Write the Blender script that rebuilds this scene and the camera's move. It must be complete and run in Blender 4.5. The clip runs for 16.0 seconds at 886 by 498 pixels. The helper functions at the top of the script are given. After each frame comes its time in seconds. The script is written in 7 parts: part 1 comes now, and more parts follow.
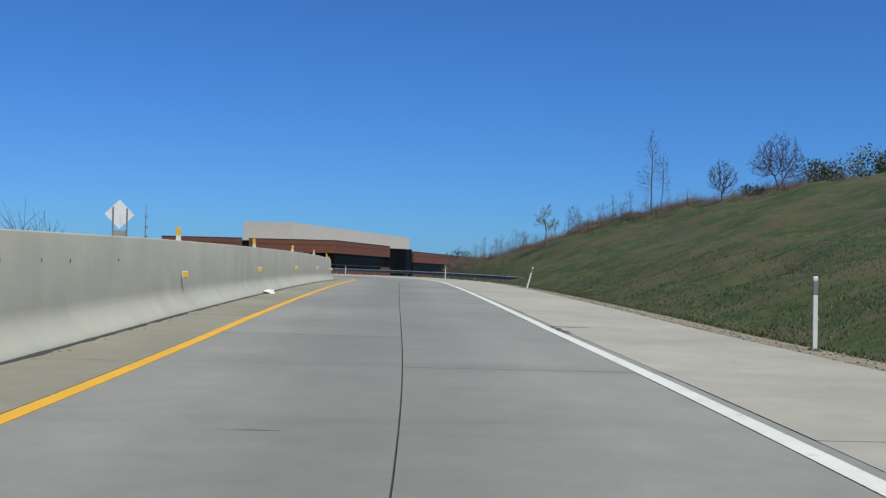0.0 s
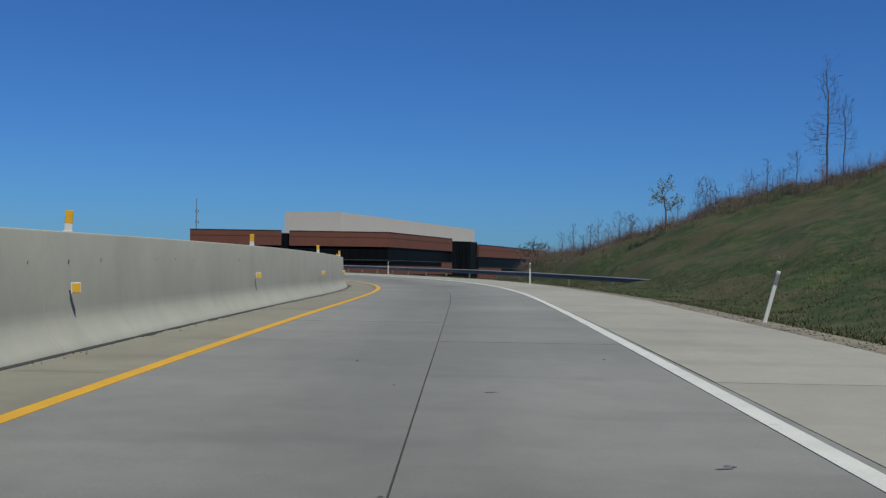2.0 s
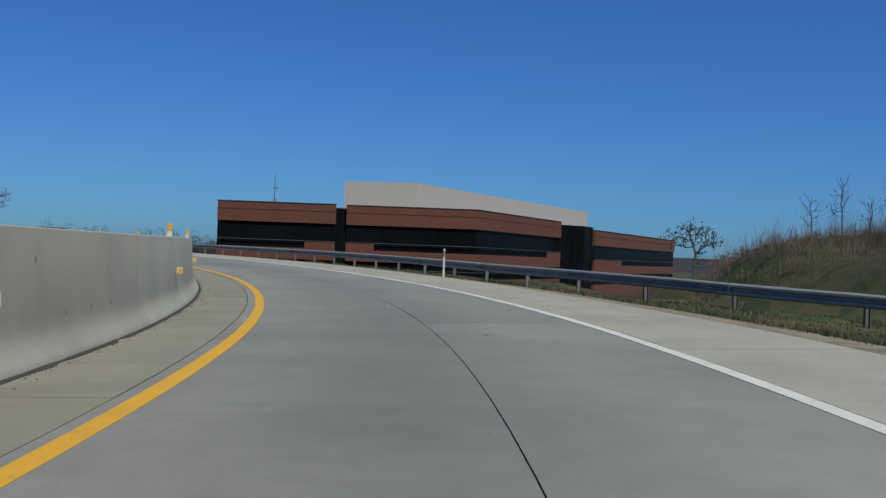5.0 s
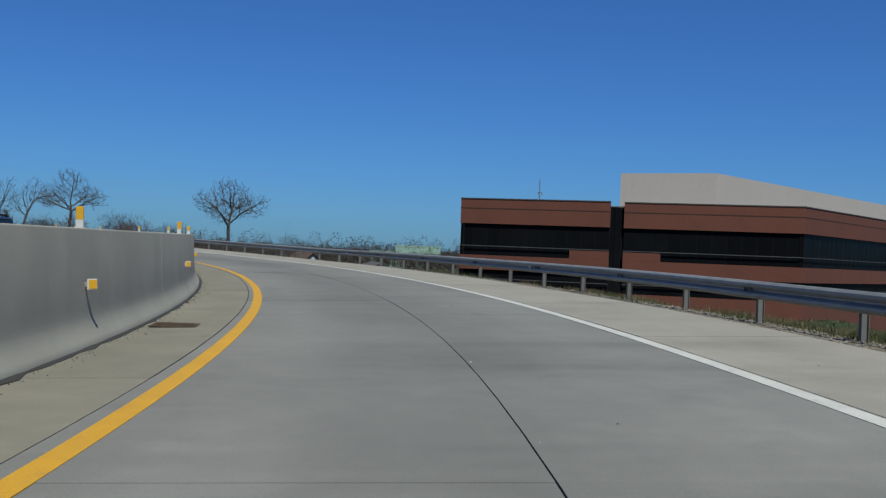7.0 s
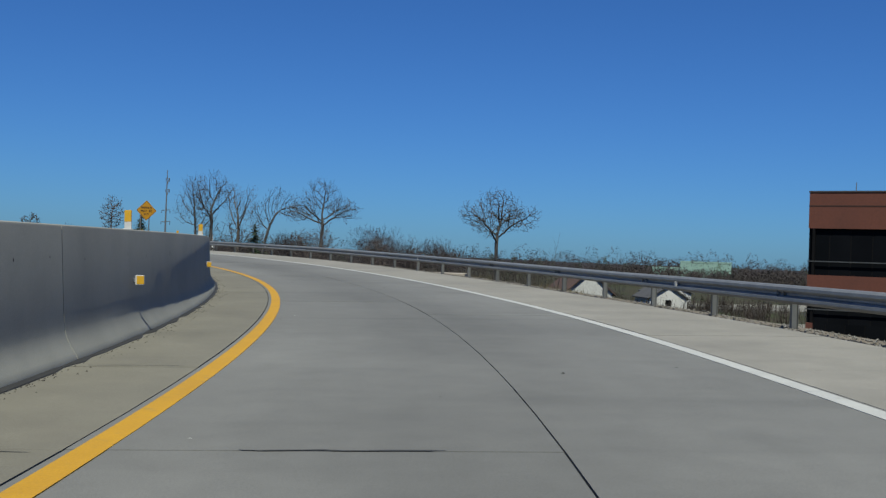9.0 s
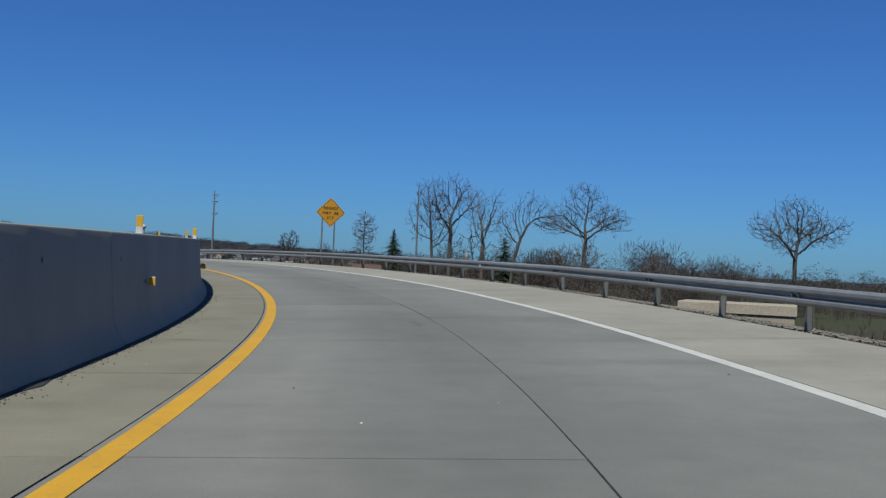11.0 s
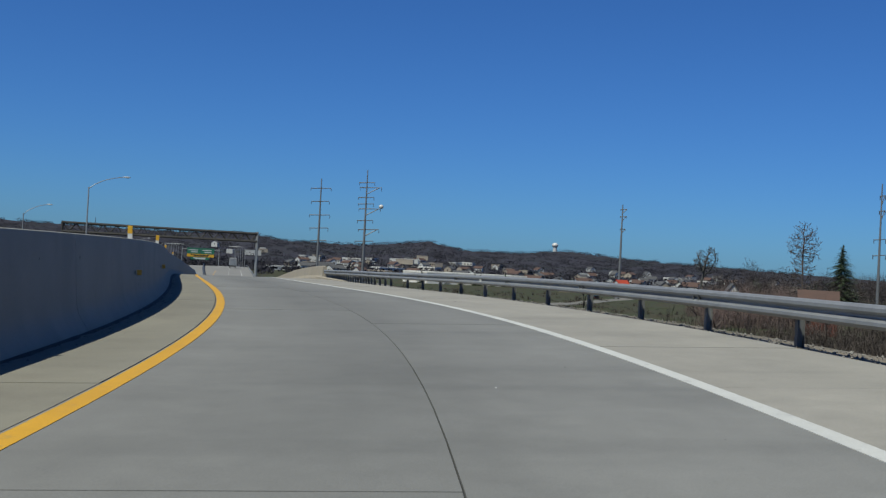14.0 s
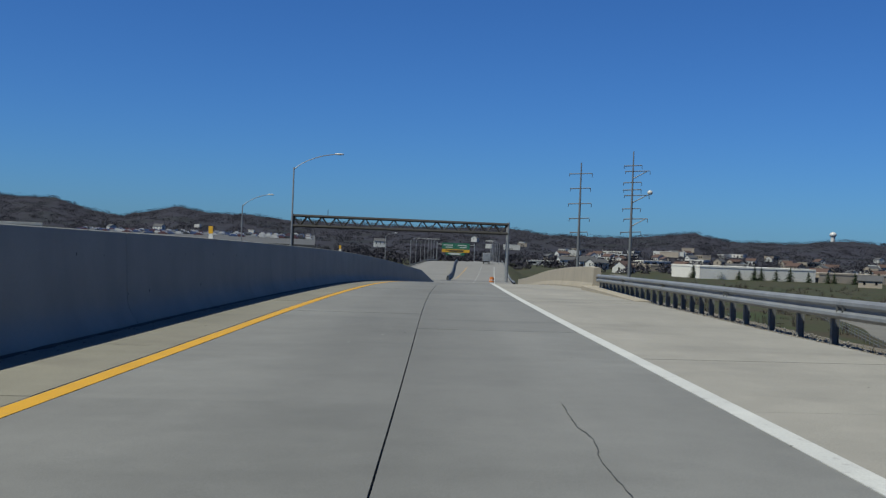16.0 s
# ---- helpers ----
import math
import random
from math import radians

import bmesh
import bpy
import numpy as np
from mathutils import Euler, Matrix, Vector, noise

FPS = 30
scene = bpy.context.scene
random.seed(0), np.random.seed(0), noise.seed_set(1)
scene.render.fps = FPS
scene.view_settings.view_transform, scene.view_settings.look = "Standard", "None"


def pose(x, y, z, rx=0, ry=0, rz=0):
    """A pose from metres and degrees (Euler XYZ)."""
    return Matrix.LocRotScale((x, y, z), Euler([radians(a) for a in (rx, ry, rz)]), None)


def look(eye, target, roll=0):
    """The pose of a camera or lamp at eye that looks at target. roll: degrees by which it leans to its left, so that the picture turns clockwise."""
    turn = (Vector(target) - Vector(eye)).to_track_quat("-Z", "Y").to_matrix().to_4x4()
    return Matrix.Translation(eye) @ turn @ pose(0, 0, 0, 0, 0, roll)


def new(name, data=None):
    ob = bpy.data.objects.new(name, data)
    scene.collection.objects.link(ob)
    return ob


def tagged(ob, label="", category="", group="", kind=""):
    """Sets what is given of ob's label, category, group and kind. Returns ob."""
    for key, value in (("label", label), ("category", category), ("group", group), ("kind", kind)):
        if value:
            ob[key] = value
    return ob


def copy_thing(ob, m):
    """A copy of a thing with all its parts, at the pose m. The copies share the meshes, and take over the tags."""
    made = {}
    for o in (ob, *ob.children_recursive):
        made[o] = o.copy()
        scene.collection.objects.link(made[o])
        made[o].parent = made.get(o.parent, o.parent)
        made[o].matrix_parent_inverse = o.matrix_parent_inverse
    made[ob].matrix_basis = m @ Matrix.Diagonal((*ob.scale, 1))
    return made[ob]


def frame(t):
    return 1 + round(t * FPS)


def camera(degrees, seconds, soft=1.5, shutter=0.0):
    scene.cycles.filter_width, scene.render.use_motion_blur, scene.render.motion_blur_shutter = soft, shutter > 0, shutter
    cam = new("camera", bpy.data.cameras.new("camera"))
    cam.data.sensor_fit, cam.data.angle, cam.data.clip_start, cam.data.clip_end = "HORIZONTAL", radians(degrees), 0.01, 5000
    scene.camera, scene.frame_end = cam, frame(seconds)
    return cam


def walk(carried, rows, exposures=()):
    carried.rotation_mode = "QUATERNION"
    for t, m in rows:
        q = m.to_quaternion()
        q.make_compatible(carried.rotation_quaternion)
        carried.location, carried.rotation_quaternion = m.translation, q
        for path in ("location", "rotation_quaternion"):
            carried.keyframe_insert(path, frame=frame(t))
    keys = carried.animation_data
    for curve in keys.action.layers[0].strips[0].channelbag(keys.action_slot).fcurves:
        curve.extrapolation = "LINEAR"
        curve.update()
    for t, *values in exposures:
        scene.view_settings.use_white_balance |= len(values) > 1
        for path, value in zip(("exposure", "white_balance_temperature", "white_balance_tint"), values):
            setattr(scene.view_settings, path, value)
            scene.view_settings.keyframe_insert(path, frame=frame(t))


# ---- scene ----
# ---- camera ----
cam = camera(46.82, 16.0, soft=1.35)
# seconds, place in metres, turn in degrees
PATH = [
    (0.0, 0.215, 0.042, 1.270, 91.597, -1.202, 0.371),
    (0.5, 0.101, 8.092, 1.411, 91.344, -1.485, 2.153),
    (1.0, -0.150, 16.216, 1.558, 91.257, -1.102, 3.029),
    (1.5, -0.527, 24.416, 1.708, 91.410, -1.228, 3.522),
    (2.0, -0.992, 32.694, 1.851, 91.193, -0.758, 4.039),
    (2.5, -1.506, 41.054, 1.976, 91.153, -0.940, 4.152),
    (3.0, -2.047, 49.493, 2.078, 91.036, -1.200, 4.232),
    (3.5, -2.630, 58.002, 2.158, 90.761, -1.422, 4.279),
    (4.0, -3.324, 66.556, 2.218, 90.598, -1.637, 4.847),
    (4.5, -4.233, 75.120, 2.265, 90.463, -1.895, 6.658),
    (5.0, -5.470, 83.645, 2.306, 90.358, -2.168, 9.675),
    (5.5, -7.144, 92.076, 2.348, 90.267, -2.445, 13.252),
    (6.0, -9.339, 100.369, 2.392, 90.328, -2.352, 16.760),
    (6.5, -12.106, 108.503, 2.437, 90.270, -2.163, 20.677),
    (7.0, -15.449, 116.469, 2.481, 90.310, -2.318, 24.584),
    (7.5, -19.319, 124.251, 2.527, 90.433, -2.277, 28.228),
    (8.0, -23.666, 131.815, 2.580, 90.329, -2.118, 31.928),
    (8.5, -28.501, 139.087, 2.641, 90.549, -2.201, 36.028),
    (9.0, -33.833, 146.004, 2.709, 90.601, -2.165, 39.994),
    (9.5, -39.602, 152.564, 2.779, 90.711, -2.150, 43.669),
    (10.0, -45.778, 158.745, 2.850, 90.780, -2.139, 47.358),
    (10.5, -52.342, 164.517, 2.928, 90.847, -2.133, 50.971),
    (11.0, -59.279, 169.857, 3.016, 91.045, -2.478, 54.622),
    (11.5, -66.571, 174.748, 3.121, 91.231, -2.864, 58.436),
    (12.0, -74.195, 179.179, 3.245, 91.086, -2.613, 62.342),
    (12.5, -82.125, 183.141, 3.392, 91.240, -3.230, 65.809),
    (13.0, -90.333, 186.614, 3.553, 91.196, -2.807, 69.821),
    (13.5, -98.792, 189.556, 3.711, 91.097, -2.696, 73.591),
    (14.0, -107.480, 191.914, 3.845, 90.991, -2.987, 77.345),
    (14.5, -116.376, 193.637, 3.941, 90.732, -2.822, 81.659),
    (15.0, -125.468, 194.715, 3.993, 90.373, -2.739, 85.652),
    (15.5, -134.742, 195.223, 3.993, 90.117, -2.784, 89.176),
    (16.0, -144.199, 195.239, 3.943, 89.979, -2.281, 91.820),
]
walk(cam, [(r[0], pose(*r[1:])) for r in PATH], exposures=[(0.0, 0.80), (0.5, 0.69), (1.0, 0.55), (2.0, 0.37), (5.0, 0.37), (9.0, 0.40), (16.0, 0.42)])

# ---- daylight ----
SUN_WAY = Vector((0.40, -0.50, 1.0)).normalized()
world = bpy.data.worlds.new("sky")
scene.world = world
world.use_nodes = True
wn, wl = world.node_tree.nodes, world.node_tree.links
sky = wn.new("ShaderNodeTexSky")
sky.sky_type = "NISHITA"
sky.sun_disc = False
sky.sun_elevation = math.asin(SUN_WAY.z)
sky.sun_rotation = math.atan2(SUN_WAY.x, SUN_WAY.y)
sky.altitude = 300.0
sky.air_density = 1.0
sky.dust_density = 0.5
sky.ozone_density = 3.0
wn["Background"].inputs["Strength"].default_value = 0.062
tint = wn.new("ShaderNodeMix")
tint.data_type, tint.blend_type = "RGBA", "MULTIPLY"
tint.inputs["Factor"].default_value = 1.0
tint.inputs["B"].default_value = (0.26, 0.575, 1.05, 1)
wl.new(sky.outputs["Color"], tint.inputs["A"])
wl.new(tint.outputs["Result"], wn["Background"].inputs["Color"])
sun = new("sun", bpy.data.lights.new("sun", "SUN"))
sun.data.energy = 5.0
sun.data.angle = radians(0.53)
sun.data.color = (0.95, 0.955, 0.82)
sun.matrix_world = look((60, -60, 140), Vector((60, -60, 140)) - SUN_WAY)


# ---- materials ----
COLOUR_SCALE = 0.56  # scales every surface colour down so that shade comes out deeper beside sunlight


def material(name, colour, second=None, size=1.0, fine=30.0, rough=0.8, metal=0.0, bump=0.2, dots=0.25, vary=0.0, spec=0.5, island=False):
    """A surface of two blended tones: blotches `size` metres wide, a grain of `fine` per metre, and a fine relief."""
    m = bpy.data.materials.new(name)
    m.use_nodes = True
    nodes, links = m.node_tree.nodes, m.node_tree.links
    shader = nodes["Principled BSDF"]
    second = second or tuple(c * 0.75 for c in colour)
    colour, second = [tuple(c * COLOUR_SCALE for c in tone) for tone in (colour, second)]
    place = nodes.new("ShaderNodeTexCoord")
    big = nodes.new("ShaderNodeTexNoise")
    big.inputs["Scale"].default_value = 1.0 / size
    big.inputs["Detail"].default_value = 5.0
    big.inputs["Roughness"].default_value = 0.62
    grain = nodes.new("ShaderNodeTexNoise")
    grain.inputs["Scale"].default_value = fine
    grain.inputs["Detail"].default_value = 3.0
    for tex in (big, grain):
        links.new(place.outputs["Object"], tex.inputs["Vector"])
    ramp = nodes.new("ShaderNodeMapRange")
    ramp.inputs["From Min"].default_value, ramp.inputs["From Max"].default_value = 0.32, 0.68
    links.new(big.outputs["Fac"], ramp.inputs["Value"])
    tone = nodes.new("ShaderNodeMix")
    tone.data_type = "RGBA"
    tone.inputs["A"].default_value = (*colour, 1)
    tone.inputs["B"].default_value = (*second, 1)
    links.new(ramp.outputs["Result"], tone.inputs["Factor"])
    grain_to = nodes.new("ShaderNodeMapRange")
    grain_to.inputs["From Min"].default_value, grain_to.inputs["From Max"].default_value = 0.25, 0.75
    grain_to.inputs["To Min"].default_value, grain_to.inputs["To Max"].default_value = 1.0 - dots, 1.0 + dots
    links.new(grain.outputs["Fac"], grain_to.inputs["Value"])
    shade = nodes.new("ShaderNodeHueSaturation")
    links.new(tone.outputs["Result"], shade.inputs["Color"])
    value = grain_to.outputs["Result"]
    if vary:
        if island:
            info = nodes.new("ShaderNodeNewGeometry")
            random_out = info.outputs["Random Per Island"]
        else:
            info = nodes.new("ShaderNodeObjectInfo")
            random_out = info.outputs["Random"]
        each = nodes.new("ShaderNodeMapRange")
        each.inputs["To Min"].default_value, each.inputs["To Max"].default_value = 1.0 - vary, 1.0 + vary
        links.new(random_out, each.inputs["Value"])
        times = nodes.new("ShaderNodeMath")
        times.operation = "MULTIPLY"
        links.new(value, times.inputs[0])
        links.new(each.outputs["Result"], times.inputs[1])
        value = times.outputs["Value"]
    links.new(value, shade.inputs["Value"])
    links.new(shade.outputs["Color"], shader.inputs["Base Color"])
    shader.inputs["Roughness"].default_value = rough
    shader.inputs["Metallic"].default_value = metal
    shader.inputs["Specular IOR Level"].default_value = spec
    if bump:
        relief = nodes.new("ShaderNodeBump")
        relief.inputs["Strength"].default_value = bump
        relief.inputs["Distance"].default_value = 0.01
        links.new(grain.outputs["Fac"], relief.inputs["Height"])
        links.new(relief.outputs["Normal"], shader.inputs["Normal"])
    return m


def streaked(m, colour, along=(1.0, 1.0, 6.0), amount=0.35, size=0.5, low=0.52, high=0.75):
    """Adds stains stretched one way over a material's base colour."""
    nodes, links = m.node_tree.nodes, m.node_tree.links
    shader = nodes["Principled BSDF"]
    before = shader.inputs["Base Color"].links[0].from_socket
    place = nodes.new("ShaderNodeTexCoord")
    turn = nodes.new("ShaderNodeMapping")
    turn.inputs["Scale"].default_value = tuple(1.0 / (size * a) for a in along)
    links.new(place.outputs["Object"], turn.inputs["Vector"])
    tex = nodes.new("ShaderNodeTexNoise")
    tex.inputs["Scale"].default_value = 1.0
    tex.inputs["Detail"].default_value = 4.0
    links.new(turn.outputs["Vector"], tex.inputs["Vector"])
    limit = nodes.new("ShaderNodeMapRange")
    limit.inputs["From Min"].default_value, limit.inputs["From Max"].default_value = low, high
    limit.inputs["To Max"].default_value = amount
    links.new(tex.outputs["Fac"], limit.inputs["Value"])
    mix = nodes.new("ShaderNodeMix")
    mix.data_type = "RGBA"
    links.new(limit.outputs["Result"], mix.inputs["Factor"])
    links.new(before, mix.inputs["A"])
    mix.inputs["B"].default_value = (*[c * COLOUR_SCALE for c in colour], 1)
    links.new(mix.outputs["Result"], shader.inputs["Base Color"])
    return m


def worn_lanes(m, amount=0.08, oil=0.0):
    """Traffic wear: long faint strips down the lane and soft darker bands across it, by the slab's own (s, u) map."""
    nodes, links = m.node_tree.nodes, m.node_tree.links
    shader = nodes["Principled BSDF"]
    before = shader.inputs["Base Color"].links[0].from_socket
    where = nodes.new("ShaderNodeUVMap")
    where.uv_map = "lane"
    value = None
    for scale, low, high, share in (((0.03, 1.3, 1), 0.3, 0.7, 0.55), ((0.7, 0.08, 1), 0.54, 0.74, 1.3), ((0.22, 0.30, 1), 0.3, 0.7, 0.9), ((3.0, 2.6, 1), 0.3, 0.7, 0.7)):
        turn = nodes.new("ShaderNodeMapping")
        turn.inputs["Scale"].default_value = scale
        links.new(where.outputs["UV"], turn.inputs["Vector"])
        tex = nodes.new("ShaderNodeTexNoise")
        tex.inputs["Scale"].default_value = 1.0
        tex.inputs["Detail"].default_value = 3.0
        links.new(turn.outputs["Vector"], tex.inputs["Vector"])
        limit = nodes.new("ShaderNodeMapRange")
        limit.inputs["From Min"].default_value, limit.inputs["From Max"].default_value = low, high
        limit.inputs["To Min"].default_value, limit.inputs["To Max"].default_value = 1.0 + amount * share * 0.6, 1.0 - amount * share
        links.new(tex.outputs["Fac"], limit.inputs["Value"])
        if value is None:
            value = limit.outputs["Result"]
        else:
            times = nodes.new("ShaderNodeMath")
            times.operation = "MULTIPLY"
            links.new(value, times.inputs[0])
            links.new(limit.outputs["Result"], times.inputs[1])
            value = times.outputs["Value"]
    if oil:  # darkest just left of the middle joint, a little lighter out to both sides
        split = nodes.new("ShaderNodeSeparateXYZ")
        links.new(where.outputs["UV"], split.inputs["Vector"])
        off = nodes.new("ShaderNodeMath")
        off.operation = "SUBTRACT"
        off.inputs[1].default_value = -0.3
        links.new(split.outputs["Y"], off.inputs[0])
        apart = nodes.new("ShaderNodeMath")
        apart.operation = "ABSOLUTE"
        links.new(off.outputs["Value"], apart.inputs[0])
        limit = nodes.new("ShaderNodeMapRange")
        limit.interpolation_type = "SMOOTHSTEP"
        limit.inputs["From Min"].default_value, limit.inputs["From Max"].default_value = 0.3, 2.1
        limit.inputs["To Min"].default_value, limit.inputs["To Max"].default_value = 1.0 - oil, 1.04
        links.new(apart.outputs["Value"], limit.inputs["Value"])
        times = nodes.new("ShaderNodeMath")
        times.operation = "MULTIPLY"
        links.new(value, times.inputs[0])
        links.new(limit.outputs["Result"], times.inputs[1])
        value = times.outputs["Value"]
    shade = nodes.new("ShaderNodeHueSaturation")
    links.new(before, shade.inputs["Color"])
    links.new(value, shade.inputs["Value"])
    links.new(shade.outputs["Color"], shader.inputs["Base Color"])
    return m


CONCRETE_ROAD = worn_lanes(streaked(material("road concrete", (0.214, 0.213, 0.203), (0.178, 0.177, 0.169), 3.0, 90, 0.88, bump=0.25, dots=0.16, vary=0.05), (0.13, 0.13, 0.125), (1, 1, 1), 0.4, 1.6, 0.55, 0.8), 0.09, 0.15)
CONCRETE_LEFT = worn_lanes(streaked(material("shoulder concrete", (0.235, 0.220, 0.174), (0.190, 0.178, 0.144), 1.5, 90, 0.9, bump=0.3, dots=0.2, vary=0.06), (0.14, 0.12, 0.10), (1, 1, 1), 0.35, 1.1, 0.54, 0.8), 0.07)
CONCRETE_RIGHT = worn_lanes(streaked(material("shoulder concrete pale", (0.345, 0.326, 0.286), (0.285, 0.270, 0.238), 2.0, 90, 0.9, bump=0.3, dots=0.18, vary=0.04), (0.17, 0.16, 0.145), (1, 1, 1), 0.35, 1.4, 0.55, 0.8), 0.07)
SEALANT = material("joint sealant", (0.03, 0.029, 0.028), None, 0.5, 40, 0.8, bump=0.2)
CONCRETE_WALL = streaked(material("barrier concrete", (0.400, 0.395, 0.350), (0.330, 0.326, 0.292), 1.7, 70, 0.85, bump=0.2, dots=0.1, vary=0.04), (0.21, 0.212, 0.205), (0.6, 0.6, 2.0), 0.30, 1.3, 0.52, 0.8)
CAULK = material("pale joint caulk", (0.52, 0.50, 0.42), None, 0.3, 30, 0.8, bump=0.1, dots=0.1)
CONCRETE_NEW = streaked(material("parapet concrete", (0.42, 0.365, 0.28), (0.36, 0.315, 0.245), 1.0, 70, 0.85, bump=0.2, dots=0.1), (0.22, 0.19, 0.15), (0.6, 0.6, 2.0), 0.3, 0.7)
PAINT_YELLOW = streaked(material("yellow line paint", (0.70, 0.37, 0.012), (0.60, 0.315, 0.016), 0.6, 60, 0.75, bump=0.2, dots=0.12), (0.36, 0.25, 0.09), (1, 1, 1), 0.6, 0.12, 0.60, 0.75)
PAINT_WHITE = streaked(material("white line paint", (0.66, 0.66, 0.63), (0.56, 0.56, 0.54), 0.6, 60, 0.7, bump=0.2, dots=0.12), (0.30, 0.295, 0.28), (1, 1, 1), 0.6, 0.12, 0.61, 0.75)
STEEL = material("galvanised steel", (0.42, 0.43, 0.44), (0.33, 0.34, 0.35), 0.4, 50, 0.5, 0.45, bump=0.05, dots=0.1, vary=0.06, spec=0.3)
# post steel darker than the rail; the posts' shaded look is in the colour
STEEL_POST = material("post steel darkened for shade", (0.21, 0.215, 0.215), (0.14, 0.145, 0.145), 0.4, 40, 0.6, 0.2, bump=0.08, dots=0.12, vary=0.2)
STEEL_DARK = material("weathered steel", (0.12, 0.125, 0.13), (0.08, 0.085, 0.09), 0.5, 30, 0.6, 0.4, bump=0.1, dots=0.15)
WOOD_POST = material("weathered timber", (0.14, 0.12, 0.10), (0.09, 0.08, 0.07), 0.3, 40, 0.9, bump=0.4, dots=0.25, vary=0.15)
GRASS = streaked(streaked(material("grass", (0.022, 0.046, 0.012), (0.044, 0.062, 0.021), 2.6, 5, 0.95, bump=0.8, dots=0.5, spec=0.2), (0.110, 0.092, 0.048), (1, 1, 0.6), 0.55, 0.8, 0.47, 0.66), (0.092, 0.074, 0.044), (1.6, 1, 0.7), 0.6, 4.0, 0.47, 0.62)
FIELD = streaked(material("field grass", (0.042, 0.060, 0.019), (0.062, 0.059, 0.031), 14.0, 1.5, 0.95, bump=0.3, dots=0.35, spec=0.2), (0.066, 0.050, 0.032), (1, 1, 1), 0.75, 9.0, 0.45, 0.62)
BLADE = material("grass blades", (0.046, 0.074, 0.022), (0.085, 0.086, 0.040), 2.6, 5, 0.8, bump=0, dots=0.3, vary=0.35, spec=0.2, island=True)
DRY_BLADE = material("dry grass", (0.19, 0.155, 0.09), (0.12, 0.105, 0.06), 1.5, 5, 0.8, bump=0, dots=0.3, vary=0.35, spec=0.2, island=True)
DIRT = streaked(material("roadside dirt", (0.25, 0.205, 0.15), (0.17, 0.14, 0.105), 0.5, 30, 0.95, bump=0.8, dots=0.4), (0.09, 0.095, 0.04), (1, 1, 1), 0.6, 0.5, 0.5, 0.66)
GRAVEL = material("crushed stone", (0.34, 0.32, 0.29), (0.22, 0.205, 0.185), 0.2, 25, 0.95, bump=0.5, dots=0.4, vary=0.25)
BRICK = streaked(material("red brickwork", (0.155, 0.042, 0.022), (0.13, 0.036, 0.02), 4.0, 6, 0.85, bump=0.1, dots=0.12), (0.10, 0.03, 0.018), (1, 1, 1), 0.4, 3.0)
GLASS_DARK = material("dark window glass", (0.006, 0.007, 0.009), (0.009, 0.010, 0.012), 6.0, 0.4, 0.25, bump=0, dots=0.1, vary=0.15, spec=0.02)
MULLION = material("dark window frame", (0.011, 0.011, 0.012), None, 2.0, 10, 0.7, bump=0, spec=0.05)
CLADDING = streaked(material("pale metal cladding", (0.56, 0.51, 0.475), (0.53, 0.485, 0.45), 8.0, 3, 0.6, bump=0.02, dots=0.04), (0.40, 0.375, 0.35), (0.4, 0.4, 4.0), 0.12, 2.0)
ROOF_GREY = material("flat roof", (0.2, 0.2, 0.2), None, 4.0, 3, 0.9)
BARK = material("bark", (0.115, 0.108, 0.100), (0.075, 0.070, 0.065), 0.4, 12, 0.95, bump=0.5, dots=0.3, vary=0.15)
BARK_PALE = material("pale bark", (0.17, 0.145, 0.115), (0.10, 0.085, 0.07), 0.4, 12, 0.95, bump=0.5, dots=0.3, vary=0.15)
WHITE_PLASTIC = material("white plastic", (0.72, 0.72, 0.70), (0.6, 0.6, 0.58), 0.2, 20, 0.45, bump=0.02, dots=0.06)
GREY_FILM = material("grey reflective film", (0.22, 0.23, 0.24), None, 0.2, 20, 0.35, bump=0, dots=0.08)
YELLOW_FILM = material("yellow reflective film", (0.80, 0.45, 0.02), (0.70, 0.38, 0.02), 0.2, 20, 0.4, bump=0, dots=0.06)
RUBBER = material("black rubber", (0.02, 0.02, 0.02), None, 0.2, 20, 0.8)


# ---- the road's course ----
STEP = 1.0
BENDS = [(-120, 0.00), (-60, 0.50), (-20, 4.00), (0, 5.51), (20, -0.22), (40, -0.18), (60, 0.63), (80, 6.66), (100, 8.60), (120, 7.51), (140, 6.79), (160, 7.70), (180, 7.31), (200, 8.05), (220, 7.76), (240, 7.42), (260, 8.52), (280, 1.31), (300, -0.57), (320, -1.26), (340, -0.82), (360, -0.30), (380, 0.00), (1100, 0.00)]
GRADES = [(-20, 1.62), (0, 1.71), (20, 1.92), (40, 1.43), (60, 0.68), (80, 0.42), (100, 0.52), (120, 0.57), (140, 0.76), (160, 0.90), (180, 0.89), (200, 1.47), (220, 1.65), (240, 1.39), (260, 0.43), (280, -0.76), (300, -0.81), (320, -1.29), (340, -2.75), (370, -4.00), (430, -3.20), (470, -1.20), (520, 0.60), (570, 1.40), (630, 1.40), (665, 0.00), (700, -1.20), (1000, -0.60)]
BANKS = [(-20, 1.64), (20, -1.10), (60, -0.09), (100, 3.10), (140, 3.26), (180, 2.13), (220, 4.30), (260, 3.30), (300, 1.09), (360, 1.55), (1100, 1.50)]
S0, S1 = -120.0, 1100.0
COURSE_S = np.arange(S0, S1 + 0.5, STEP)


def running(a):
    return np.concatenate([[0.0], np.cumsum((a[1:] + a[:-1]) * 0.5 * STEP)])


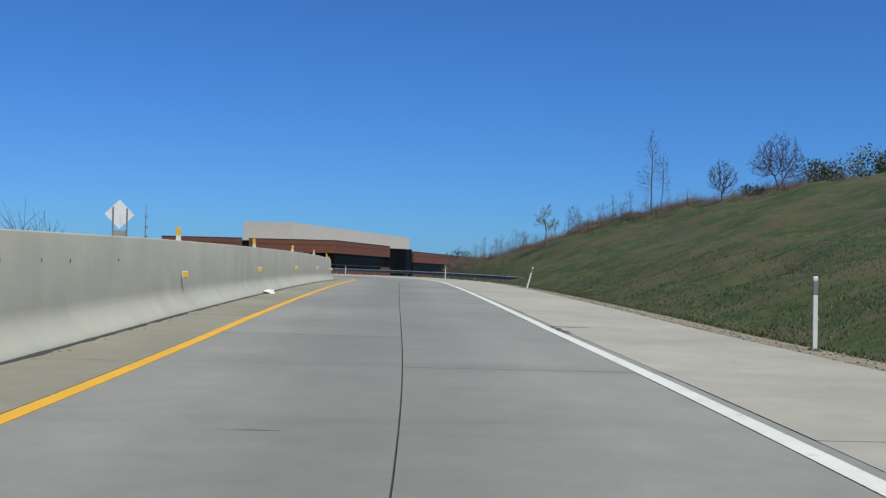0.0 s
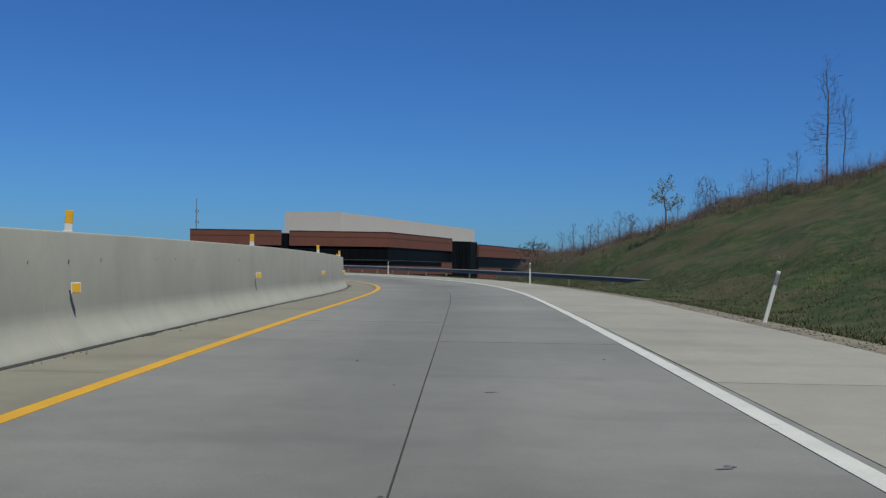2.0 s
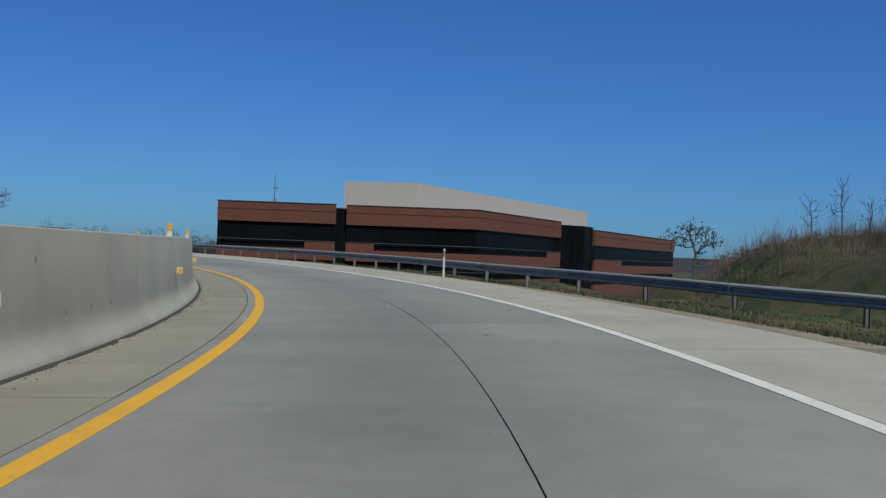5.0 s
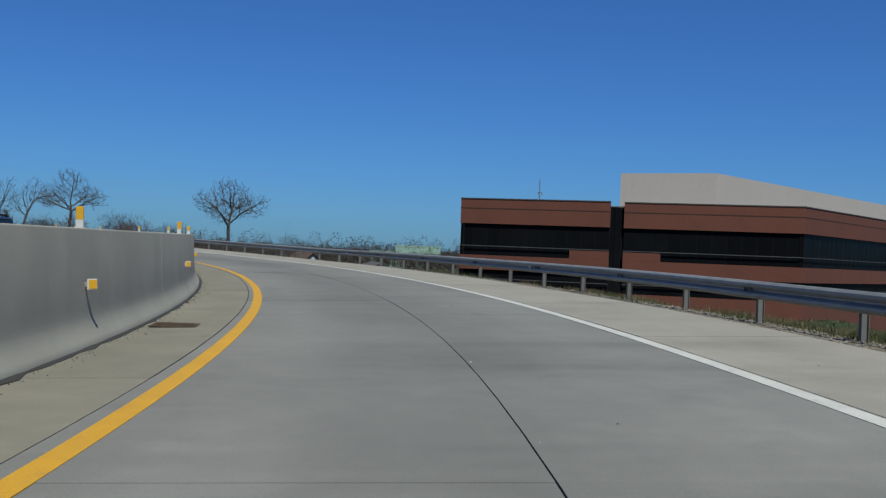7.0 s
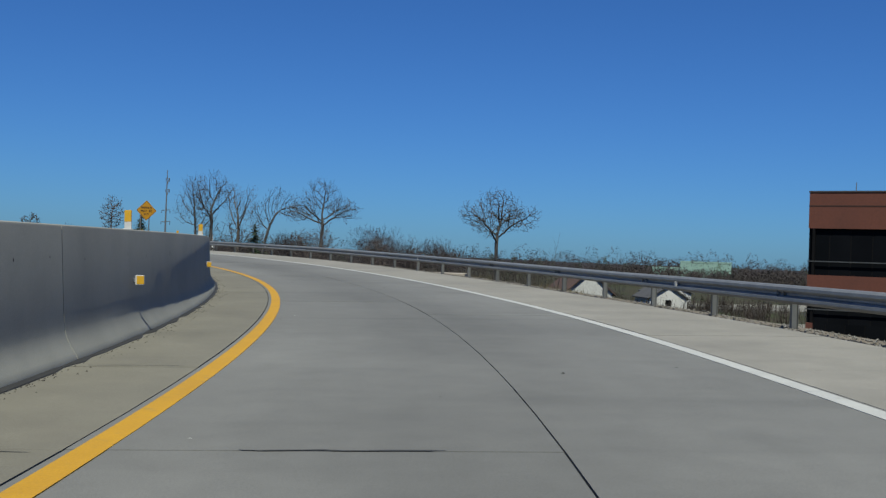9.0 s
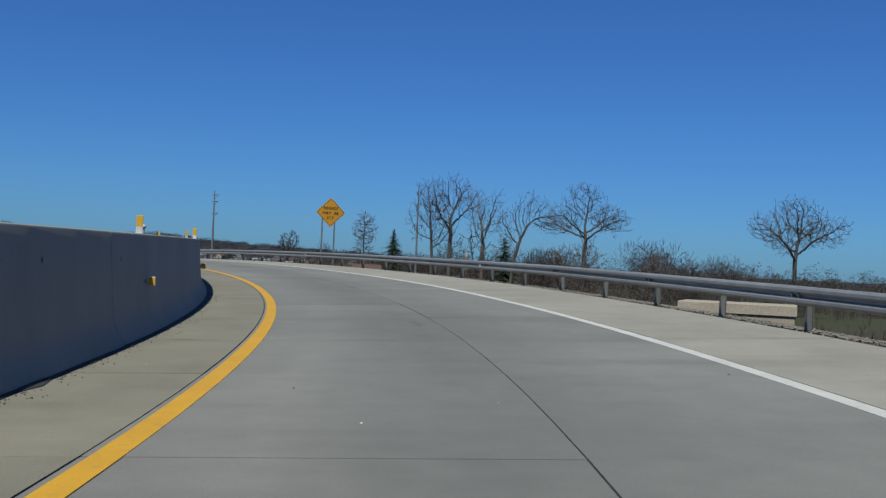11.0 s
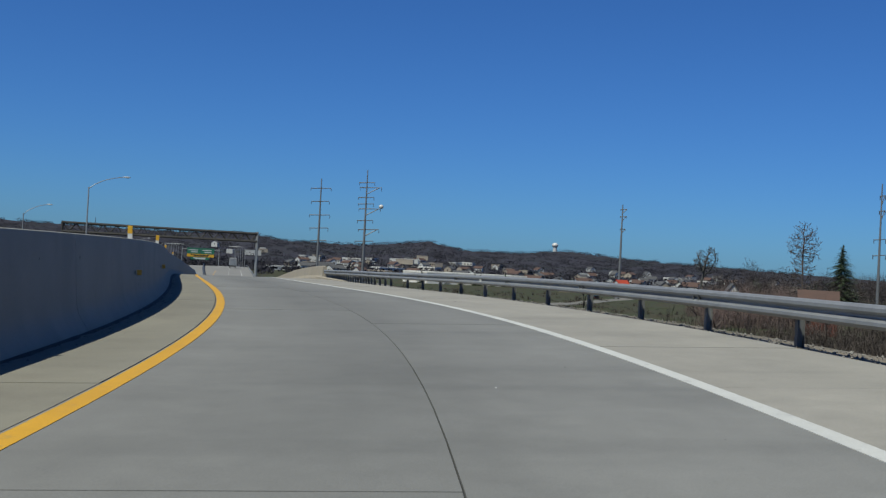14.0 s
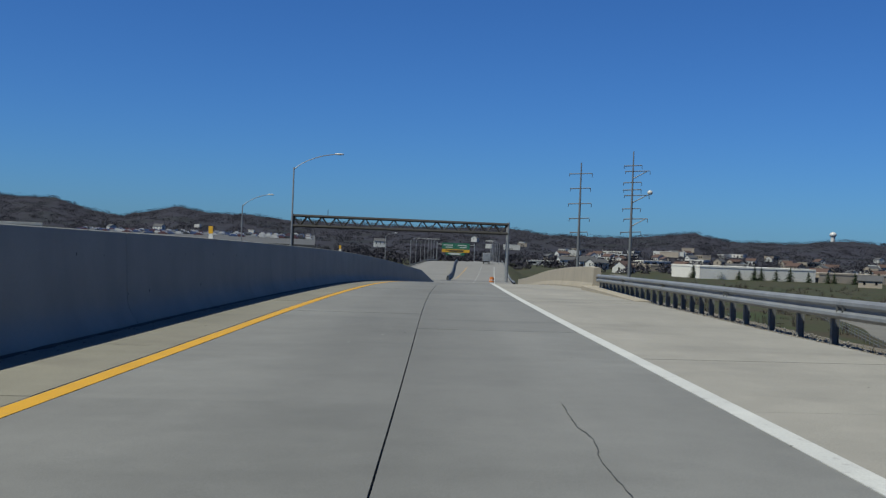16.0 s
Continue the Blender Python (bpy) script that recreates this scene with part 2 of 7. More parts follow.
bend = np.interp(COURSE_S, [b[0] for b in BENDS], [b[1] * 1e-3 for b in BENDS])
grade = np.interp(COURSE_S, [b[0] for b in GRADES], [b[1] * 1e-2 for b in GRADES])
bank = np.interp(COURSE_S, [b[0] for b in BANKS], [b[1] * 1e-2 for b in BANKS])
heading = running(bend)
heading -= np.interp(0.0, COURSE_S, heading)
COURSE = np.stack([running(-np.sin(heading)), running(np.cos(heading)), running(grade)], 1)
COURSE -= np.array([np.interp(0.0, COURSE_S, COURSE[:, i]) for i in range(3)])
AHEAD = np.stack([-np.sin(heading), np.cos(heading), grade], 1)
AHEAD /= np.linalg.norm(AHEAD, axis=1)[:, None]
ASIDE = np.stack([np.cos(heading), np.sin(heading), bank], 1)
ASIDE /= np.linalg.norm(ASIDE, axis=1)[:, None]
ABOVE = np.cross(ASIDE, AHEAD)
ABOVE /= np.linalg.norm(ABOVE, axis=1)[:, None]


def along(table, s):
    return np.array([np.interp(s, COURSE_S, table[:, i]) for i in range(3)])


def spot(s, u, h=0.0):
    """The place s metres along the ramp, u to the right of its middle joint and h above the slab."""
    return Vector(along(COURSE, s) + along(ASIDE, s) * u + along(ABOVE, s) * h)


def spots(s, u, h):
    """The same for arrays."""
    pick = lambda t: np.stack([np.interp(s, COURSE_S, t[:, i]) for i in range(3)], -1)
    return pick(COURSE) + pick(ASIDE) * np.asarray(u)[..., None] + pick(ABOVE) * np.asarray(h)[..., None]


def turn_at(s):
    return math.degrees(np.interp(s, COURSE_S, heading))


def set_at(s, u, h=0.0, rz=0.0, rx=0.0, ry=0.0):
    """An upright pose on the road, facing back along it."""
    p = spot(s, u, h)
    return pose(p.x, p.y, p.z, rx, ry, turn_at(s) + rz)


# ---- builders ----
def mesh_of(name, verts, faces, mat, smooth=False):
    me = bpy.data.meshes.new(name)
    me.from_pydata([tuple(map(float, v)) for v in verts], [], [tuple(map(int, f)) for f in faces])
    for m in (mat if isinstance(mat, (list, tuple)) else [mat]):
        me.materials.append(m)
    if smooth:
        me.polygons.foreach_set("use_smooth", [True] * len(me.polygons))
    me.update()
    return me


def part(name, bm, mat=None, parent=None, label="", smooth=False):
    """Links a bmesh (or a ready mesh) as one mesh object, under a thing where one is given."""
    if isinstance(bm, bmesh.types.BMesh):
        bmesh.ops.recalc_face_normals(bm, faces=bm.faces)
        me = bpy.data.meshes.new(name)
        bm.to_mesh(me)
        bm.free()
        me.materials.append(mat)
        if smooth:
            me.polygons.foreach_set("use_smooth", [True] * len(me.polygons))
    else:
        me = bm
    ob = new(name, me)
    if parent is not None:
        ob.parent = parent
    if label:
        ob["label"] = label
    return ob


def thing(name, label, category, m=None, group="", kind=""):
    ob = new(name)
    ob.empty_display_size = 0.3
    tagged(ob, label, category, group, kind)
    if m is not None:
        ob.matrix_basis = m
    return ob


def box(bm, x0, x1, y0, y1, z0, z1, bevel=0.0, m=None):
    made = bmesh.ops.create_cube(bm, size=1.0)["verts"]
    for v in made:
        v.co = Vector(((x0 + x1) / 2 + v.co.x * (x1 - x0), (y0 + y1) / 2 + v.co.y * (y1 - y0), (z0 + z1) / 2 + v.co.z * (z1 - z0)))
        if m is not None:
            v.co = m @ v.co
    if bevel:
        edges = list({e for v in made for e in v.link_edges})
        bmesh.ops.bevel(bm, geom=edges, offset=bevel, segments=1, affect="EDGES", profile=0.5)


def boxed(*a, bevel=0.0, m=None):
    bm = bmesh.new()
    box(bm, *a, bevel=bevel, m=m)
    return bm


def tube(bm, a, b, r0, r1, sides=8, caps=True):
    a, b = Vector(a), Vector(b)
    way = (b - a).normalized()
    side = way.orthogonal().normalized()
    over = way.cross(side)
    rings = []
    for c, r in ((a, r0), (b, r1)):
        rings.append([bm.verts.new(c + (side * math.cos(2 * math.pi * i / sides) + over * math.sin(2 * math.pi * i / sides)) * r) for i in range(sides)])
    for i in range(sides):
        j = (i + 1) % sides
        bm.faces.new((rings[0][i], rings[0][j], rings[1][j], rings[1][i]))
    if caps:
        bm.faces.new(rings[0][::-1])
        bm.faces.new(rings[1])


def tubed(a, b, r0, r1, sides=8):
    bm = bmesh.new()
    tube(bm, a, b, r0, r1, sides)
    return bm


def sweep(s_list, profile, closed=True, caps=True):
    """Vertices and faces of a profile of (u, h) carried along the road."""
    s = np.asarray(s_list, float)
    n, k = len(s), len(profile)
    verts = []
    for u, h in profile:
        uu = np.array([u(v) for v in s]) if callable(u) else np.full(n, u)
        hh = np.array([h(v) for v in s]) if callable(h) else np.full(n, h)
        verts.append(spots(s, uu, hh))
    verts = np.stack(verts, 1).reshape(-1, 3)
    faces = []
    for i in range(n - 1):
        for j in range(k if closed else k - 1):
            q = (j + 1) % k
            faces.append((i * k + j, i * k + q, (i + 1) * k + q, (i + 1) * k + j))
    if closed and caps:
        faces.append(tuple(range(k))[::-1])
        faces.append(tuple((n - 1) * k + j for j in range(k)))
    return verts, faces


# ---- ground ----
FIELD_Z = -5.2


def edge_u(s):
    """The right edge of the pavement."""
    return float(np.interp(s, [0, 40, 66, 76, 108, 124, 170, 230, 265, 284, 300, 326, 430], [6.1, 6.15, 6.25, 5.75, 5.3, 5.4, 5.75, 5.8, 5.95, 6.4, 6.6, 7.0, 7.0]))


def rail_u(s):
    """The line of the guardrail's face."""
    return float(np.interp(s, [95, 99, 103, 108, 114, 121, 132, 255, 285, 305, 326], [15.3, 13.4, 11.4, 9.2, 7.6, 6.6, 6.1, 6.05, 6.5, 6.9, 6.95]))


def smooth(a, b, x):
    t = np.clip((np.asarray(x, float) - a) / (b - a), 0, 1)
    return t * t * (3 - 2 * t)


def hill(s, u):
    """Height of the grassy cutting over the road."""
    s, u = np.asarray(s, float), np.asarray(u, float)
    foot = np.interp(s, [0, 45, 80, 95, 120, 150], [8.0, 8.6, 11.0, 14.0, 17.5, 20.0])
    steep = np.interp(s, [-40, 40, 80, 95, 108, 125, 135, 144], [0.34, 0.36, 0.41, 0.455, 0.53, 0.40, 0.18, 0.0])
    top = np.interp(s, [-40, 95, 108, 122, 132, 140], [10.9, 10.6, 9.3, 4.2, 1.2, 0.1])
    rise = np.maximum(u - foot, 0) * steep
    return rise / (1 + (rise / top) ** 4) ** 0.25


def shelf(s):
    """How steeply the land falls away on the right."""
    return np.interp(s, [95, 126, 142], [0.12, 0.14, 0.95])


near = (COURSE_S > -120) & (COURSE_S < 1000)
NEAR_S, NEAR_XY, NEAR_Z, NEAR_RIGHT = COURSE_S[near][::2], COURSE[near][::2, :2], COURSE[near][::2, 2], ASIDE[near][::2]


def ground_height(x, y):
    """Height of the land at arrays x, y."""
    out = np.empty(len(x))
    for a in range(0, len(x), 4000):
        p = np.stack([x[a:a + 4000], y[a:a + 4000]], 1)
        d = ((p[:, None] - NEAR_XY) ** 2).sum(2)
        j = d.argmin(1)
        dist = np.sqrt(d[np.arange(len(j)), j])
        u = ((p - NEAR_XY[j]) * NEAR_RIGHT[j, :2]).sum(1)
        s, z = NEAR_S[j], NEAR_Z[j]
        u = np.where(u >= 0, dist, -dist)
        low = np.full(len(j), FIELD_Z)
        right = z - 0.6 - np.maximum(u - 9.5, 0) * shelf(s)
        left = z - 0.9 - np.maximum(-u - 26, 0) * 0.4
        body = np.where(u > 0, right, left)
        g = np.maximum(low, body)
        lift = np.where((u > 0) & (s < 165), hill(s, u), 0)
        fall = smooth(75, 140, u)
        lift = lift * (1 - fall)
        g = np.where((u > 0) & (s < 150) & (lift > 0.4), np.maximum(g, z - 0.7 + lift), g)
        out[a:a + 4000] = g
    return out


def lines_of(lo, hi, step, end):
    inner = np.arange(lo, hi + step / 2, step)
    out = [inner]
    d, edge = step, 0.0
    outer = []
    while edge < end:
        d *= 1.25
        edge += d
        outer.append(edge)
    outer = np.array(outer)
    return np.concatenate([lo - outer[::-1], inner, hi + outer])


gx, gy = lines_of(-420, 130, 3.0, 4300), lines_of(-60, 440, 3.0, 4300)
mx, my = np.meshgrid(gx, gy)
gz = ground_height(mx.ravel(), my.ravel())
nx, ny = len(gx), len(gy)
quads = [(j * nx + i, j * nx + i + 1, (j + 1) * nx + i + 1, (j + 1) * nx + i) for j in range(ny - 1) for i in range(nx - 1)]
ground = part("ground", mesh_of("ground", np.stack([mx.ravel(), my.ravel(), gz], 1), quads, FIELD, True))
tagged(ground, "wide spring-green and tan grass land below the ramp", "ground", kind="structure")

# the cutting beside the ramp, finer than the land round it
cs = np.arange(-60, 160.1, 1.0)
cu = np.concatenate([np.arange(0, 8, 0.8), np.arange(8, 64, 1.0)])
verts = []
for s in cs:
    e = edge_u(s) + 0.4
    foot_u = e + cu
    h = hill(s, foot_u) - 0.10 - 0.12 * smooth(0, 2, cu)
    h = h - np.maximum(foot_u - 9.5, 0) * shelf(s) * smooth(90, 105, s) * (1 - smooth(0.2, 1.4, hill(s, foot_u)))
    h = h - np.where(cu > 58, 3.0, 0) * (s > 95) - 0.5 * np.maximum(cu - 0.6, 0) * smooth(138, 148, s)
    bumps = [0.5 * noise.noise(Vector((s * 0.16, v * 0.24, 0))) + 0.45 * noise.noise(Vector((s * 0.4, v * 0.55, 3))) for v in foot_u]
    h = h + np.array(bumps) * smooth(1, 6, cu)
    base = spots(np.full(len(cu), s), foot_u, np.zeros(len(cu)))
    base[:, 2] = np.interp(s, COURSE_S, COURSE[:, 2]) + np.interp(s, COURSE_S, bank) * 6 + h
    verts.append(base)
n = len(cu)
verts = np.concatenate(verts)
quads = [(i * n + j, i * n + j + 1, (i + 1) * n + j + 1, (i + 1) * n + j) for i in range(len(cs) - 1) for j in range(n - 1)]
bank_side = part("hillside", mesh_of("hillside", verts, quads, GRASS, True))
tagged(bank_side, "grassy cut slope, green and straw brown, rising from the shoulder", "hillside", kind="structure")
CUT = verts.reshape(len(cs), n, 3)

# dirt strip at the pavement's edge
vs, fs = sweep(np.arange(-60, 330, 2.0), [(edge_u, -0.2), (edge_u, -0.035), (lambda s: edge_u(s) + 0.5, -0.05), (lambda s: edge_u(s) + 1.3, -0.12), (lambda s: edge_u(s) + 2.6, -0.75), (lambda s: edge_u(s) + 2.6, -1.0)], closed=False)
verge = part("verge", mesh_of("verge", vs, fs, DIRT, True))
tagged(verge, "strip of brown dirt and crushed stone along the shoulder", "verge", kind="structure")

# ---- carriageway ----
road = thing("road", "grey jointed concrete ramp with a tarred middle joint", "road", kind="structure")
vs, fs = sweep(np.arange(-60, 402, 2.0), [(-4.75, -0.014), (edge_u, -0.014), (edge_u, -0.5), (-4.75, -0.5)])
part("bed", mesh_of("bed", vs, fs, SEALANT), None, road)
def lane_mapped(me, s_list, u_ends):
    """Gives a slab a map of its own place along and across the ramp, in metres."""
    at_s = [float(v) for v in s_list]
    uv = me.uv_layers.new(name="lane")
    spread = []
    for loop in me.loops:
        i, j = divmod(loop.vertex_index, 4)
        u = u_ends[0 if j in (0, 3) else 1]
        u = u(at_s[i]) if callable(u) else u
        spread += [at_s[i], u]
    uv.data.foreach_set("uv", spread)
    return me


def left_joint(s):
    """The joint between the lane and the left shoulder."""
    return float(np.interp(s, [0, 60, 85, 100, 135, 160, 222, 280], [-3.05, -3.085, -3.15, -3.23, -3.19, -3.13, -3.07, -3.01]))


def right_joint(s):
    """The joint between the lane and the right shoulder."""
    return float(np.interp(s, [0, 25, 40, 57, 300], [3.08, 3.06, 3.0, 2.915, 2.92]))


def yellow_u(s):
    return float(np.interp(s, [0, 25, 50, 75, 100, 130, 160, 190, 220, 250, 275, 300], [-2.94, -2.972, -2.988, -2.965, -2.939, -2.938, -2.961, -2.935, -2.934, -2.901, -2.893, -2.868]))


def white_u(s):
    return float(np.interp(s, [0, 25, 50, 75, 100, 130, 160, 190, 220, 250, 275, 300], [2.846, 2.825, 2.79, 2.80, 2.792, 2.768, 2.763, 2.778, 2.789, 2.821, 2.824, 2.833]))


LANES = [("shoulder_slab", -4.62, (lambda v: left_joint(v) - 0.012), CONCRETE_LEFT, 0.003), ("slab", (lambda v: left_joint(v) + 0.007), -0.007, CONCRETE_ROAD, 0.0), ("slab", 0.007, (lambda v: right_joint(v) - 0.008), CONCRETE_ROAD, 0.0), ("shoulder_slab", (lambda v: right_joint(v) + 0.008), None, CONCRETE_RIGHT, 0.004)]
vs_rest, fs_rest = {}, {}


def joint_s(row):
    """Where a cross joint lies along the ramp."""
    return float(np.interp(row, [-20, 0, 2, 32, 33, 46, 47, 120], [-73.2, 16.5, 25.4, 160.1, 164.6, 221.4, 225.8, 550.0]))


for row in range(-16, 86):
    a, b = joint_s(row) + 0.003, joint_s(row + 1) - 0.003
    for col, (name, u0, u1, mat, gap) in enumerate(LANES):
        s = np.linspace(a + gap, b - gap, 4)
        u_end = u1 if u1 is not None else (lambda v: edge_u(v) + 0.01)
        lift = 0.0012 * ((row * 7 + col * 3) % 4)
        vs, fs = sweep(s, [(u0, lift), (u_end, lift), (u_end, -0.2), (u0, -0.2)])
        if -3 <= row < 72:
            part(name, lane_mapped(mesh_of(name, vs, fs, mat), s, (u0, u_end)), None, road)
        else:
            key = (name, mat.name)
            k = sum(len(v) for v in vs_rest.get(key, []))
            vs_rest.setdefault(key, []).append(vs)
            fs_rest.setdefault(key, []).extend([tuple(i + k for i in f) for f in fs])
for key in vs_rest:
    rest = part("slabs", mesh_of("slabs", np.concatenate(vs_rest[key]), fs_rest[key], bpy.data.materials[key[1]]), None, road)
    rest["kind"] = "stuff"


def painted_line(name, u, width, mat, label, s0, s1):
    """A stripe of paint round u, which may change along the ramp as its width may."""
    wide = width if callable(width) else (lambda v: width)
    vs, fs = sweep(np.arange(s0, s1, 1.0), [((lambda v, o=o: (u(v) if callable(u) else u) + o * wide(v)), h) for o, h in ((-0.5, 0.0), (-0.5, 0.0085), (0.5, 0.0085), (0.5, 0.0))])
    tagged(part(name, mesh_of(name, vs, fs, mat)), label, "road marking", kind="structure")


painted_line("yellow_line", yellow_u, (lambda v: float(np.interp(v, [60, 95], [0.17, 0.20]))), PAINT_YELLOW, "worn solid yellow edge line on concrete", -60, 400)
painted_line("white_line", white_u, 0.19, PAINT_WHITE, "worn solid white edge line on concrete", -60, 400)

# ---- concrete barrier ----
barrier = thing("barrier", "tall grey concrete barrier wall with stains and panel joints", "barrier", kind="structure")
PROFILE = [(-4.43, -0.1), (-4.43, 0.0), (-4.448, 0.05), (-4.487, 0.10), (-4.535, 0.16), (-4.58, 0.225), (-4.615, 0.29), (-4.64, 0.35), (-4.658, 0.42), (-4.668, 0.52), (-4.70, 1.462), (-4.708, 1.48), (-4.725, 1.49), (-4.92, 1.49), (-4.94, 1.47), (-5.04, 0.30), (-5.16, 0.05), (-5.16, -0.1)]
BARRIER_JOINTS = [-48, -29.5, -11, 7.5, 26.2, 44.9, 63.6, 82.4, 101.2, 120.0, 138.8, 157.5, 165.1, 183.8, 202.5, 221.2, 239.9, 258.6, 277.3, 296.0, 314.7, 333.4, 352.1, 370.8, 389.5, 414.0]


def toe_shift(s):
    """The barrier's foot stands further out at the start of the ramp than in its bend."""
    return float(np.interp(s, [0, 25, 50, 75, 100, 160, 220, 300], [0.045, 0.045, 0.02, -0.02, -0.065, -0.08, -0.06, -0.04]))


END_TAPER = lambda v: float(np.interp(v, [390, 414], [1.0, 0.25]))
def barrier_profile(inset=0.0):
    """The barrier's outline, its face curving out into the toe."""
    return [((lambda v, u=u, h=h: u + toe_shift(v) * float(np.interp(h, [0.0, 0.42], [1, 0])) * (u > -4.66) + (-inset if u > -4.72 else inset)), (lambda v, h=h: (h - (inset if h > 1.4 else 0)) * END_TAPER(v))) for u, h in PROFILE]


for a, b in zip(BARRIER_JOINTS[:-1], BARRIER_JOINTS[1:]):
    vs, fs = sweep(np.linspace(a + 0.011, b - 0.011, max(4, int((b - a) / 1.5))), barrier_profile())
    me = mesh_of("panel", vs, fs, CONCRETE_WALL, True)
    me.set_sharp_from_angle(angle=radians(28))
    part("panel", me, None, barrier)
    vs, fs = sweep([b - 0.013, b + 0.013], barrier_profile(0.006))
    part("joint_seal", mesh_of("joint_seal", vs, fs, CAULK), None, barrier, "pale grey joint sealant")
# dark strip of seam and grit; the foot's shade is in its colour too
vs, fs = sweep(np.arange(-48, 400, 0.5), [(lambda s: -4.35 + toe_shift(s) + 0.09 * noise.noise(Vector((s * 1.7, 0, 0))), -0.02), (lambda s: -4.37 + toe_shift(s) + 0.09 * noise.noise(Vector((s * 1.7, 0, 0))), 0.012), (-4.60, 0.035), (-4.60, -0.02)])
tagged(part("gutter_seam", mesh_of("gutter_seam", vs, fs, SEALANT)), "dark tarred seam with grit and painted shade along the barrier foot", "seam", kind="structure")

# ---- guardrail ----
guardrail = thing("guardrail", "galvanised steel guardrail on posts beside the shoulder", "guardrail")
W = [(0.0, 0.722), (0.012, 0.735), (0.040, 0.728), (0.080, 0.690), (0.083, 0.642), (0.045, 0.604), (0.012, 0.588), (0.012, 0.556), (0.045, 0.540), (0.080, 0.508), (0.083, 0.462), (0.040, 0.420), (0.012, 0.408), (0.0, 0.420)]
POST_STEP = 3.457


def rail_sink(s):
    """How far the rail drops below its usual height towards its buried start."""
    return float(np.interp(s, [95, 100, 105, 111, 115, 124, 131, 145], [0.80, 0.62, 0.40, 0.24, 0.17, 0.09, 0.04, 0.0]))


def beam(a, b):
    s = np.linspace(a, b, 5)
    front = [((lambda v, o=o: rail_u(v) - o), (lambda v, h=h: h - rail_sink(v))) for o, h in W]
    back = [((lambda v, o=o: rail_u(v) - o + 0.006), (lambda v, h=h: h - rail_sink(v))) for o, h in W[::-1]]
    return sweep(s, front + back)


posts = np.arange(160.7 - 19 * POST_STEP, 326, POST_STEP)
for a, b in zip(posts[:-1:2], posts[2::2]):
    vs, fs = beam(a - 0.12, b + 0.12)
    part("rail", mesh_of("rail", vs, fs, STEEL), None, guardrail)
post_mesh = bmesh.new()
for x0, x1, y0, y1 in ((-0.06, -0.051, -0.045, 0.045), (-0.052, 0.052, -0.004, 0.004), (0.051, 0.06, -0.045, 0.045)):
    box(post_mesh, x0, x1, y0, y1, -1.1, 0.70)
POST = bpy.data.meshes.new("post")
post_mesh.to_mesh(POST)
post_mesh.free()
POST.materials.append(STEEL_POST)
block_mesh = boxed(-0.11, 0.0, -0.04, 0.04, 0.40, 0.72, bevel=0.006)
BLOCK = bpy.data.meshes.new("block")
block_mesh.to_mesh(BLOCK)
block_mesh.free()
BLOCK.materials.append(STEEL_POST)
extra = [296.4, 298.1, 299.8, 301.6] + list(np.arange(302.7, 324, 1.0))
for s in list(posts[posts < 295.5]) + extra:
    u = rail_u(s)
    for name, me, du in (("post", POST, 0.185), ("block", BLOCK, 0.11)):
        ob = part(name, me, None, guardrail)
        ob.matrix_basis = set_at(s, u + du, -rail_sink(s))


# ---- small road furniture ----
def unit_mesh(name, bm, mat, smooth=False):
    bmesh.ops.recalc_face_normals(bm, faces=bm.faces)
    me = bpy.data.meshes.new(name)
    bm.to_mesh(me)
    bm.free()
    me.materials.append(mat)
    if smooth:
        me.polygons.foreach_set("use_smooth", [True] * len(me.polygons))
    return me


MARKS = [-2.5, 9.9, 22.3, 34.0, 46.0, 57.6, 70.0, 81.8, 94.1, 106.5, 119.4, 132.4, 144.1, 156.6, 169.0, 180.4, 192.8, 205.2, 217.5, 229.9, 242.0, 254.2, 265.8, 277.2, 302.6, 329.0]
delineator = thing("delineator", "white barrier-top delineator with a yellow reflective head", "delineator", group="barrier delineators")
part("stem", boxed(-0.05, 0.05, -0.012, 0.012, 0.0, 0.11, bevel=0.003), WHITE_PLASTIC, delineator)
part("foot", boxed(-0.06, 0.06, -0.05, 0.05, -0.004, 0.012, bevel=0.003), WHITE_PLASTIC, delineator)
part("reflector", boxed(-0.05, 0.05, -0.014, 0.014, 0.11, 0.28, bevel=0.003), YELLOW_FILM, delineator, "yellow reflective film")
side_mark = thing("barrier_reflector", "small yellow and white reflector plate on the barrier face", "reflector", group="barrier face reflectors")
part("plate", boxed(-0.062, 0.062, -0.012, 0.0, 0.0, 0.14, bevel=0.004), WHITE_PLASTIC, side_mark, "white plate edge")
part("film", boxed(-0.042, 0.058, -0.016, -0.012, 0.012, 0.128, bevel=0.001), YELLOW_FILM, side_mark, "yellow reflective film")
part("bracket", boxed(-0.105, -0.05, 0.0, 0.02, 0.04, 0.10, bevel=0.003), STEEL, side_mark)
HOLE_SHADE = material("dark hole", (0.045, 0.042, 0.038), None, 0.2, 30, 0.9)
lean = random.Random(4)
for k, s in enumerate(MARKS):
    top_m = set_at(s, -4.82, 1.494, rz=lean.uniform(-8, 8), ry=lean.uniform(-3, 3))
    face_m = set_at(s - 0.3, -4.585, 0.70, rz=6 + lean.uniform(-8, 8), ry=lean.uniform(-4, 4))
    if k == 0:
        delineator.matrix_basis, side_mark.matrix_basis = top_m, face_m
    else:
        copy_thing(delineator, top_m)
        if s < 280:
            copy_thing(side_mark, face_m)

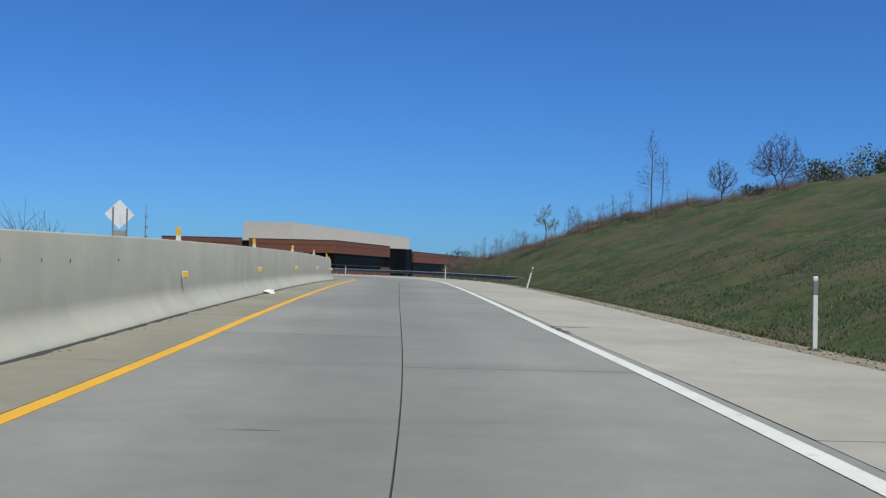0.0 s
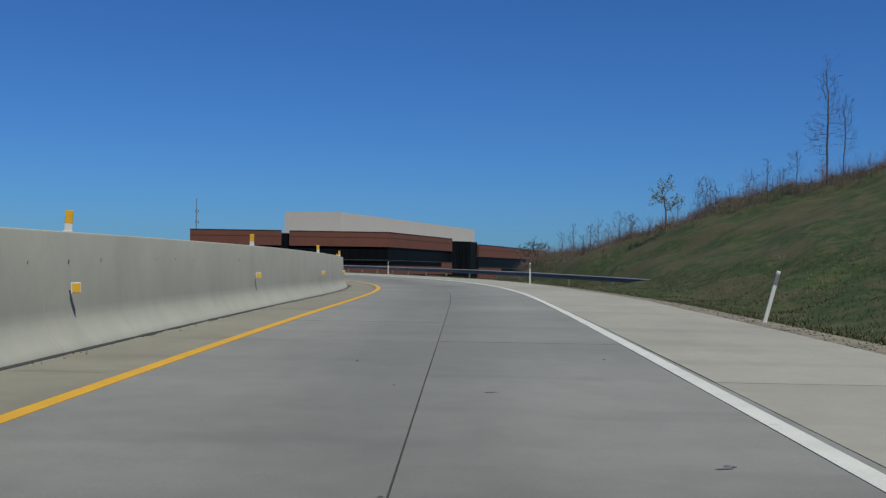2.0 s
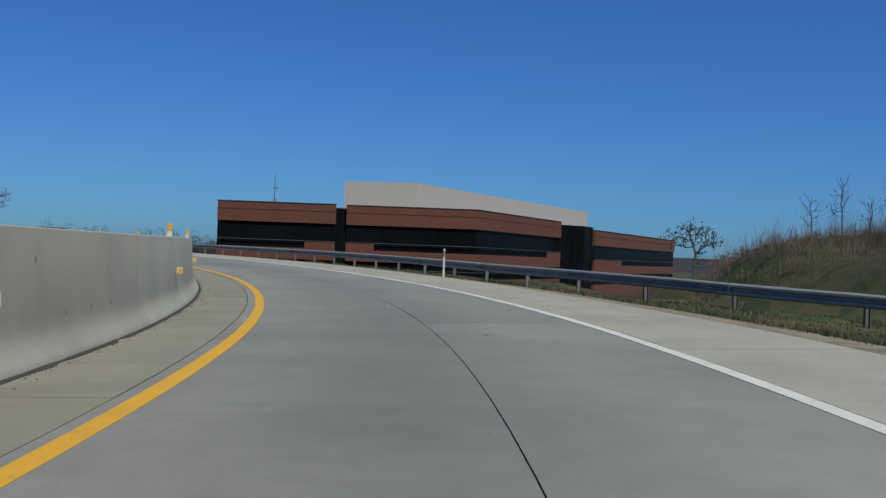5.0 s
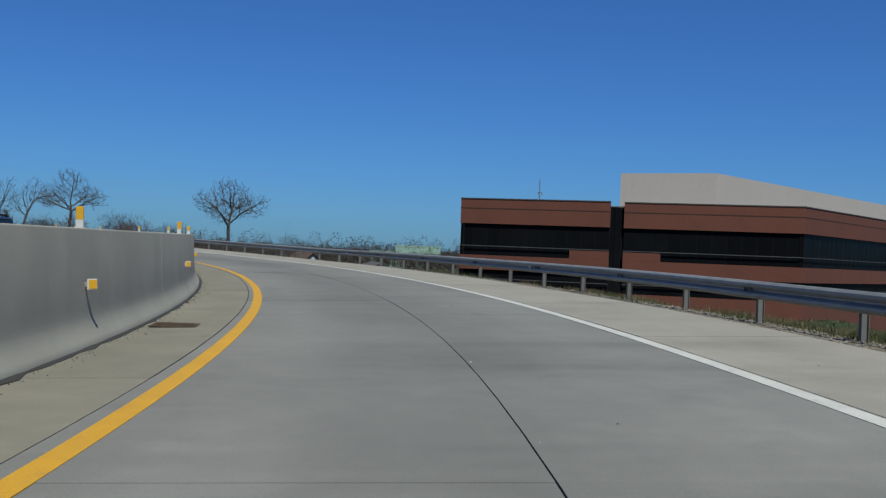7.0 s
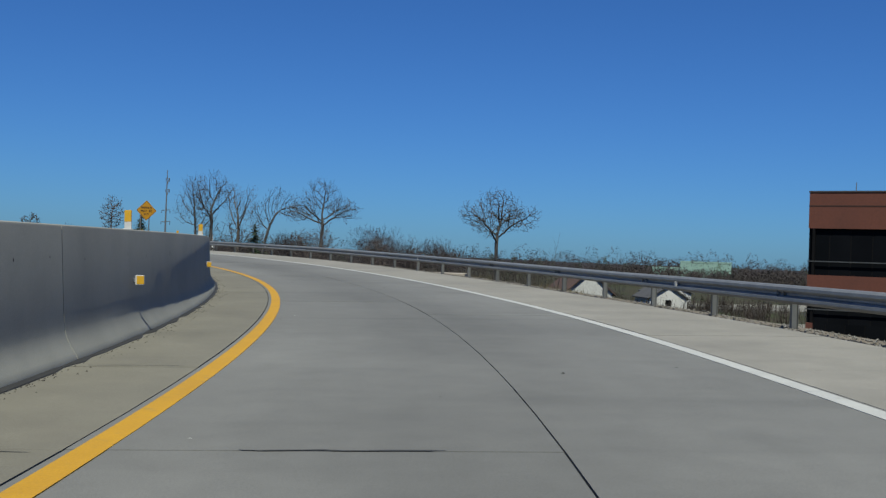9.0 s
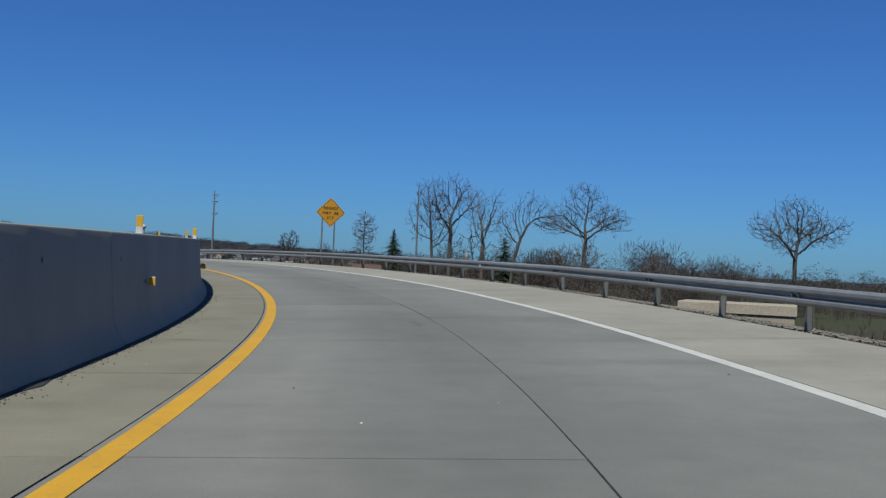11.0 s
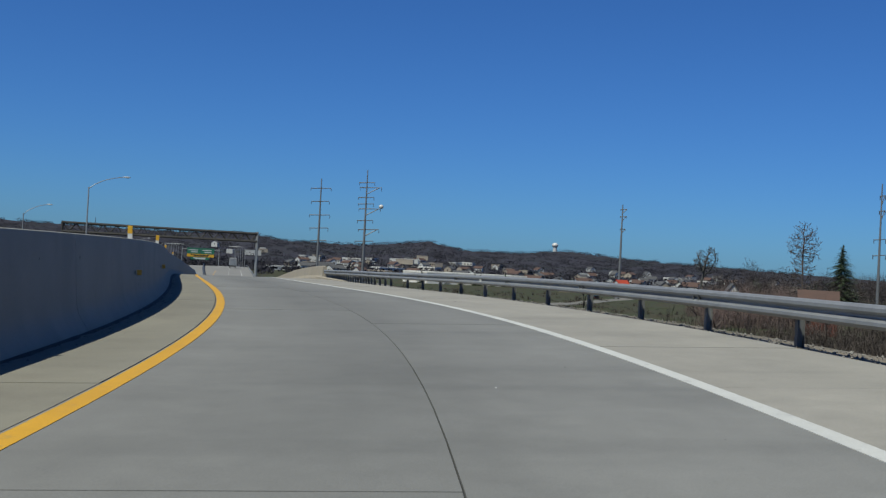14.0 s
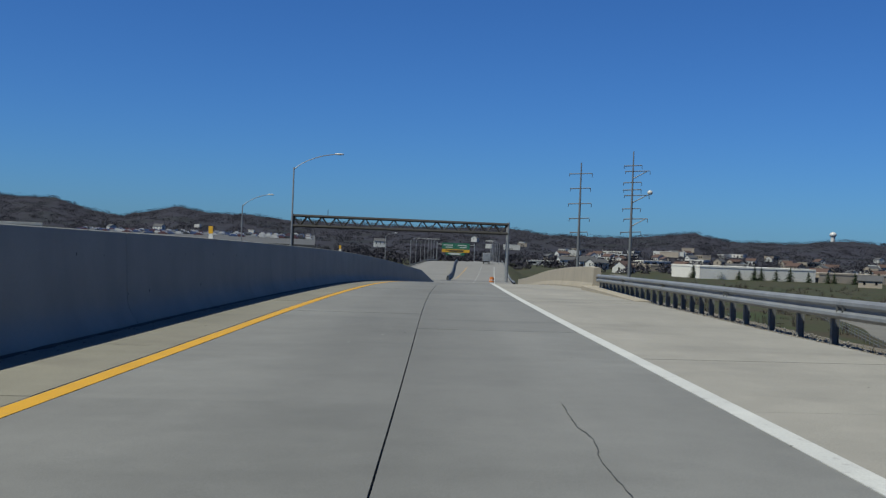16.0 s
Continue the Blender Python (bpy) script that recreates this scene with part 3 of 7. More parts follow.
marker = thing("marker_post", "slim white roadside marker post with a grey reflective band", "marker post", group="roadside marker posts")
part("post", boxed(-0.05, 0.05, -0.018, 0.018, -0.3, 0.84, bevel=0.008), WHITE_PLASTIC, marker)
part("band", boxed(-0.052, 0.052, -0.021, 0.021, 0.84, 1.06, bevel=0.008), GREY_FILM, marker, "grey reflective band")
part("cap", boxed(-0.05, 0.05, -0.018, 0.018, 1.06, 1.12, bevel=0.008), WHITE_PLASTIC, marker)
part("anchor", boxed(-0.12, 0.12, -0.09, 0.09, -0.2, 0.05, bevel=0.02), RUBBER, marker, "black anchor block")
marker.matrix_basis = set_at(17.1, 7.0, -0.10) @ Matrix.Diagonal((0.85, 1, 1.14, 1))
leaning = copy_thing(marker, set_at(55.0, 6.85, -0.16, ry=15))
leaning["label"] = "leaning white roadside marker post with a grey band"
copy_thing(marker, set_at(89.4, 5.75, -0.14))
copy_thing(marker, set_at(125.5, 5.85, -0.15))

# flat dark patches for form-tie holes and chips; their shade is the colour
vs, fs = [], []
hole = random.Random(12)
for i in range(330):
    s, h = i * 1.24 - 30 + hole.uniform(-0.1, 0.1), hole.choice((1.12, 1.14, 1.1, 0.5))
    if hole.random() < 0.35:
        continue
    r = hole.uniform(0.010, 0.024)
    u = -4.668 - 0.034 * (h - 0.52) + 0.004
    k = len(vs)
    for a in range(7):
        vs.append(tuple(spot(s + r * math.cos(a * 0.898), u, h + hole.uniform(1.0, 1.9) * r * math.sin(a * 0.898))))
    fs.append(tuple(range(k, k + 7)))
tie_holes = part("tie_holes", mesh_of("tie_holes", vs, fs, HOLE_SHADE), None, barrier, "small flat dark patches for form-tie holes")
tie_holes["kind"] = "stuff"

# storm drain beside the barrier
drain = thing("drain_grate", "rusty brown steel drain grate in the brown shoulder beside the barrier", "drain", set_at(135.2, -3.98, 0.004))
RUST = material("rusty iron", (0.10, 0.065, 0.035), (0.06, 0.04, 0.025), 0.2, 30, 0.85, 0.3)
# a solid dark block below the bars; the pit's shade is its colour
part("pit", boxed(-0.33, 0.33, -0.4, 0.4, -0.1, 0.002), SEALANT, drain)
part("frame", (lambda bm: ([box(bm, *b, bevel=0.004) for b in ((-0.36, 0.36, -0.43, -0.38, 0, 0.012), (-0.36, 0.36, 0.38, 0.43, 0, 0.012), (-0.36, -0.31, -0.38, 0.38, 0, 0.012), (0.31, 0.36, -0.38, 0.38, 0, 0.012))], bm)[1])(bmesh.new()), RUST, drain)
bar_mesh = unit_mesh("bar", boxed(-0.31, 0.31, -0.018, 0.018, 0.002, 0.011), RUST)
for i in range(10):
    part("bar", bar_mesh, None, drain).location = (0, -0.34 + i * 0.075, 0)

litter = thing("litter", "crumpled white paper litter at the barrier foot", "litter", set_at(33.5, -4.22, 0.0, rz=30))
bm = bmesh.new()
bmesh.ops.create_icosphere(bm, subdivisions=3, radius=0.16)
for v in bm.verts:
    k = 1 + 0.45 * noise.noise(v.co * 9)
    v.co = Vector((v.co.x * k * 1.4, v.co.y * k, max(v.co.z * k * 0.6, -0.03) + 0.03))
part("paper", bm, material("white paper", (0.75, 0.75, 0.74), None, 0.1, 20, 0.8), litter)

# tar patches and cracks, each lying just above the slab
TAR = material("tar", (0.035, 0.034, 0.033), (0.06, 0.058, 0.055), 0.15, 40, 0.75, bump=0.4, dots=0.3)

SCUFF = material("worn paint scuff", (0.30, 0.297, 0.285), (0.25, 0.248, 0.235), 0.1, 40, 0.8, bump=0.1, dots=0.3)
OIL = material("oil stain", (0.12, 0.12, 0.117), (0.165, 0.163, 0.156), 0.1, 40, 0.6, bump=0.2, dots=0.3)


def crack(name, label, pts, width, mat=None, category="crack"):
    """A wandering ribbon of tar through (s, u) points."""
    rnd = random.Random(len(name) * 31 + int(pts[0][0]))
    left, right = [], []
    dense = []
    for (s0, u0), (s1, u1) in zip(pts[:-1], pts[1:]):
        k = max(2, int(math.hypot(s1 - s0, u1 - u0) / 0.12))
        dense += [(s0 + (s1 - s0) * i / k, u0 + (u1 - u0) * i / k) for i in range(k)]
    dense.append(pts[-1])
    for i, (s, u) in enumerate(dense):
        a, b = dense[max(i - 1, 0)], dense[min(i + 1, len(dense) - 1)]
        way = Vector((b[0] - a[0], b[1] - a[1], 0)).normalized()
        w = width * rnd.uniform(0.35, 1.0) * (0.4 if i in (0, len(dense) - 1) else 1)
        j = rnd.uniform(-0.5, 0.5) * width
        left.append(spot(s - way.y * (w / 2 + j), u + way.x * (w / 2 + j), 0.0062))
        right.append(spot(s + way.y * (w / 2 - j), u - way.x * (w / 2 - j), 0.0062))
    n = len(left)
    vs = [tuple(v) for v in left + right]
    fs = [(i, i + 1, n + i + 1, n + i) for i in range(n - 1)]
    me = mesh_of(name, vs, fs, mat or TAR)
    tagged(part(name, me), label, category, kind="structure")


crack("tar_joint", "dark tar along a transverse slab joint", [(160.1, -2.05), (160.12, -0.75)], 0.04)
crack("tar_joint", "dark tar along a transverse slab joint", [(225.8, -2.3), (225.8, -1.5)], 0.05)
crack("tar_joint", "dark tar along a transverse slab joint", [(221.4, -2.5), (221.42, -1.1), (221.4, -0.5)], 0.016)
crack("tar_patch", "spalled tar patch where two joints meet", [(221.5, -0.16), (221.38, 0.0), (221.25, 0.06)], 0.09)
crack("tar_joint", "dark tar along a transverse slab joint", [(221.45, 0.2), (221.5, 2.4)], 0.012)
crack("slab_crack", "wandering crack across a concrete slab", [(288.2, 1.40), (287.0, 1.37), (286.5, 1.42), (285.8, 1.35), (284.6, 1.36)], 0.012)
crack("slab_crack", "wandering crack across a concrete slab", [(281.0, 1.43), (279.0, 1.34), (277.4, 1.35), (276.5, 1.30), (275.4, 1.25)], 0.008)
crack("slab_crack", "wandering crack across a concrete slab", [(267.9, 1.19), (267.0, 1.18), (266.2, 1.12)], 0.009)
for s, u0, u1 in ((7.5, -1.3, -0.85), (25.4, -1.45, -0.45), (47.6, -1.0, -0.55), (56.7, -1.2, -0.8), (207.9, 1.6, 2.5), (203.5, -1.9, -0.9)):
    crack("tar_joint", "dark tar along a transverse slab joint", [(s, u0), (s + 0.02, (u0 + u1) / 2), (s, u1)], 0.018)
for s, u, w in ((99.3, 0.74, 0.10), (42.2, 0.64, 0.07), (39.0, 1.98, 0.14), (206.4, -0.36, 0.13), (207.1, -0.40, 0.12), (209.6, -0.37, 0.12), (207.2, -2.05, 0.08), (268.5, -1.14, 0.07), (266.7, -0.37, 0.16)):
    crack("oil_spot", "small dark oil spot on the concrete", [(s - w * 0.6, u - 0.05), (s, u), (s + w * 0.25, u + 0.07)], w * 0.7, OIL, "stain")
for s0, u0, s1, u1 in ((63.9, 3.75, 63.1, 3.69), (63.0, 3.84, 61.9, 3.78), (119.2, 2.41, 117.3, 2.42)):
    crack("paint_scuff", "faint white paint scuff on the concrete", [(s0, u0), (s1, u1)], 0.022, SCUFF, "stain")
crack("tar_patch", "black tar spill over the shoulder joint", [(20.5, 2.92), (20.35, 3.2), (20.3, 3.75)], 0.16)
crack("tar_patch", "black tar spill over the shoulder joint", [(20.4, 3.0), (19.3, 3.02), (18.4, 3.05)], 0.16)
crack("tar_joint", "dark tar along a transverse slab joint", [(25.1, -2.6), (25.1, -1.0)], 0.02)
for s in (12.0, 16.5, 25.4, 29.9, 34.4, 43.1, 47.6, 61.0, 65.4, 70.0, 102.5, 106.8, 120.0, 124.6, 135.9, 139.1, 155.7, 160.0, 164.7, 203.5, 207.9, 243.5, 248.0, 283.1, 292.6, 297.1):
    crack("shoulder_crack", "thin dark crack across the left shoulder", [(s, -4.3), (s + 0.04, -3.8), (s, -3.3)], 0.022)

# ---- signs ----
SIGN_YELLOW = material("sign yellow film", (0.70, 0.335, 0.012), (0.64, 0.30, 0.012), 0.5, 15, 0.4, bump=0, dots=0.04)
SIGN_BLACK = material("sign black film", (0.015, 0.015, 0.015), None, 0.3, 20, 0.5, bump=0)
ALUMINIUM = streaked(material("sign back aluminium", (0.78, 0.79, 0.81), (0.70, 0.71, 0.73), 0.3, 15, 0.5, 0.15, bump=0.02, dots=0.05), (0.35, 0.35, 0.35), (1, 1, 3), 0.3, 0.3)


def diamond(half, corner, y0, y1):
    """A diamond plate with rounded corners between two planes."""
    ring = []
    for k in range(4):
        mid = math.pi / 2 * k + math.pi / 2
        c = Vector((math.cos(mid), math.sin(mid))) * (half - corner * math.sqrt(2))
        ring += [(c.x + corner * math.cos(mid + a), c.y + corner * math.sin(mid + a)) for a in np.linspace(-math.pi / 4, math.pi / 4, 6)]
    bm = bmesh.new()
    a = [bm.verts.new((x, y0, z)) for x, z in ring]
    b = [bm.verts.new((x, y1, z)) for x, z in ring]
    bm.faces.new(a)
    bm.faces.new(b[::-1])
    for i in range(len(ring)):
        j = (i + 1) % len(ring)
        bm.faces.new((a[i], b[i], b[j], a[j]))
    return bm


def frame_of(outer, inner, y0, y1):
    bm = bmesh.new()
    out_v = [[bm.verts.new((outer * math.cos(k * math.pi / 2), y, outer * math.sin(k * math.pi / 2))) for k in range(4)] for y in (y0, y1)]
    in_v = [[bm.verts.new((inner * math.cos(k * math.pi / 2), y, inner * math.sin(k * math.pi / 2))) for k in range(4)] for y in (y0, y1)]
    for k in range(4):
        j = (k + 1) % 4
        bm.faces.new((out_v[0][k], out_v[0][j], in_v[0][j], in_v[0][k]))
        bm.faces.new((out_v[1][k], in_v[1][k], in_v[1][j], out_v[1][j]))
        bm.faces.new((out_v[0][k], out_v[1][k], out_v[1][j], out_v[0][j]))
        bm.faces.new((in_v[0][k], in_v[0][j], in_v[1][j], in_v[1][k]))
    return bm


def lettering(text, size, x, z, y, parent, mat):
    curve = bpy.data.curves.new("lettering", "FONT")
    curve.body, curve.size, curve.extrude = text, size, 0.001
    curve.offset = 0.0
    curve.align_x, curve.align_y = "CENTER", "CENTER"
    curve.space_character = 1.12
    tmp = bpy.data.objects.new("tmp", curve)
    me = bpy.data.meshes.new_from_object(tmp)
    bpy.data.objects.remove(tmp)
    me.transform(pose(x, y, z, 90, 0, 0))
    bold = bmesh.new()
    for k in range(3):
        first = len(bold.verts)
        bold.from_mesh(me)
        bold.verts.ensure_lookup_table()
        for v in bold.verts[first:]:
            v.co += Vector(((k - 1) * size * 0.035, -0.0006 * k, 0))
    bold.to_mesh(me)
    bold.free()
    me.materials.clear()
    me.materials.append(mat)
    return part("lettering", me, None, parent)


def diamond_sign(label, m, posts_x, drop, words=()):
    sign = thing("warning_sign", label, "sign", m)
    panel = part("panel", diamond(0.99, 0.07, 0.0, 0.006), ALUMINIUM, sign, "bare aluminium sheet")
    part("face", diamond(0.985, 0.07, -0.003, -0.0005), SIGN_YELLOW, panel, "yellow reflective face")
    part("border", frame_of(0.935, 0.90, -0.0055, -0.0035), SIGN_BLACK, panel)
    for text, size, z in words:
        lettering(text, size, 0, z, -0.006, panel, SIGN_BLACK)
    for x in posts_x:
        bm = boxed(x - 0.045, x + 0.045, 0.012, 0.075, -drop, 0.99 - abs(x) - 0.06, bevel=0.006)
        part("post", bm, STEEL_POST, sign)
    for z in (-0.35, 0.35) if words else ():
        part("brace", boxed(posts_x[0], posts_x[1], 0.006, 0.014, z - 0.03, z + 0.03), STEEL, sign)
    if not words:
        part("plate", boxed(posts_x[0], posts_x[1], 0.004, 0.012, -1.62, -1.06, bevel=0.003), STEEL, sign, "small grey plate under the diamond")
    return sign


diamond_sign("yellow diamond warning sign on two steel posts", pose(-119.2, 203.05, 6.37, 0, 0, turn_at(233)), (-0.53, 0.30), 6.0, (("BRIDGE", 0.275, 0.26), ("MAY  BE", 0.275, -0.06), ("ICY", 0.275, -0.38)))
diamond_sign("bare grey back of a diamond sign on two posts", pose(-22.0, 68.4, 5.05, 0, 0, 212), (-0.5, 0.42), 4.6)

# ---- office building ----
office = thing("office_building", "long red-brick office block with dark window bands", "building")


def wall_run(name, a, b, z0, z1, mat, parent, out=0.0, thick=0.5, label=""):
    """An upright slab from a to b in plan, its face on the line, its body behind it."""
    a, b = Vector((*a, 0)), Vector((*b, 0))
    way = (b - a).normalized()
    front = Vector((way.y, -way.x, 0))
    p0, p1 = a + front * out, b + front * out
    q0, q1 = p0 - front * thick, p1 - front * thick
    vs = [(v.x, v.y, z) for z in (z0, z1) for v in (p0, p1, q1, q0)]
    fs = [(0, 1, 5, 4), (1, 2, 6, 5), (2, 3, 7, 6), (3, 0, 4, 7), (4, 5, 6, 7), (3, 2, 1, 0)]
    return part(name, mesh_of(name, vs, fs, mat), None, parent, label)


def between(a, b, k):
    return (a[0] + (b[0] - a[0]) * k, a[1] + (b[1] - a[1]) * k)


BASE = FIELD_Z - 0.5
TOP, WING_TOP = 9.2, 8.15
P = dict(left_back=(-71.0, 280.0), left=(-64.1, 227.4), notch_l=(-46.7, 229.9), notch_r=(-45.4, 231.2), corner=(-26.1, 234.2), facet=(-15.8, 272.0), recess=(-11.3, 276.0), tower=(-9.75, 281.0), wing=(8.6, 347.0))
# dark strip on the upper brick, coloured as the shade of a groove
GROOVE_SHADE = material("brick shadow joint", (0.05, 0.016, 0.010), None, 2.0, 8, 0.9)
COPING = material("dark roof coping", (0.07, 0.05, 0.045), None, 2.0, 8, 0.6)
for a, b in (("left_back", "left"), ("left", "notch_l"), ("notch_r", "corner"), ("corner", "facet"), ("tower", "wing")):
    A, B = P[a], P[b]
    long = math.dist(A, B)
    roof_z = WING_TOP if a == "tower" else TOP
    drop = roof_z - TOP
    for z0, z1, name in ((roof_z - 2.87, roof_z, "upper"), (0.95 + drop, 2.62 + drop, "middle"), (BASE, -1.2 + drop, "lower")):
        start = between(A, B, 0.42) if name == "lower" and b == "notch_l" else A
        wall = wall_run("brick_wall", start, B, z0, z1, BRICK, office)
        if start is not A:
            for i in range(5):
                wall_run("window", between(A, B, 0.084 * (i + 0.03)), between(A, B, 0.084 * (i + 0.97)), z0, z1, GLASS_DARK, office, -0.28, 0.1)
            wall_run("window_frame", A, start, z0, z1, MULLION, office, -0.31, 0.2)
        if name == "upper":
            wall_run("string_course", A, B, roof_z - 1.13, roof_z - 1.03, GROOVE_SHADE, wall, 0.02, 0.1)
            wall_run("coping", A, B, roof_z, roof_z + 0.12, COPING, wall, 0.06, 0.7)
    for z0, z1 in ((2.62 + drop, roof_z - 2.87), (-1.2 + drop, 0.95 + drop)):
        n = max(4, int(long / 1.55))
        for i in range(n):
            wall_run("window", between(A, B, (i + 0.03) / n), between(A, B, (i + 0.97) / n), z0, z1, GLASS_DARK, office, -0.28, 0.1)
        frame_part = wall_run("window_frame", A, B, z0, z1, MULLION, office, -0.31, 0.2)
        wall_run("transom", A, B, z0 + 1.05, z0 + 1.13, STEEL_DARK, frame_part, 0.05, 0.1)
    for k0, k1 in (((0.745, 1.0),) if b == "notch_l" else ((0.0, 0.215),) if a == "notch_r" else ((0.82, 1.0),) if b == "facet" else ((0.0, 0.28),)):
        wall_run("brick_wall", between(A, B, k0), between(A, B, k1), 2.63 + drop, 3.57 + drop, BRICK, office, 0.0, 0.45)
for a, b, n in (("notch_l", "notch_r", 2), ("facet", "recess", 7), ("recess", "tower", 3)):
    high = TOP - 0.5 if b == "notch_r" else 8.75
    for i in range(n):
        for z0, z1 in ((BASE, -1.6), (-1.55, 1.9), (1.95, 5.3), (5.35, high)):
            wall_run("window", between(P[a], P[b], (i + 0.03) / n), between(P[a], P[b], (i + 0.97) / n), z0, z1, GLASS_DARK, office, -0.5, 0.1)
    past = between(P[a], P[b], 1.6) if b == "notch_r" else P[b]
    wall_run("window_frame", P[a], past, BASE, high, MULLION, office, -0.62, 0.3)
for pts, z0, z1, mat, name in (([(-63.6, 228.1), (-46.6, 231.6), (-26.6, 234.9), (-16.4, 273), (-18, 335), (-60, 335), (-70.2, 280)], TOP - 0.5, TOP - 0.35, ROOF_GREY, "roof"), ([(-49.0, 242.6), (-37.1, 242.0), (-12.7, 324.0), (-40.0, 334.0), (-58.0, 300.0)], TOP - 0.35, 13.6, CLADDING, "upper_storey"), ([(-12.0, 277.5), (-10.3, 282), (7.8, 347), (-19, 350), (-16.4, 280)], WING_TOP - 0.5, WING_TOP - 0.35, ROOF_GREY, "roof")):
    vs = [(x, y, z) for z in (z0, z1) for x, y in pts]
    k = len(pts)
    fs = [(i, (i + 1) % k, k + (i + 1) % k, k + i) for i in range(k)] + [tuple(range(k, 2 * k)), tuple(range(k))[::-1]]
    part(name, mesh_of(name, vs, fs, mat), None, office)

# ---- right-hand parapet ----
parapet = thing("parapet", "tan concrete bridge parapet at the guardrail's end", "parapet", kind="structure")
for i in range(19):
    a, b = 325.9 + i * 6.1, 325.9 + (i + 1) * 6.1 - 0.012
    top = lambda s: 1.06 if s > 327 else 1.0
    vs, fs = sweep(np.linspace(a, b, 4), [(6.95, -0.2), (6.95, 0.08), (7.05, 0.32), (7.10, top), (7.12, lambda s: top(s) + 0.02), (7.38, lambda s: top(s) + 0.02), (7.40, top), (7.55, -0.6)])
    part("panel", mesh_of("panel", vs, fs, CONCRETE_NEW), None, parapet)
kerb_vs, kerb_fs = sweep(np.linspace(312, 326, 8), [(6.55, -0.05), (6.55, lambda s: 0.02 + 0.16 * (s - 312) / 14), (6.7, lambda s: 0.03 + 0.18 * (s - 312) / 14), (7.2, lambda s: 0.03 + 0.18 * (s - 312) / 14), (7.2, -0.3)])
tagged(part("kerb", mesh_of("kerb", kerb_vs, kerb_fs, CONCRETE_NEW)), "rising tan concrete kerb before the parapet", "kerb", kind="structure")

# ---- highway beyond ----
ASPHALT = streaked(material("pale highway concrete", (0.26, 0.25, 0.235), (0.21, 0.205, 0.19), 8.0, 6, 0.9, bump=0.1, dots=0.15), (0.13, 0.125, 0.12), (1, 1, 1), 0.4, 5.0)
vs, fs = sweep(np.arange(400, 1000, 5.0), [(-22.0, -0.3), (-22.0, 0.0), (7.2, 0.0), (7.2, -0.3)])
tagged(part("highway", mesh_of("highway", vs, fs, ASPHALT)), "distant pale concrete highway rising beyond the dip", "road", kind="structure")
vs, fs = sweep(np.arange(-60, 402, 3.0), [(-17.0, -0.3), (-17.0, -0.02), (-5.1, -0.02), (-5.1, -0.3)])
tagged(part("opposite_roadway", mesh_of("opposite_roadway", vs, fs, CONCRETE_ROAD)), "concrete roadway behind the barrier wall", "road", kind="structure")
median = thing("median_barrier", "dark concrete median barrier on the far highway", "barrier", kind="structure")
for i in range(16):
    a = 485 + i * 12.2
    vs, fs = sweep(np.linspace(a, a + 12.15, 3), [((lambda v, o=o: o + float(np.interp(v, [480, 520, 620, 700], [-5.9, -6.6, -9.7, -11.5]))), h) for o, h in ((-0.3, 0), (-0.15, 0.9), (0.15, 0.9), (0.3, 0))])
    part("panel", mesh_of("panel", vs, fs, STEEL_DARK), None, median)
for name, u, mat, lab in (("white_line", 3.4, PAINT_WHITE, "faded white edge line of the far highway"), ("yellow_line", -4.9, PAINT_YELLOW, "faded yellow edge line of the far highway")):
    painted_line(name, u, 0.15, mat, lab, 500 if u < 0 else 401, 600)
for i in range(16):
    painted_line("lane_dash", -0.5, 0.15, PAINT_WHITE, "short white lane dash of the far highway", 460 + i * 12.2, 464 + i * 12.2)
for side, u in (("right", 6.6), ("left", -21.4)):
    far_rail = thing("guardrail", "distant steel guardrail along the highway", "guardrail", group="far guardrails")
    for i in range(14):
        a = 446 + i * 20
        vs, fs = sweep(np.linspace(a, a + 19.9, 5), [(u, 0.42), (u - 0.06, 0.5), (u, 0.57), (u - 0.06, 0.65), (u, 0.72), (u + 0.03, 0.72), (u + 0.03, 0.42)])
        part("rail", mesh_of("rail", vs, fs, STEEL), None, far_rail)
        for k in range(4):
            part("post", POST, None, far_rail).matrix_basis = set_at(a + k * 5, u + 0.12)

# truss gantry over the highway
TRUSS = material("weathered truss steel", (0.06, 0.055, 0.048), (0.04, 0.037, 0.032), 1.0, 10, 0.7, 0.2)
gantry = thing("sign_gantry", "dark steel box-truss gantry spanning the highway", "gantry")
A, B = Vector((-340.9, 159.8, 0)), Vector((-344.0, 201.4, 0))
span = B - A
side = Vector((span.y, -span.x, 0)).normalized() * 0.8
for sgn in (-1, 1):
    for z0, z1 in ((9.2, 9.1), (7.25, 7.35)):
        part("chord", tubed(A + side * sgn + Vector((0, 0, z0)), B + side * sgn + Vector((0, 0, z1)), 0.27, 0.27, 6), TRUSS, gantry)
    n = 30
    for i in range(n):
        p0, p1 = A + span * (i / n) + side * sgn, A + span * ((i + 1) / n) + side * sgn
        lo, hi = (7.3, 9.15) if i % 2 else (9.15, 7.3)
        part("diagonal", tubed(p0 + Vector((0, 0, lo)), p1 + Vector((0, 0, hi)), 0.12, 0.12, 5), TRUSS, gantry)
for i in range(19):
    p0 = A + span * (i / 18)
    for z in (9.15, 7.3):
        part("strut", tubed(p0 - side + Vector((0, 0, z)), p0 + side + Vector((0, 0, z)), 0.14, 0.14, 5), TRUSS, gantry)
    part("walkway", boxed(-0.9, 0.9, -1.1, 1.1, -0.03, 0.03, m=Matrix.Translation(p0 + Vector((0, 0, 7.18)))), TRUSS, gantry) if i % 2 else None
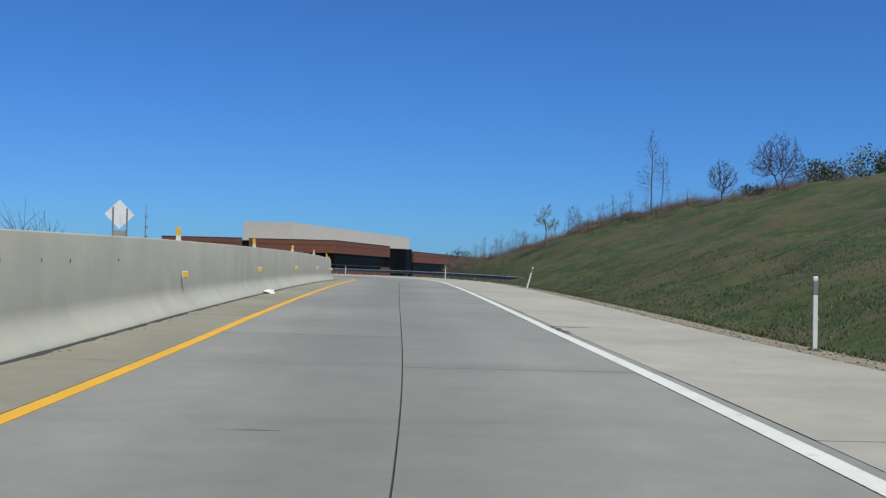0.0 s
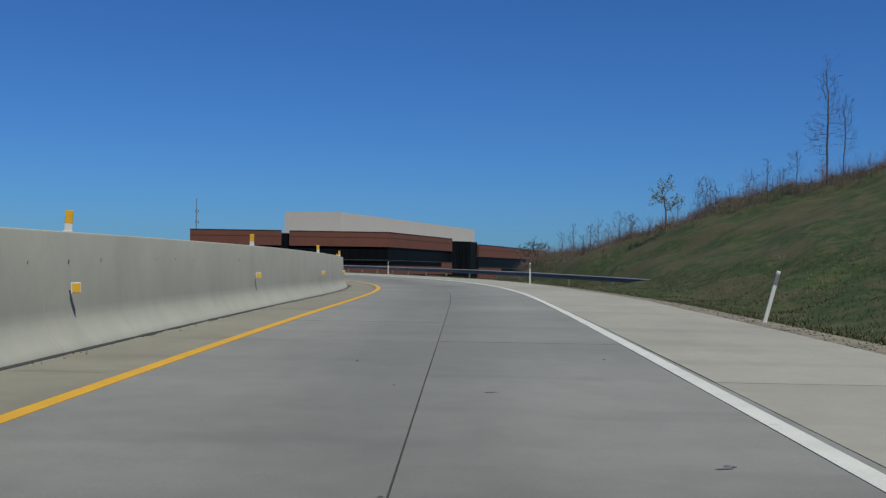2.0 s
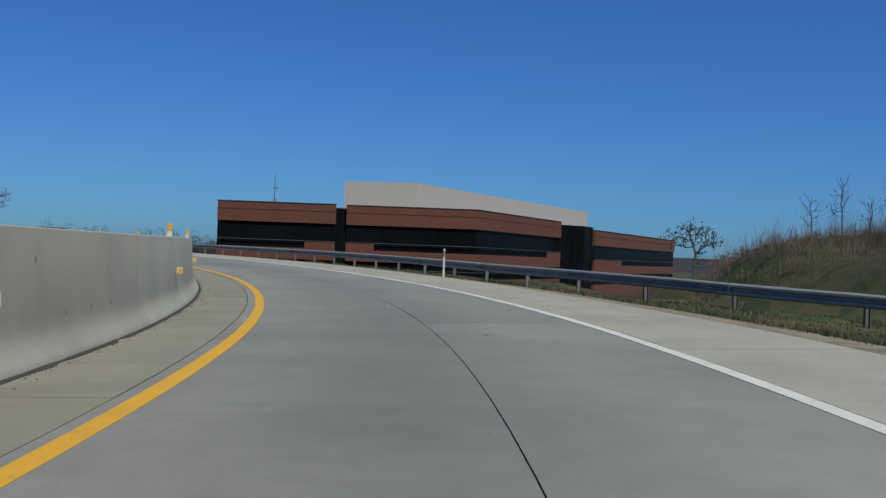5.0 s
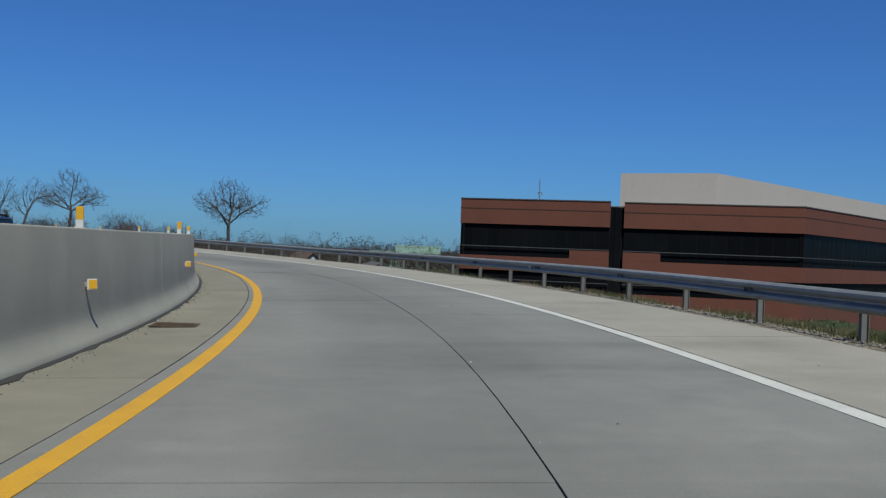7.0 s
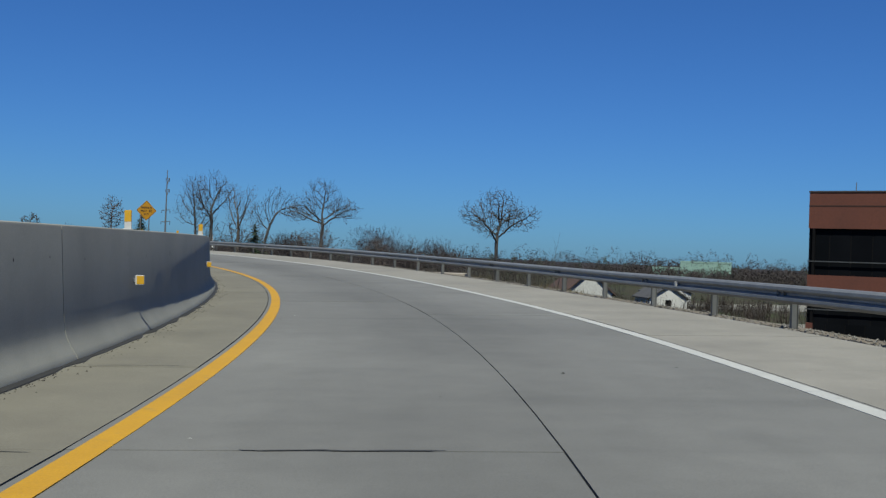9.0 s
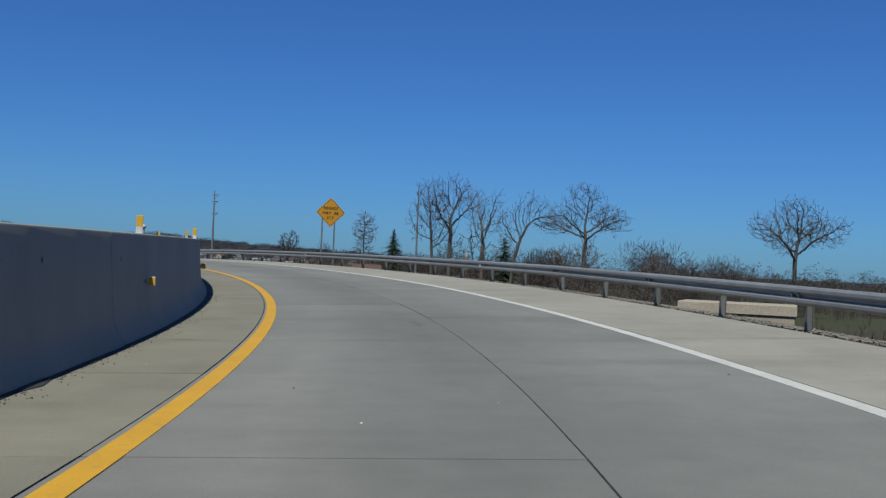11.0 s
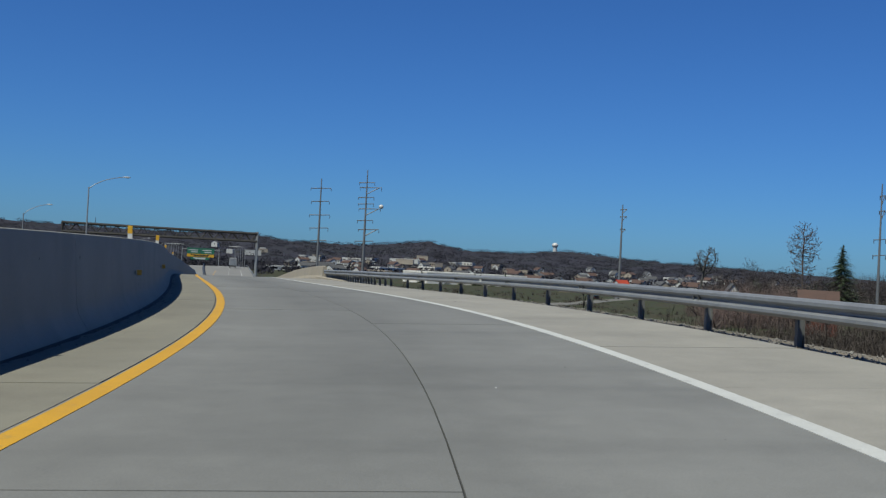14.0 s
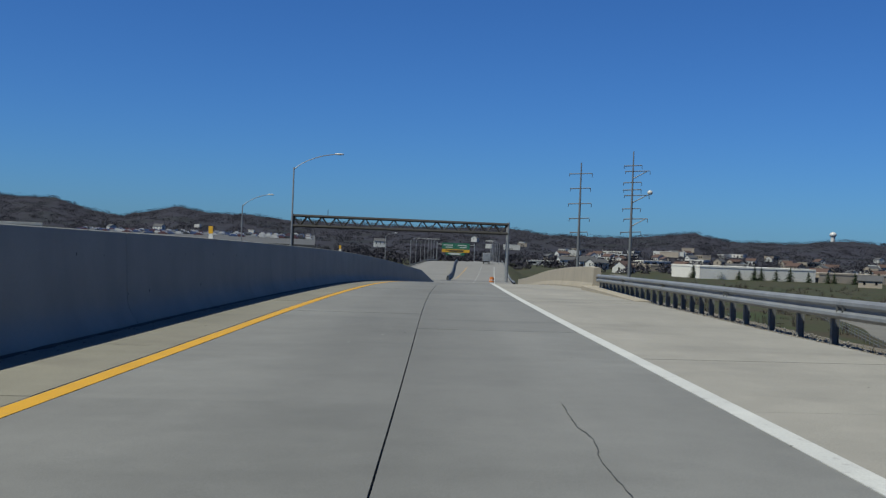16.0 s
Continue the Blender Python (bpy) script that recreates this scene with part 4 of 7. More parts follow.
for end, mat, z0 in ((A, TRUSS, -3.5), (B, STEEL, -5.0)):
    for sgn in (-1, 1):
        part("leg", tubed(end + side * sgn + Vector((0, 0, z0)), end + side * sgn + Vector((0, 0, 9.5)), 0.26, 0.22, 10), mat, gantry)
part("camera_mast", tubed(A + span * 0.16 + Vector((0, 0, 9.1)), A + span * 0.16 + Vector((0, 0, 10.6)), 0.05, 0.05, 6), TRUSS, gantry)
ORANGE = material("orange plastic", (0.75, 0.20, 0.02), None, 0.2, 15, 0.6)
drum = thing("traffic_drum", "orange traffic drum beside the gantry leg", "traffic drum", pose(-341.5, 198.6, spot(482, 6).z))
part("body", tubed((0, 0, 0), (0, 0, 1.0), 0.5, 0.42, 12), ORANGE, drum)
part("band", tubed((0, 0, 0.35), (0, 0, 0.5), 0.49, 0.475, 12), WHITE_PLASTIC, drum)


def street_lamp(base, top, head, label="tall galvanised street lamp with a curved arm"):
    lamp = thing("street_lamp", label, "street lamp", group="street lamps")
    base, top, head = Vector(base), Vector(top), Vector(head)
    part("pole", tubed(base, top, 0.14, 0.08, 8), STEEL, lamp)
    bm = bmesh.new()
    last = top - Vector((0, 0, 0.2))
    for k in range(1, 7):
        t = k / 6
        p = top.lerp(head, t) + Vector((0, 0, 0.35 * math.sin(t * math.pi)))
        tube(bm, last, p, 0.06, 0.05, 6)
        last = p
    part("arm", bm, STEEL, lamp)
    way = (head - top)
    way.z = 0
    way.normalize()
    m = Matrix.Translation(head) @ pose(0, 0, 0, 0, 0, math.degrees(math.atan2(way.y, way.x)))
    bm = bmesh.new()
    bmesh.ops.create_uvsphere(bm, u_segments=10, v_segments=6, radius=0.5)
    for v in bm.verts:
        v.co = m @ Vector((v.co.x * 1.15 + 0.25, v.co.y * 0.5, v.co.z * 0.24))
    part("lamp_head", bm, WHITE_PLASTIC, lamp, "pale cobra-head luminaire", True)


street_lamp((-261.4, 174.0, -4), (-261.4, 174.0, 12.6), (-262.4, 178.8, 14.4))
street_lamp((-308.7, 157.3, -4), (-308.7, 157.3, 9.7), (-309.6, 161.4, 11.6))
street_lamp((-442.9, 168.9, -6), (-442.9, 168.9, 7.0), (-443.2, 171.5, 8.0))
for i in range(7):
    x = -500 - i * 34
    street_lamp((x, 203.5 - 0.01 * i, -5), (x, 203.5, 6.5 + i * 0.3), (x - 0.3, 200.9, 7.3 + i * 0.3))
    street_lamp((x - 10, 172.0, -5), (x - 10, 172.0, 6.5 + i * 0.3), (x - 10.3, 174.6, 7.3 + i * 0.3))

# overhead direction sign, too far to read
GREEN = material("sign green film", (0.01, 0.16, 0.09), (0.01, 0.14, 0.08), 1.0, 5, 0.5, bump=0)
board = thing("overhead_sign", "green overhead highway sign with a yellow strip", "road sign", pose(-662.9, 185.2, 0, 0, 0, 90))
for x0, x1, z0, z1, mat, lab in ((-7, -0.1, 3.9, 7.0, GREEN, ""), (0.1, 7, 3.9, 7.0, GREEN, ""), (-7, 7, 2.3, 3.8, YELLOW_FILM, "yellow strip"), (-5, 4.5, 0.9, 2.2, GREEN, "")):
    panel = part("panel", boxed(x0, x1, -0.1, 0.1, z0, z1), mat, board, lab)
    for k in range(2):
        w = (x1 - x0) * (0.34 - 0.08 * k)
        c = (x0 + x1) / 2 - 0.3 + 0.5 * k
        z = z0 + (z1 - z0) * (0.64 - 0.34 * k)
        part("legend_bar", boxed(c - w, c + w, -0.13, -0.105, z - 0.2, z + 0.2), WHITE_PLASTIC if mat is GREEN else SIGN_BLACK, panel)
for x in (-9.5, 9.5):
    part("leg", tubed((x, 0.3, -6), (x, 0.3, 7.2), 0.25, 0.2, 8), STEEL, board)
part("beam", tubed((-9.5, 0.3, 6.2), (9.5, 0.3, 6.2), 0.2, 0.2, 8), STEEL, board)


# ---- transmission poles ----
def power_pole(x, y, z0, z1, arms, label, dish=False, r=0.55):
    pole = thing("power_pole", label, "power pole", pose(x, y, 0, 0, 0, 84), group="power poles")
    part("shaft", tubed((0, 0, z0), (0, 0, z1), r, r * 0.3, 10), STEEL_GREY, pole)
    for k, (z, w, lop) in enumerate(arms):
        part("crossarm", tubed((-w * (1 if not lop else 0.45), 0, z - 0.1), (w, 0.0, z + 0.25), r * 0.3, r * 0.24, 6), STEEL_GREY, pole)
        if lop and r > 0.3:
            part("brace", tubed((0, 0, z - 2.2), (w * 0.85, 0, z + 0.15), r * 0.3, r * 0.24, 6), STEEL_GREY, pole)
        for sgn in (-1, 1) if r > 0.3 else ():
            part("insulator", tubed((sgn * w * (1 if sgn > 0 or not lop else 0.45), 0, z - 0.9), (sgn * w * (1 if sgn > 0 or not lop else 0.45), 0, z + 0.1), 0.09, 0.09, 6), STEEL_DARK, pole)
    if dish:
        bm = bmesh.new()
        bmesh.ops.create_uvsphere(bm, u_segments=12, v_segments=6, radius=0.8)
        for v in bm.verts:
            v.co = Vector((v.co.x + 5.2, v.co.y * 0.6, v.co.z * 0.9 + dish))
        part("marker_ball", bm, WHITE_PLASTIC, pole, "white aerial marker ball", True)
    return pole


STEEL_GREY = material("dull pole steel", (0.22, 0.23, 0.24), (0.17, 0.18, 0.19), 1.0, 6, 0.6, 0.3, bump=0.05, dots=0.1)
power_pole(-452.6, 226.0, -6, 31.4, [(28.0, 3.4, 0), (23.6, 3.0, 0), (19.0, 3.4, 0), (14.6, 3.0, 0), (10.4, 2.6, 0)], "slender grey steel power pole with level crossarms")
power_pole(-450.7, 241.2, -6, 35.2, [(30.8, 2.6, 0), (29.2, 5.0, 1), (25.8, 2.6, 0), (23.6, 2.6, 0), (22.0, 5.0, 1), (18.0, 2.6, 0), (15.0, 4.8, 1), (11.0, 3.0, 0)], "grey steel power pole with bracketed crossarms", dish=23.0)
power_pole(-644.4, 413.7, -8, 43.7, [(41, 2.5, 1), (37, 2.5, 1), (30, 2.2, 1)], "tall plain steel power pole beyond the field", r=0.9)
power_pole(-144.6, 484.4, -6.0, 32.8, [(27.5, 2.2, 1), (22.6, 2.2, 1), (18.0, 2.0, 1)], "slender grey power pole beyond the office roof", r=0.42)
power_pole(-322.0, 346.0, -8.0, 29.0, [(26.0, 0.9, 1), (22.4, 1.0, 1), (15.6, 1.5, 0), (11.8, 1.6, 0)], "grey steel power pole with small insulators beyond the brush", r=0.42)


# ---- vehicles ----
def vehicle(name, label, m, paint, long, wide, high, hood, rack=False, tail=0.12):
    """A car: lofted body, glazed cabin, wheels with rims; it faces +y."""
    car = thing(name, label, "car", m)
    half, sill = wide / 2, 0.32
    belt = high * 0.58
    prof = [(-long / 2, sill), (-long / 2, belt * 0.92), (-long / 2 + tail, belt), (long / 2 - hood, belt), (long / 2 - 0.15, belt * 0.86), (long / 2, belt * 0.62), (long / 2, sill)]
    bm = bmesh.new()
    rows = []
    for x, k in ((-half, 0.97), (-half * 0.93, 1.0), (half * 0.93, 1.0), (half, 0.97)):
        rows.append([bm.verts.new((x, y * (0.985 if abs(x) == half else 1), z * (0.97 if abs(x) == half and z > sill else 1))) for y, z in prof])
    for a, b in zip(rows[:-1], rows[1:]):
        for i in range(len(prof)):
            j = (i + 1) % len(prof)
            bm.faces.new((a[i], a[j], b[j], b[i]))
    bm.faces.new(rows[0])
    bm.faces.new(rows[-1][::-1])
    part("body", bm, paint, car)
    cabin = [(-long / 2 + tail, belt), (-long / 2 + tail + 0.25, high - 0.06), (long / 2 - hood - 0.95, high - 0.06), (long / 2 - hood, belt)]
    bm = bmesh.new()
    rows = [[bm.verts.new((x * (1 if z < high - 0.2 else 0.84), y, z)) for y, z in cabin] for x in (-half * 0.95, half * 0.95)]
    for i in range(4):
        j = (i + 1) % 4
        bm.faces.new((rows[0][i], rows[0][j], rows[1][j], rows[1][i]))
    bm.faces.new(rows[0])
    bm.faces.new(rows[1][::-1])
    part("glazing", bm, GLASS_DARK, car, "dark car glass")
    part("roof", boxed(-half * 0.8, half * 0.8, -long / 2 + tail + 0.2, long / 2 - hood - 0.9, high - 0.07, high, bevel=0.03), paint, car)
    if rack:
        for x in (-half * 0.66, half * 0.66):
            part("roof_rail", boxed(x - 0.02, x + 0.02, -long / 2 + 0.5, long / 2 - hood - 1.0, high + 0.02, high + 0.07, bevel=0.01), RUBBER, car)
        for y in (-long / 2 + 0.8, long / 2 - hood - 1.3):
            part("crossbar", boxed(-half * 0.66, half * 0.66, y - 0.03, y + 0.03, high + 0.03, high + 0.06), RUBBER, car)
    for x in (-half + 0.1, half - 0.1):
        for y in (-long * 0.31, long * 0.31):
            wheel = part("wheel", tubed((x - 0.11, y, 0.33), (x + 0.11, y, 0.33), 0.33, 0.33, 16), RUBBER, car, "black tyre")
            part("rim", tubed((x - 0.12, y, 0.33), (x + 0.12, y, 0.33), 0.19, 0.19, 10), STEEL, wheel)
    for x in (-half * 0.7, half * 0.7):
        part("headlight", boxed(x - 0.18, x + 0.18, long / 2 - 0.06, long / 2 + 0.01, belt * 0.66, belt * 0.8, bevel=0.02), WHITE_PLASTIC, car)
        part("tail_light", boxed(x - 0.12, x + 0.12, -long / 2 - 0.01, -long / 2 + 0.05, belt * 0.65, belt * 0.88, bevel=0.02), RED_LENS, car)
    return car


RED_LENS = material("red lens", (0.35, 0.01, 0.01), None, 0.2, 10, 0.3, bump=0)
NAVY = material("navy car paint", (0.012, 0.02, 0.05), None, 1.0, 5, 0.25, bump=0, dots=0.03)
BLACK_PAINT = material("black car paint", (0.012, 0.012, 0.014), None, 1.0, 5, 0.25, bump=0, dots=0.03)
SILVER = material("silver car paint", (0.45, 0.46, 0.47), None, 1.0, 5, 0.3, 0.5, bump=0, dots=0.03)
WHITE_PAINT = material("white vehicle paint", (0.75, 0.75, 0.74), None, 1.0, 5, 0.4, bump=0, dots=0.03)
vehicle("suv", "navy estate car with roof rails behind the barrier", set_at(142.0, -9.4, 0.0, rz=180), NAVY, 4.7, 1.85, 1.86, 1.0, rack=True)
vehicle("car", "dark car on the far highway", set_at(462.0, -10.5, 0.02, rz=180), BLACK_PAINT, 4.5, 1.8, 1.45, 1.1)
vehicle("car", "dark car parked on the lane below the ramp", pose(-233, 251, FIELD_Z + 0.05, 0, 0, 60), BLACK_PAINT, 4.5, 1.8, 1.5, 1.1)
vehicle("car", "dark car on the distant town road", pose(-455, 327, FIELD_Z + 0.1, 0, 0, 75), BLACK_PAINT, 4.8, 1.9, 1.5, 1.1)
vehicle("car", "silver car on the distant town road", pose(-480, 345, FIELD_Z + 0.1, 0, 0, 75), SILVER, 4.5, 1.8, 1.45, 1.1)
truck = thing("box_truck", "white box truck on the far highway", "truck", set_at(640.0, 0.6, 0.02))
part("cargo_box", boxed(-1.25, 1.25, -5.5, 1.2, 1.0, 3.8, bevel=0.04), WHITE_PAINT, truck)
part("cab", boxed(-1.1, 1.1, 1.4, 3.4, 0.7, 2.6, bevel=0.15), WHITE_PAINT, truck)
part("chassis", boxed(-1.0, 1.0, -5.5, 3.4, 0.55, 0.98), RUBBER, truck)
part("rear_door", boxed(-1.15, 1.15, -5.53, -5.5, 1.1, 3.7), SILVER, truck)
for x in (-1.0, 1.0):
    for y in (-3.8, 2.4):
        part("wheel", tubed((x - 0.14, y, 0.5), (x + 0.14, y, 0.5), 0.5, 0.5, 14), RUBBER, truck)

# grit, chips and pale scraps lying on the lanes
fleck = np.random.RandomState(31)
for name, label, count, mat in (("road_grit", "small dark stones and tar specks on the road", 240, SEALANT), ("road_chips", "tiny pale stone chips on the road", 70, WHITE_PLASTIC)):
    s_at = fleck.uniform(0, 300, count)
    u_at = fleck.uniform(-4.2, 5.4, count)
    r_at = 0.005 + 0.016 * fleck.random_sample(count) ** 3 if name == "road_grit" else 0.005 + 0.010 * fleck.random_sample(count)
    tent = np.array([(1.3, 0, 0), (-0.5, 0.9, 0), (-0.7, -0.8, 0), (0.1, 0, 0.5)], float)
    vs = (spots(s_at, u_at, np.full(count, 0.004))[:, None] + tent * r_at[:, None, None] * fleck.uniform(0.6, 1.6, (count, 4, 1))).reshape(-1, 3)
    fs = [tuple(4 * i + k for k in f) for i in range(count) for f in ((0, 1, 3), (1, 2, 3), (2, 0, 3))]
    tagged(part(name, mesh_of(name, vs, fs, mat)), label, "debris", kind="stuff")

# ---- car park on the rise behind the barrier ----
LOT = [Vector((-480, 55, 3.6)), Vector((-507, 138, 3.4)), Vector((-824, 88, 9.2)), Vector((-784, -56, 7.6))]
TARMAC = streaked(material("worn tarmac", (0.105, 0.105, 0.105), (0.075, 0.075, 0.077), 12.0, 2, 0.95, bump=0.1), (0.16, 0.155, 0.15), (1, 1, 1), 0.4, 8.0)
vs = [tuple(p) for p in LOT] + [(p.x, p.y, FIELD_Z - 1) for p in LOT]
tagged(part("car_park", mesh_of("car_park", vs, [(0, 1, 2, 3), (0, 4, 5, 1), (1, 5, 6, 2), (2, 6, 7, 3), (3, 7, 4, 0), (7, 6, 5, 4)], TARMAC)), "sloping tarmac car park on the rise beyond the barrier", "car park", kind="structure")


def lot_spot(a, b):
    return (LOT[0].lerp(LOT[1], b)).lerp(LOT[3].lerp(LOT[2], b), a)


parked = random.Random(77)
fleet = {}
for row in range(7):
    for col in range(34):
        if parked.random() < 0.4:
            continue
        p = lot_spot(0.40 + 0.09 * row, 0.03 + 0.94 * col / 33)
        fleet.setdefault(parked.randrange(5), []).append(p)
TONES = [(0.55, 0.55, 0.55), (0.28, 0.29, 0.31), (0.04, 0.045, 0.05), (0.05, 0.08, 0.18), (0.10, 0.04, 0.04)]
CAR_XY = [(-0.88, -2.1), (0.88, -2.1), (0.88, 2.1), (-0.88, 2.1)]
for tone, places in sorted(fleet.items()):
    vs, fs = [], []
    for p in places:
        for scale_x, scale_y, shift, z in ((1, 1, 0, 0.25), (1, 1, 0, 0.85), (0.92, 0.62, 0, 0.86), (0.8, 0.42, 0, 1.45)):
            vs += [(p.x + x * scale_x + shift, p.y + y * scale_y, p.z + z) for x, y in CAR_XY]
        k = len(vs) - 16
        for base in (0, 8):
            fs += [(k + base + i, k + base + (i + 1) % 4, k + base + 4 + (i + 1) % 4, k + base + 4 + i) for i in range(4)]
            fs.append(tuple(k + base + 4 + i for i in range(4)))
    paint = material("parked car paint", TONES[tone], None, 3.0, 2, 0.35, bump=0, dots=0.05)
    tagged(part("parked_cars", mesh_of("parked_cars", vs, fs, paint)), "rows of far parked cars on the car park", "cars", kind="stuff")


# ---- trees ----
def tube_chain(verts, faces, pts, radii, sides):
    """Appends a bent, tapering stem through pts."""
    start = len(verts)
    for i, (p, r) in enumerate(zip(pts, radii)):
        way = (pts[min(i + 1, len(pts) - 1)] - pts[max(i - 1, 0)]).normalized()
        a = way.orthogonal().normalized()
        b = way.cross(a)
        for k in range(sides):
            t = 2 * math.pi * k / sides
            verts.append(p + (a * math.cos(t) + b * math.sin(t)) * r)
    for i in range(len(pts) - 1):
        for k in range(sides):
            j = (k + 1) % sides
            faces.append((start + i * sides + k, start + i * sides + j, start + (i + 1) * sides + j, start + (i + 1) * sides + k))


def grow(rnd, sinks, p, way, length, radius, level, o):
    """One branch and, past it, its own branches; o holds the tree's habit."""
    steps = 6 if level < 2 else 4 if level < 4 else 2
    pts, radii = [p.copy()], [radius]
    d = way.normalized()
    taper = o["taper"] if level == 0 else 0.45
    for i in range(steps):
        wob = o["gnarl"] * (0.35 if level == 0 else 1.0)
        d = (d + Vector((rnd.uniform(-wob, wob), rnd.uniform(-wob, wob), rnd.uniform(-wob, wob) * 0.7 + o["lift"] * 0.10))).normalized()
        pts.append(pts[-1] + d * length / steps)
        radii.append(max(radius * (1 - taper * (i + 1) / steps), o["least"]))
    verts, faces = sinks[0] if level < 2 else sinks[1]
    tube_chain(verts, faces, pts, radii, 8 if level == 0 else 6 if level < 3 else 3)
    if level >= o["depth"]:
        return
    n = o["kids"][min(level, len(o["kids"]) - 1)]
    low = o["start"] if level == 0 else 0.4
    for k in range(n):
        t = min(0.999, low + (1 - low) * (k + rnd.uniform(0.3, 1.0)) / n)
        i = min(int(t * steps), steps - 1)
        at_p = pts[i].lerp(pts[i + 1], t * steps - i)
        r = radii[i] + (radii[i + 1] - radii[i]) * (t * steps - i)
        dd = (pts[i + 1] - pts[i]).normalized()
        side = Matrix.Rotation(2.4 * k + rnd.uniform(-0.8, 0.8), 3, dd) @ dd.orthogonal().normalized()
        ang = radians(o["spread"] * rnd.uniform(0.6, 1.25)) * (0.5 if k == n - 1 else 1.0)
        way2 = (dd * math.cos(ang) + side * math.sin(ang)).normalized()
        share = o["ratio"] * o["shrink"] ** level * rnd.uniform(0.75, 1.2) * ((1.15 - 0.6 * t) if o["spire"] and level == 0 else 1.0)
        grow(rnd, sinks, at_p, way2, length * share, max(r * rnd.uniform(0.55, 0.8), o["least"]), level + 1, o)


def bare_tree(label, m, height, seed, spread=42, trunk=0.32, lean_way=(0, 0), kids=(4, 4, 3, 3, 3), depth=5, bark=None, thick=0.022, lift=0.5, name="tree", group="bare trees", buds=None, start=0.6, ratio=0.72, gnarl=0.2, taper=0.4, spire=False, least=None, shrink=1.0):
    rnd = random.Random(seed)
    sinks = (([], []), ([], []))
    o = dict(spread=spread, lift=lift, kids=kids, depth=depth, start=start, ratio=ratio, gnarl=gnarl, taper=taper, spire=spire, shrink=shrink, least=least if least is not None else height * 0.0012)
    grow(rnd, sinks, Vector((0, 0, -0.3)), Vector((lean_way[0], lean_way[1], 1)), height * trunk, height * thick, 0, o)
    allz = sorted(v.z for v in sinks[0][0] + sinks[1][0])
    k = height / allz[int(len(allz) * 0.992)]
    tree = thing(name, label, "tree", m, group)
    for pname, (vs, fs) in zip(("trunk", "crown"), sinks):
        part(pname, mesh_of(pname, [v * k for v in vs], fs, bark or BARK, True), None, tree)
    if buds:
        tips = sinks[1][0]
        vs, fs = [], []
        for _ in range(buds[1]):
            c = rnd.choice(tips) * k + Vector((rnd.gauss(0, 0.12), rnd.gauss(0, 0.12), rnd.gauss(0, 0.12)))
            a, b = Vector((rnd.gauss(0, 1), rnd.gauss(0, 1), rnd.gauss(0, 1))).normalized(), Vector((rnd.gauss(0, 1), rnd.gauss(0, 1), rnd.gauss(0, 1))).normalized()
            w = buds[2] * rnd.uniform(0.5, 1.2)
            i = len(vs)
            vs += [c - a * w, c + b * w * 0.6, c + a * w, c - b * w * 0.6]
            fs.append((i, i + 1, i + 2, i + 3))
        part("leaves", mesh_of("leaves", vs, fs, buds[0]), None, tree, buds[3])
    return tree


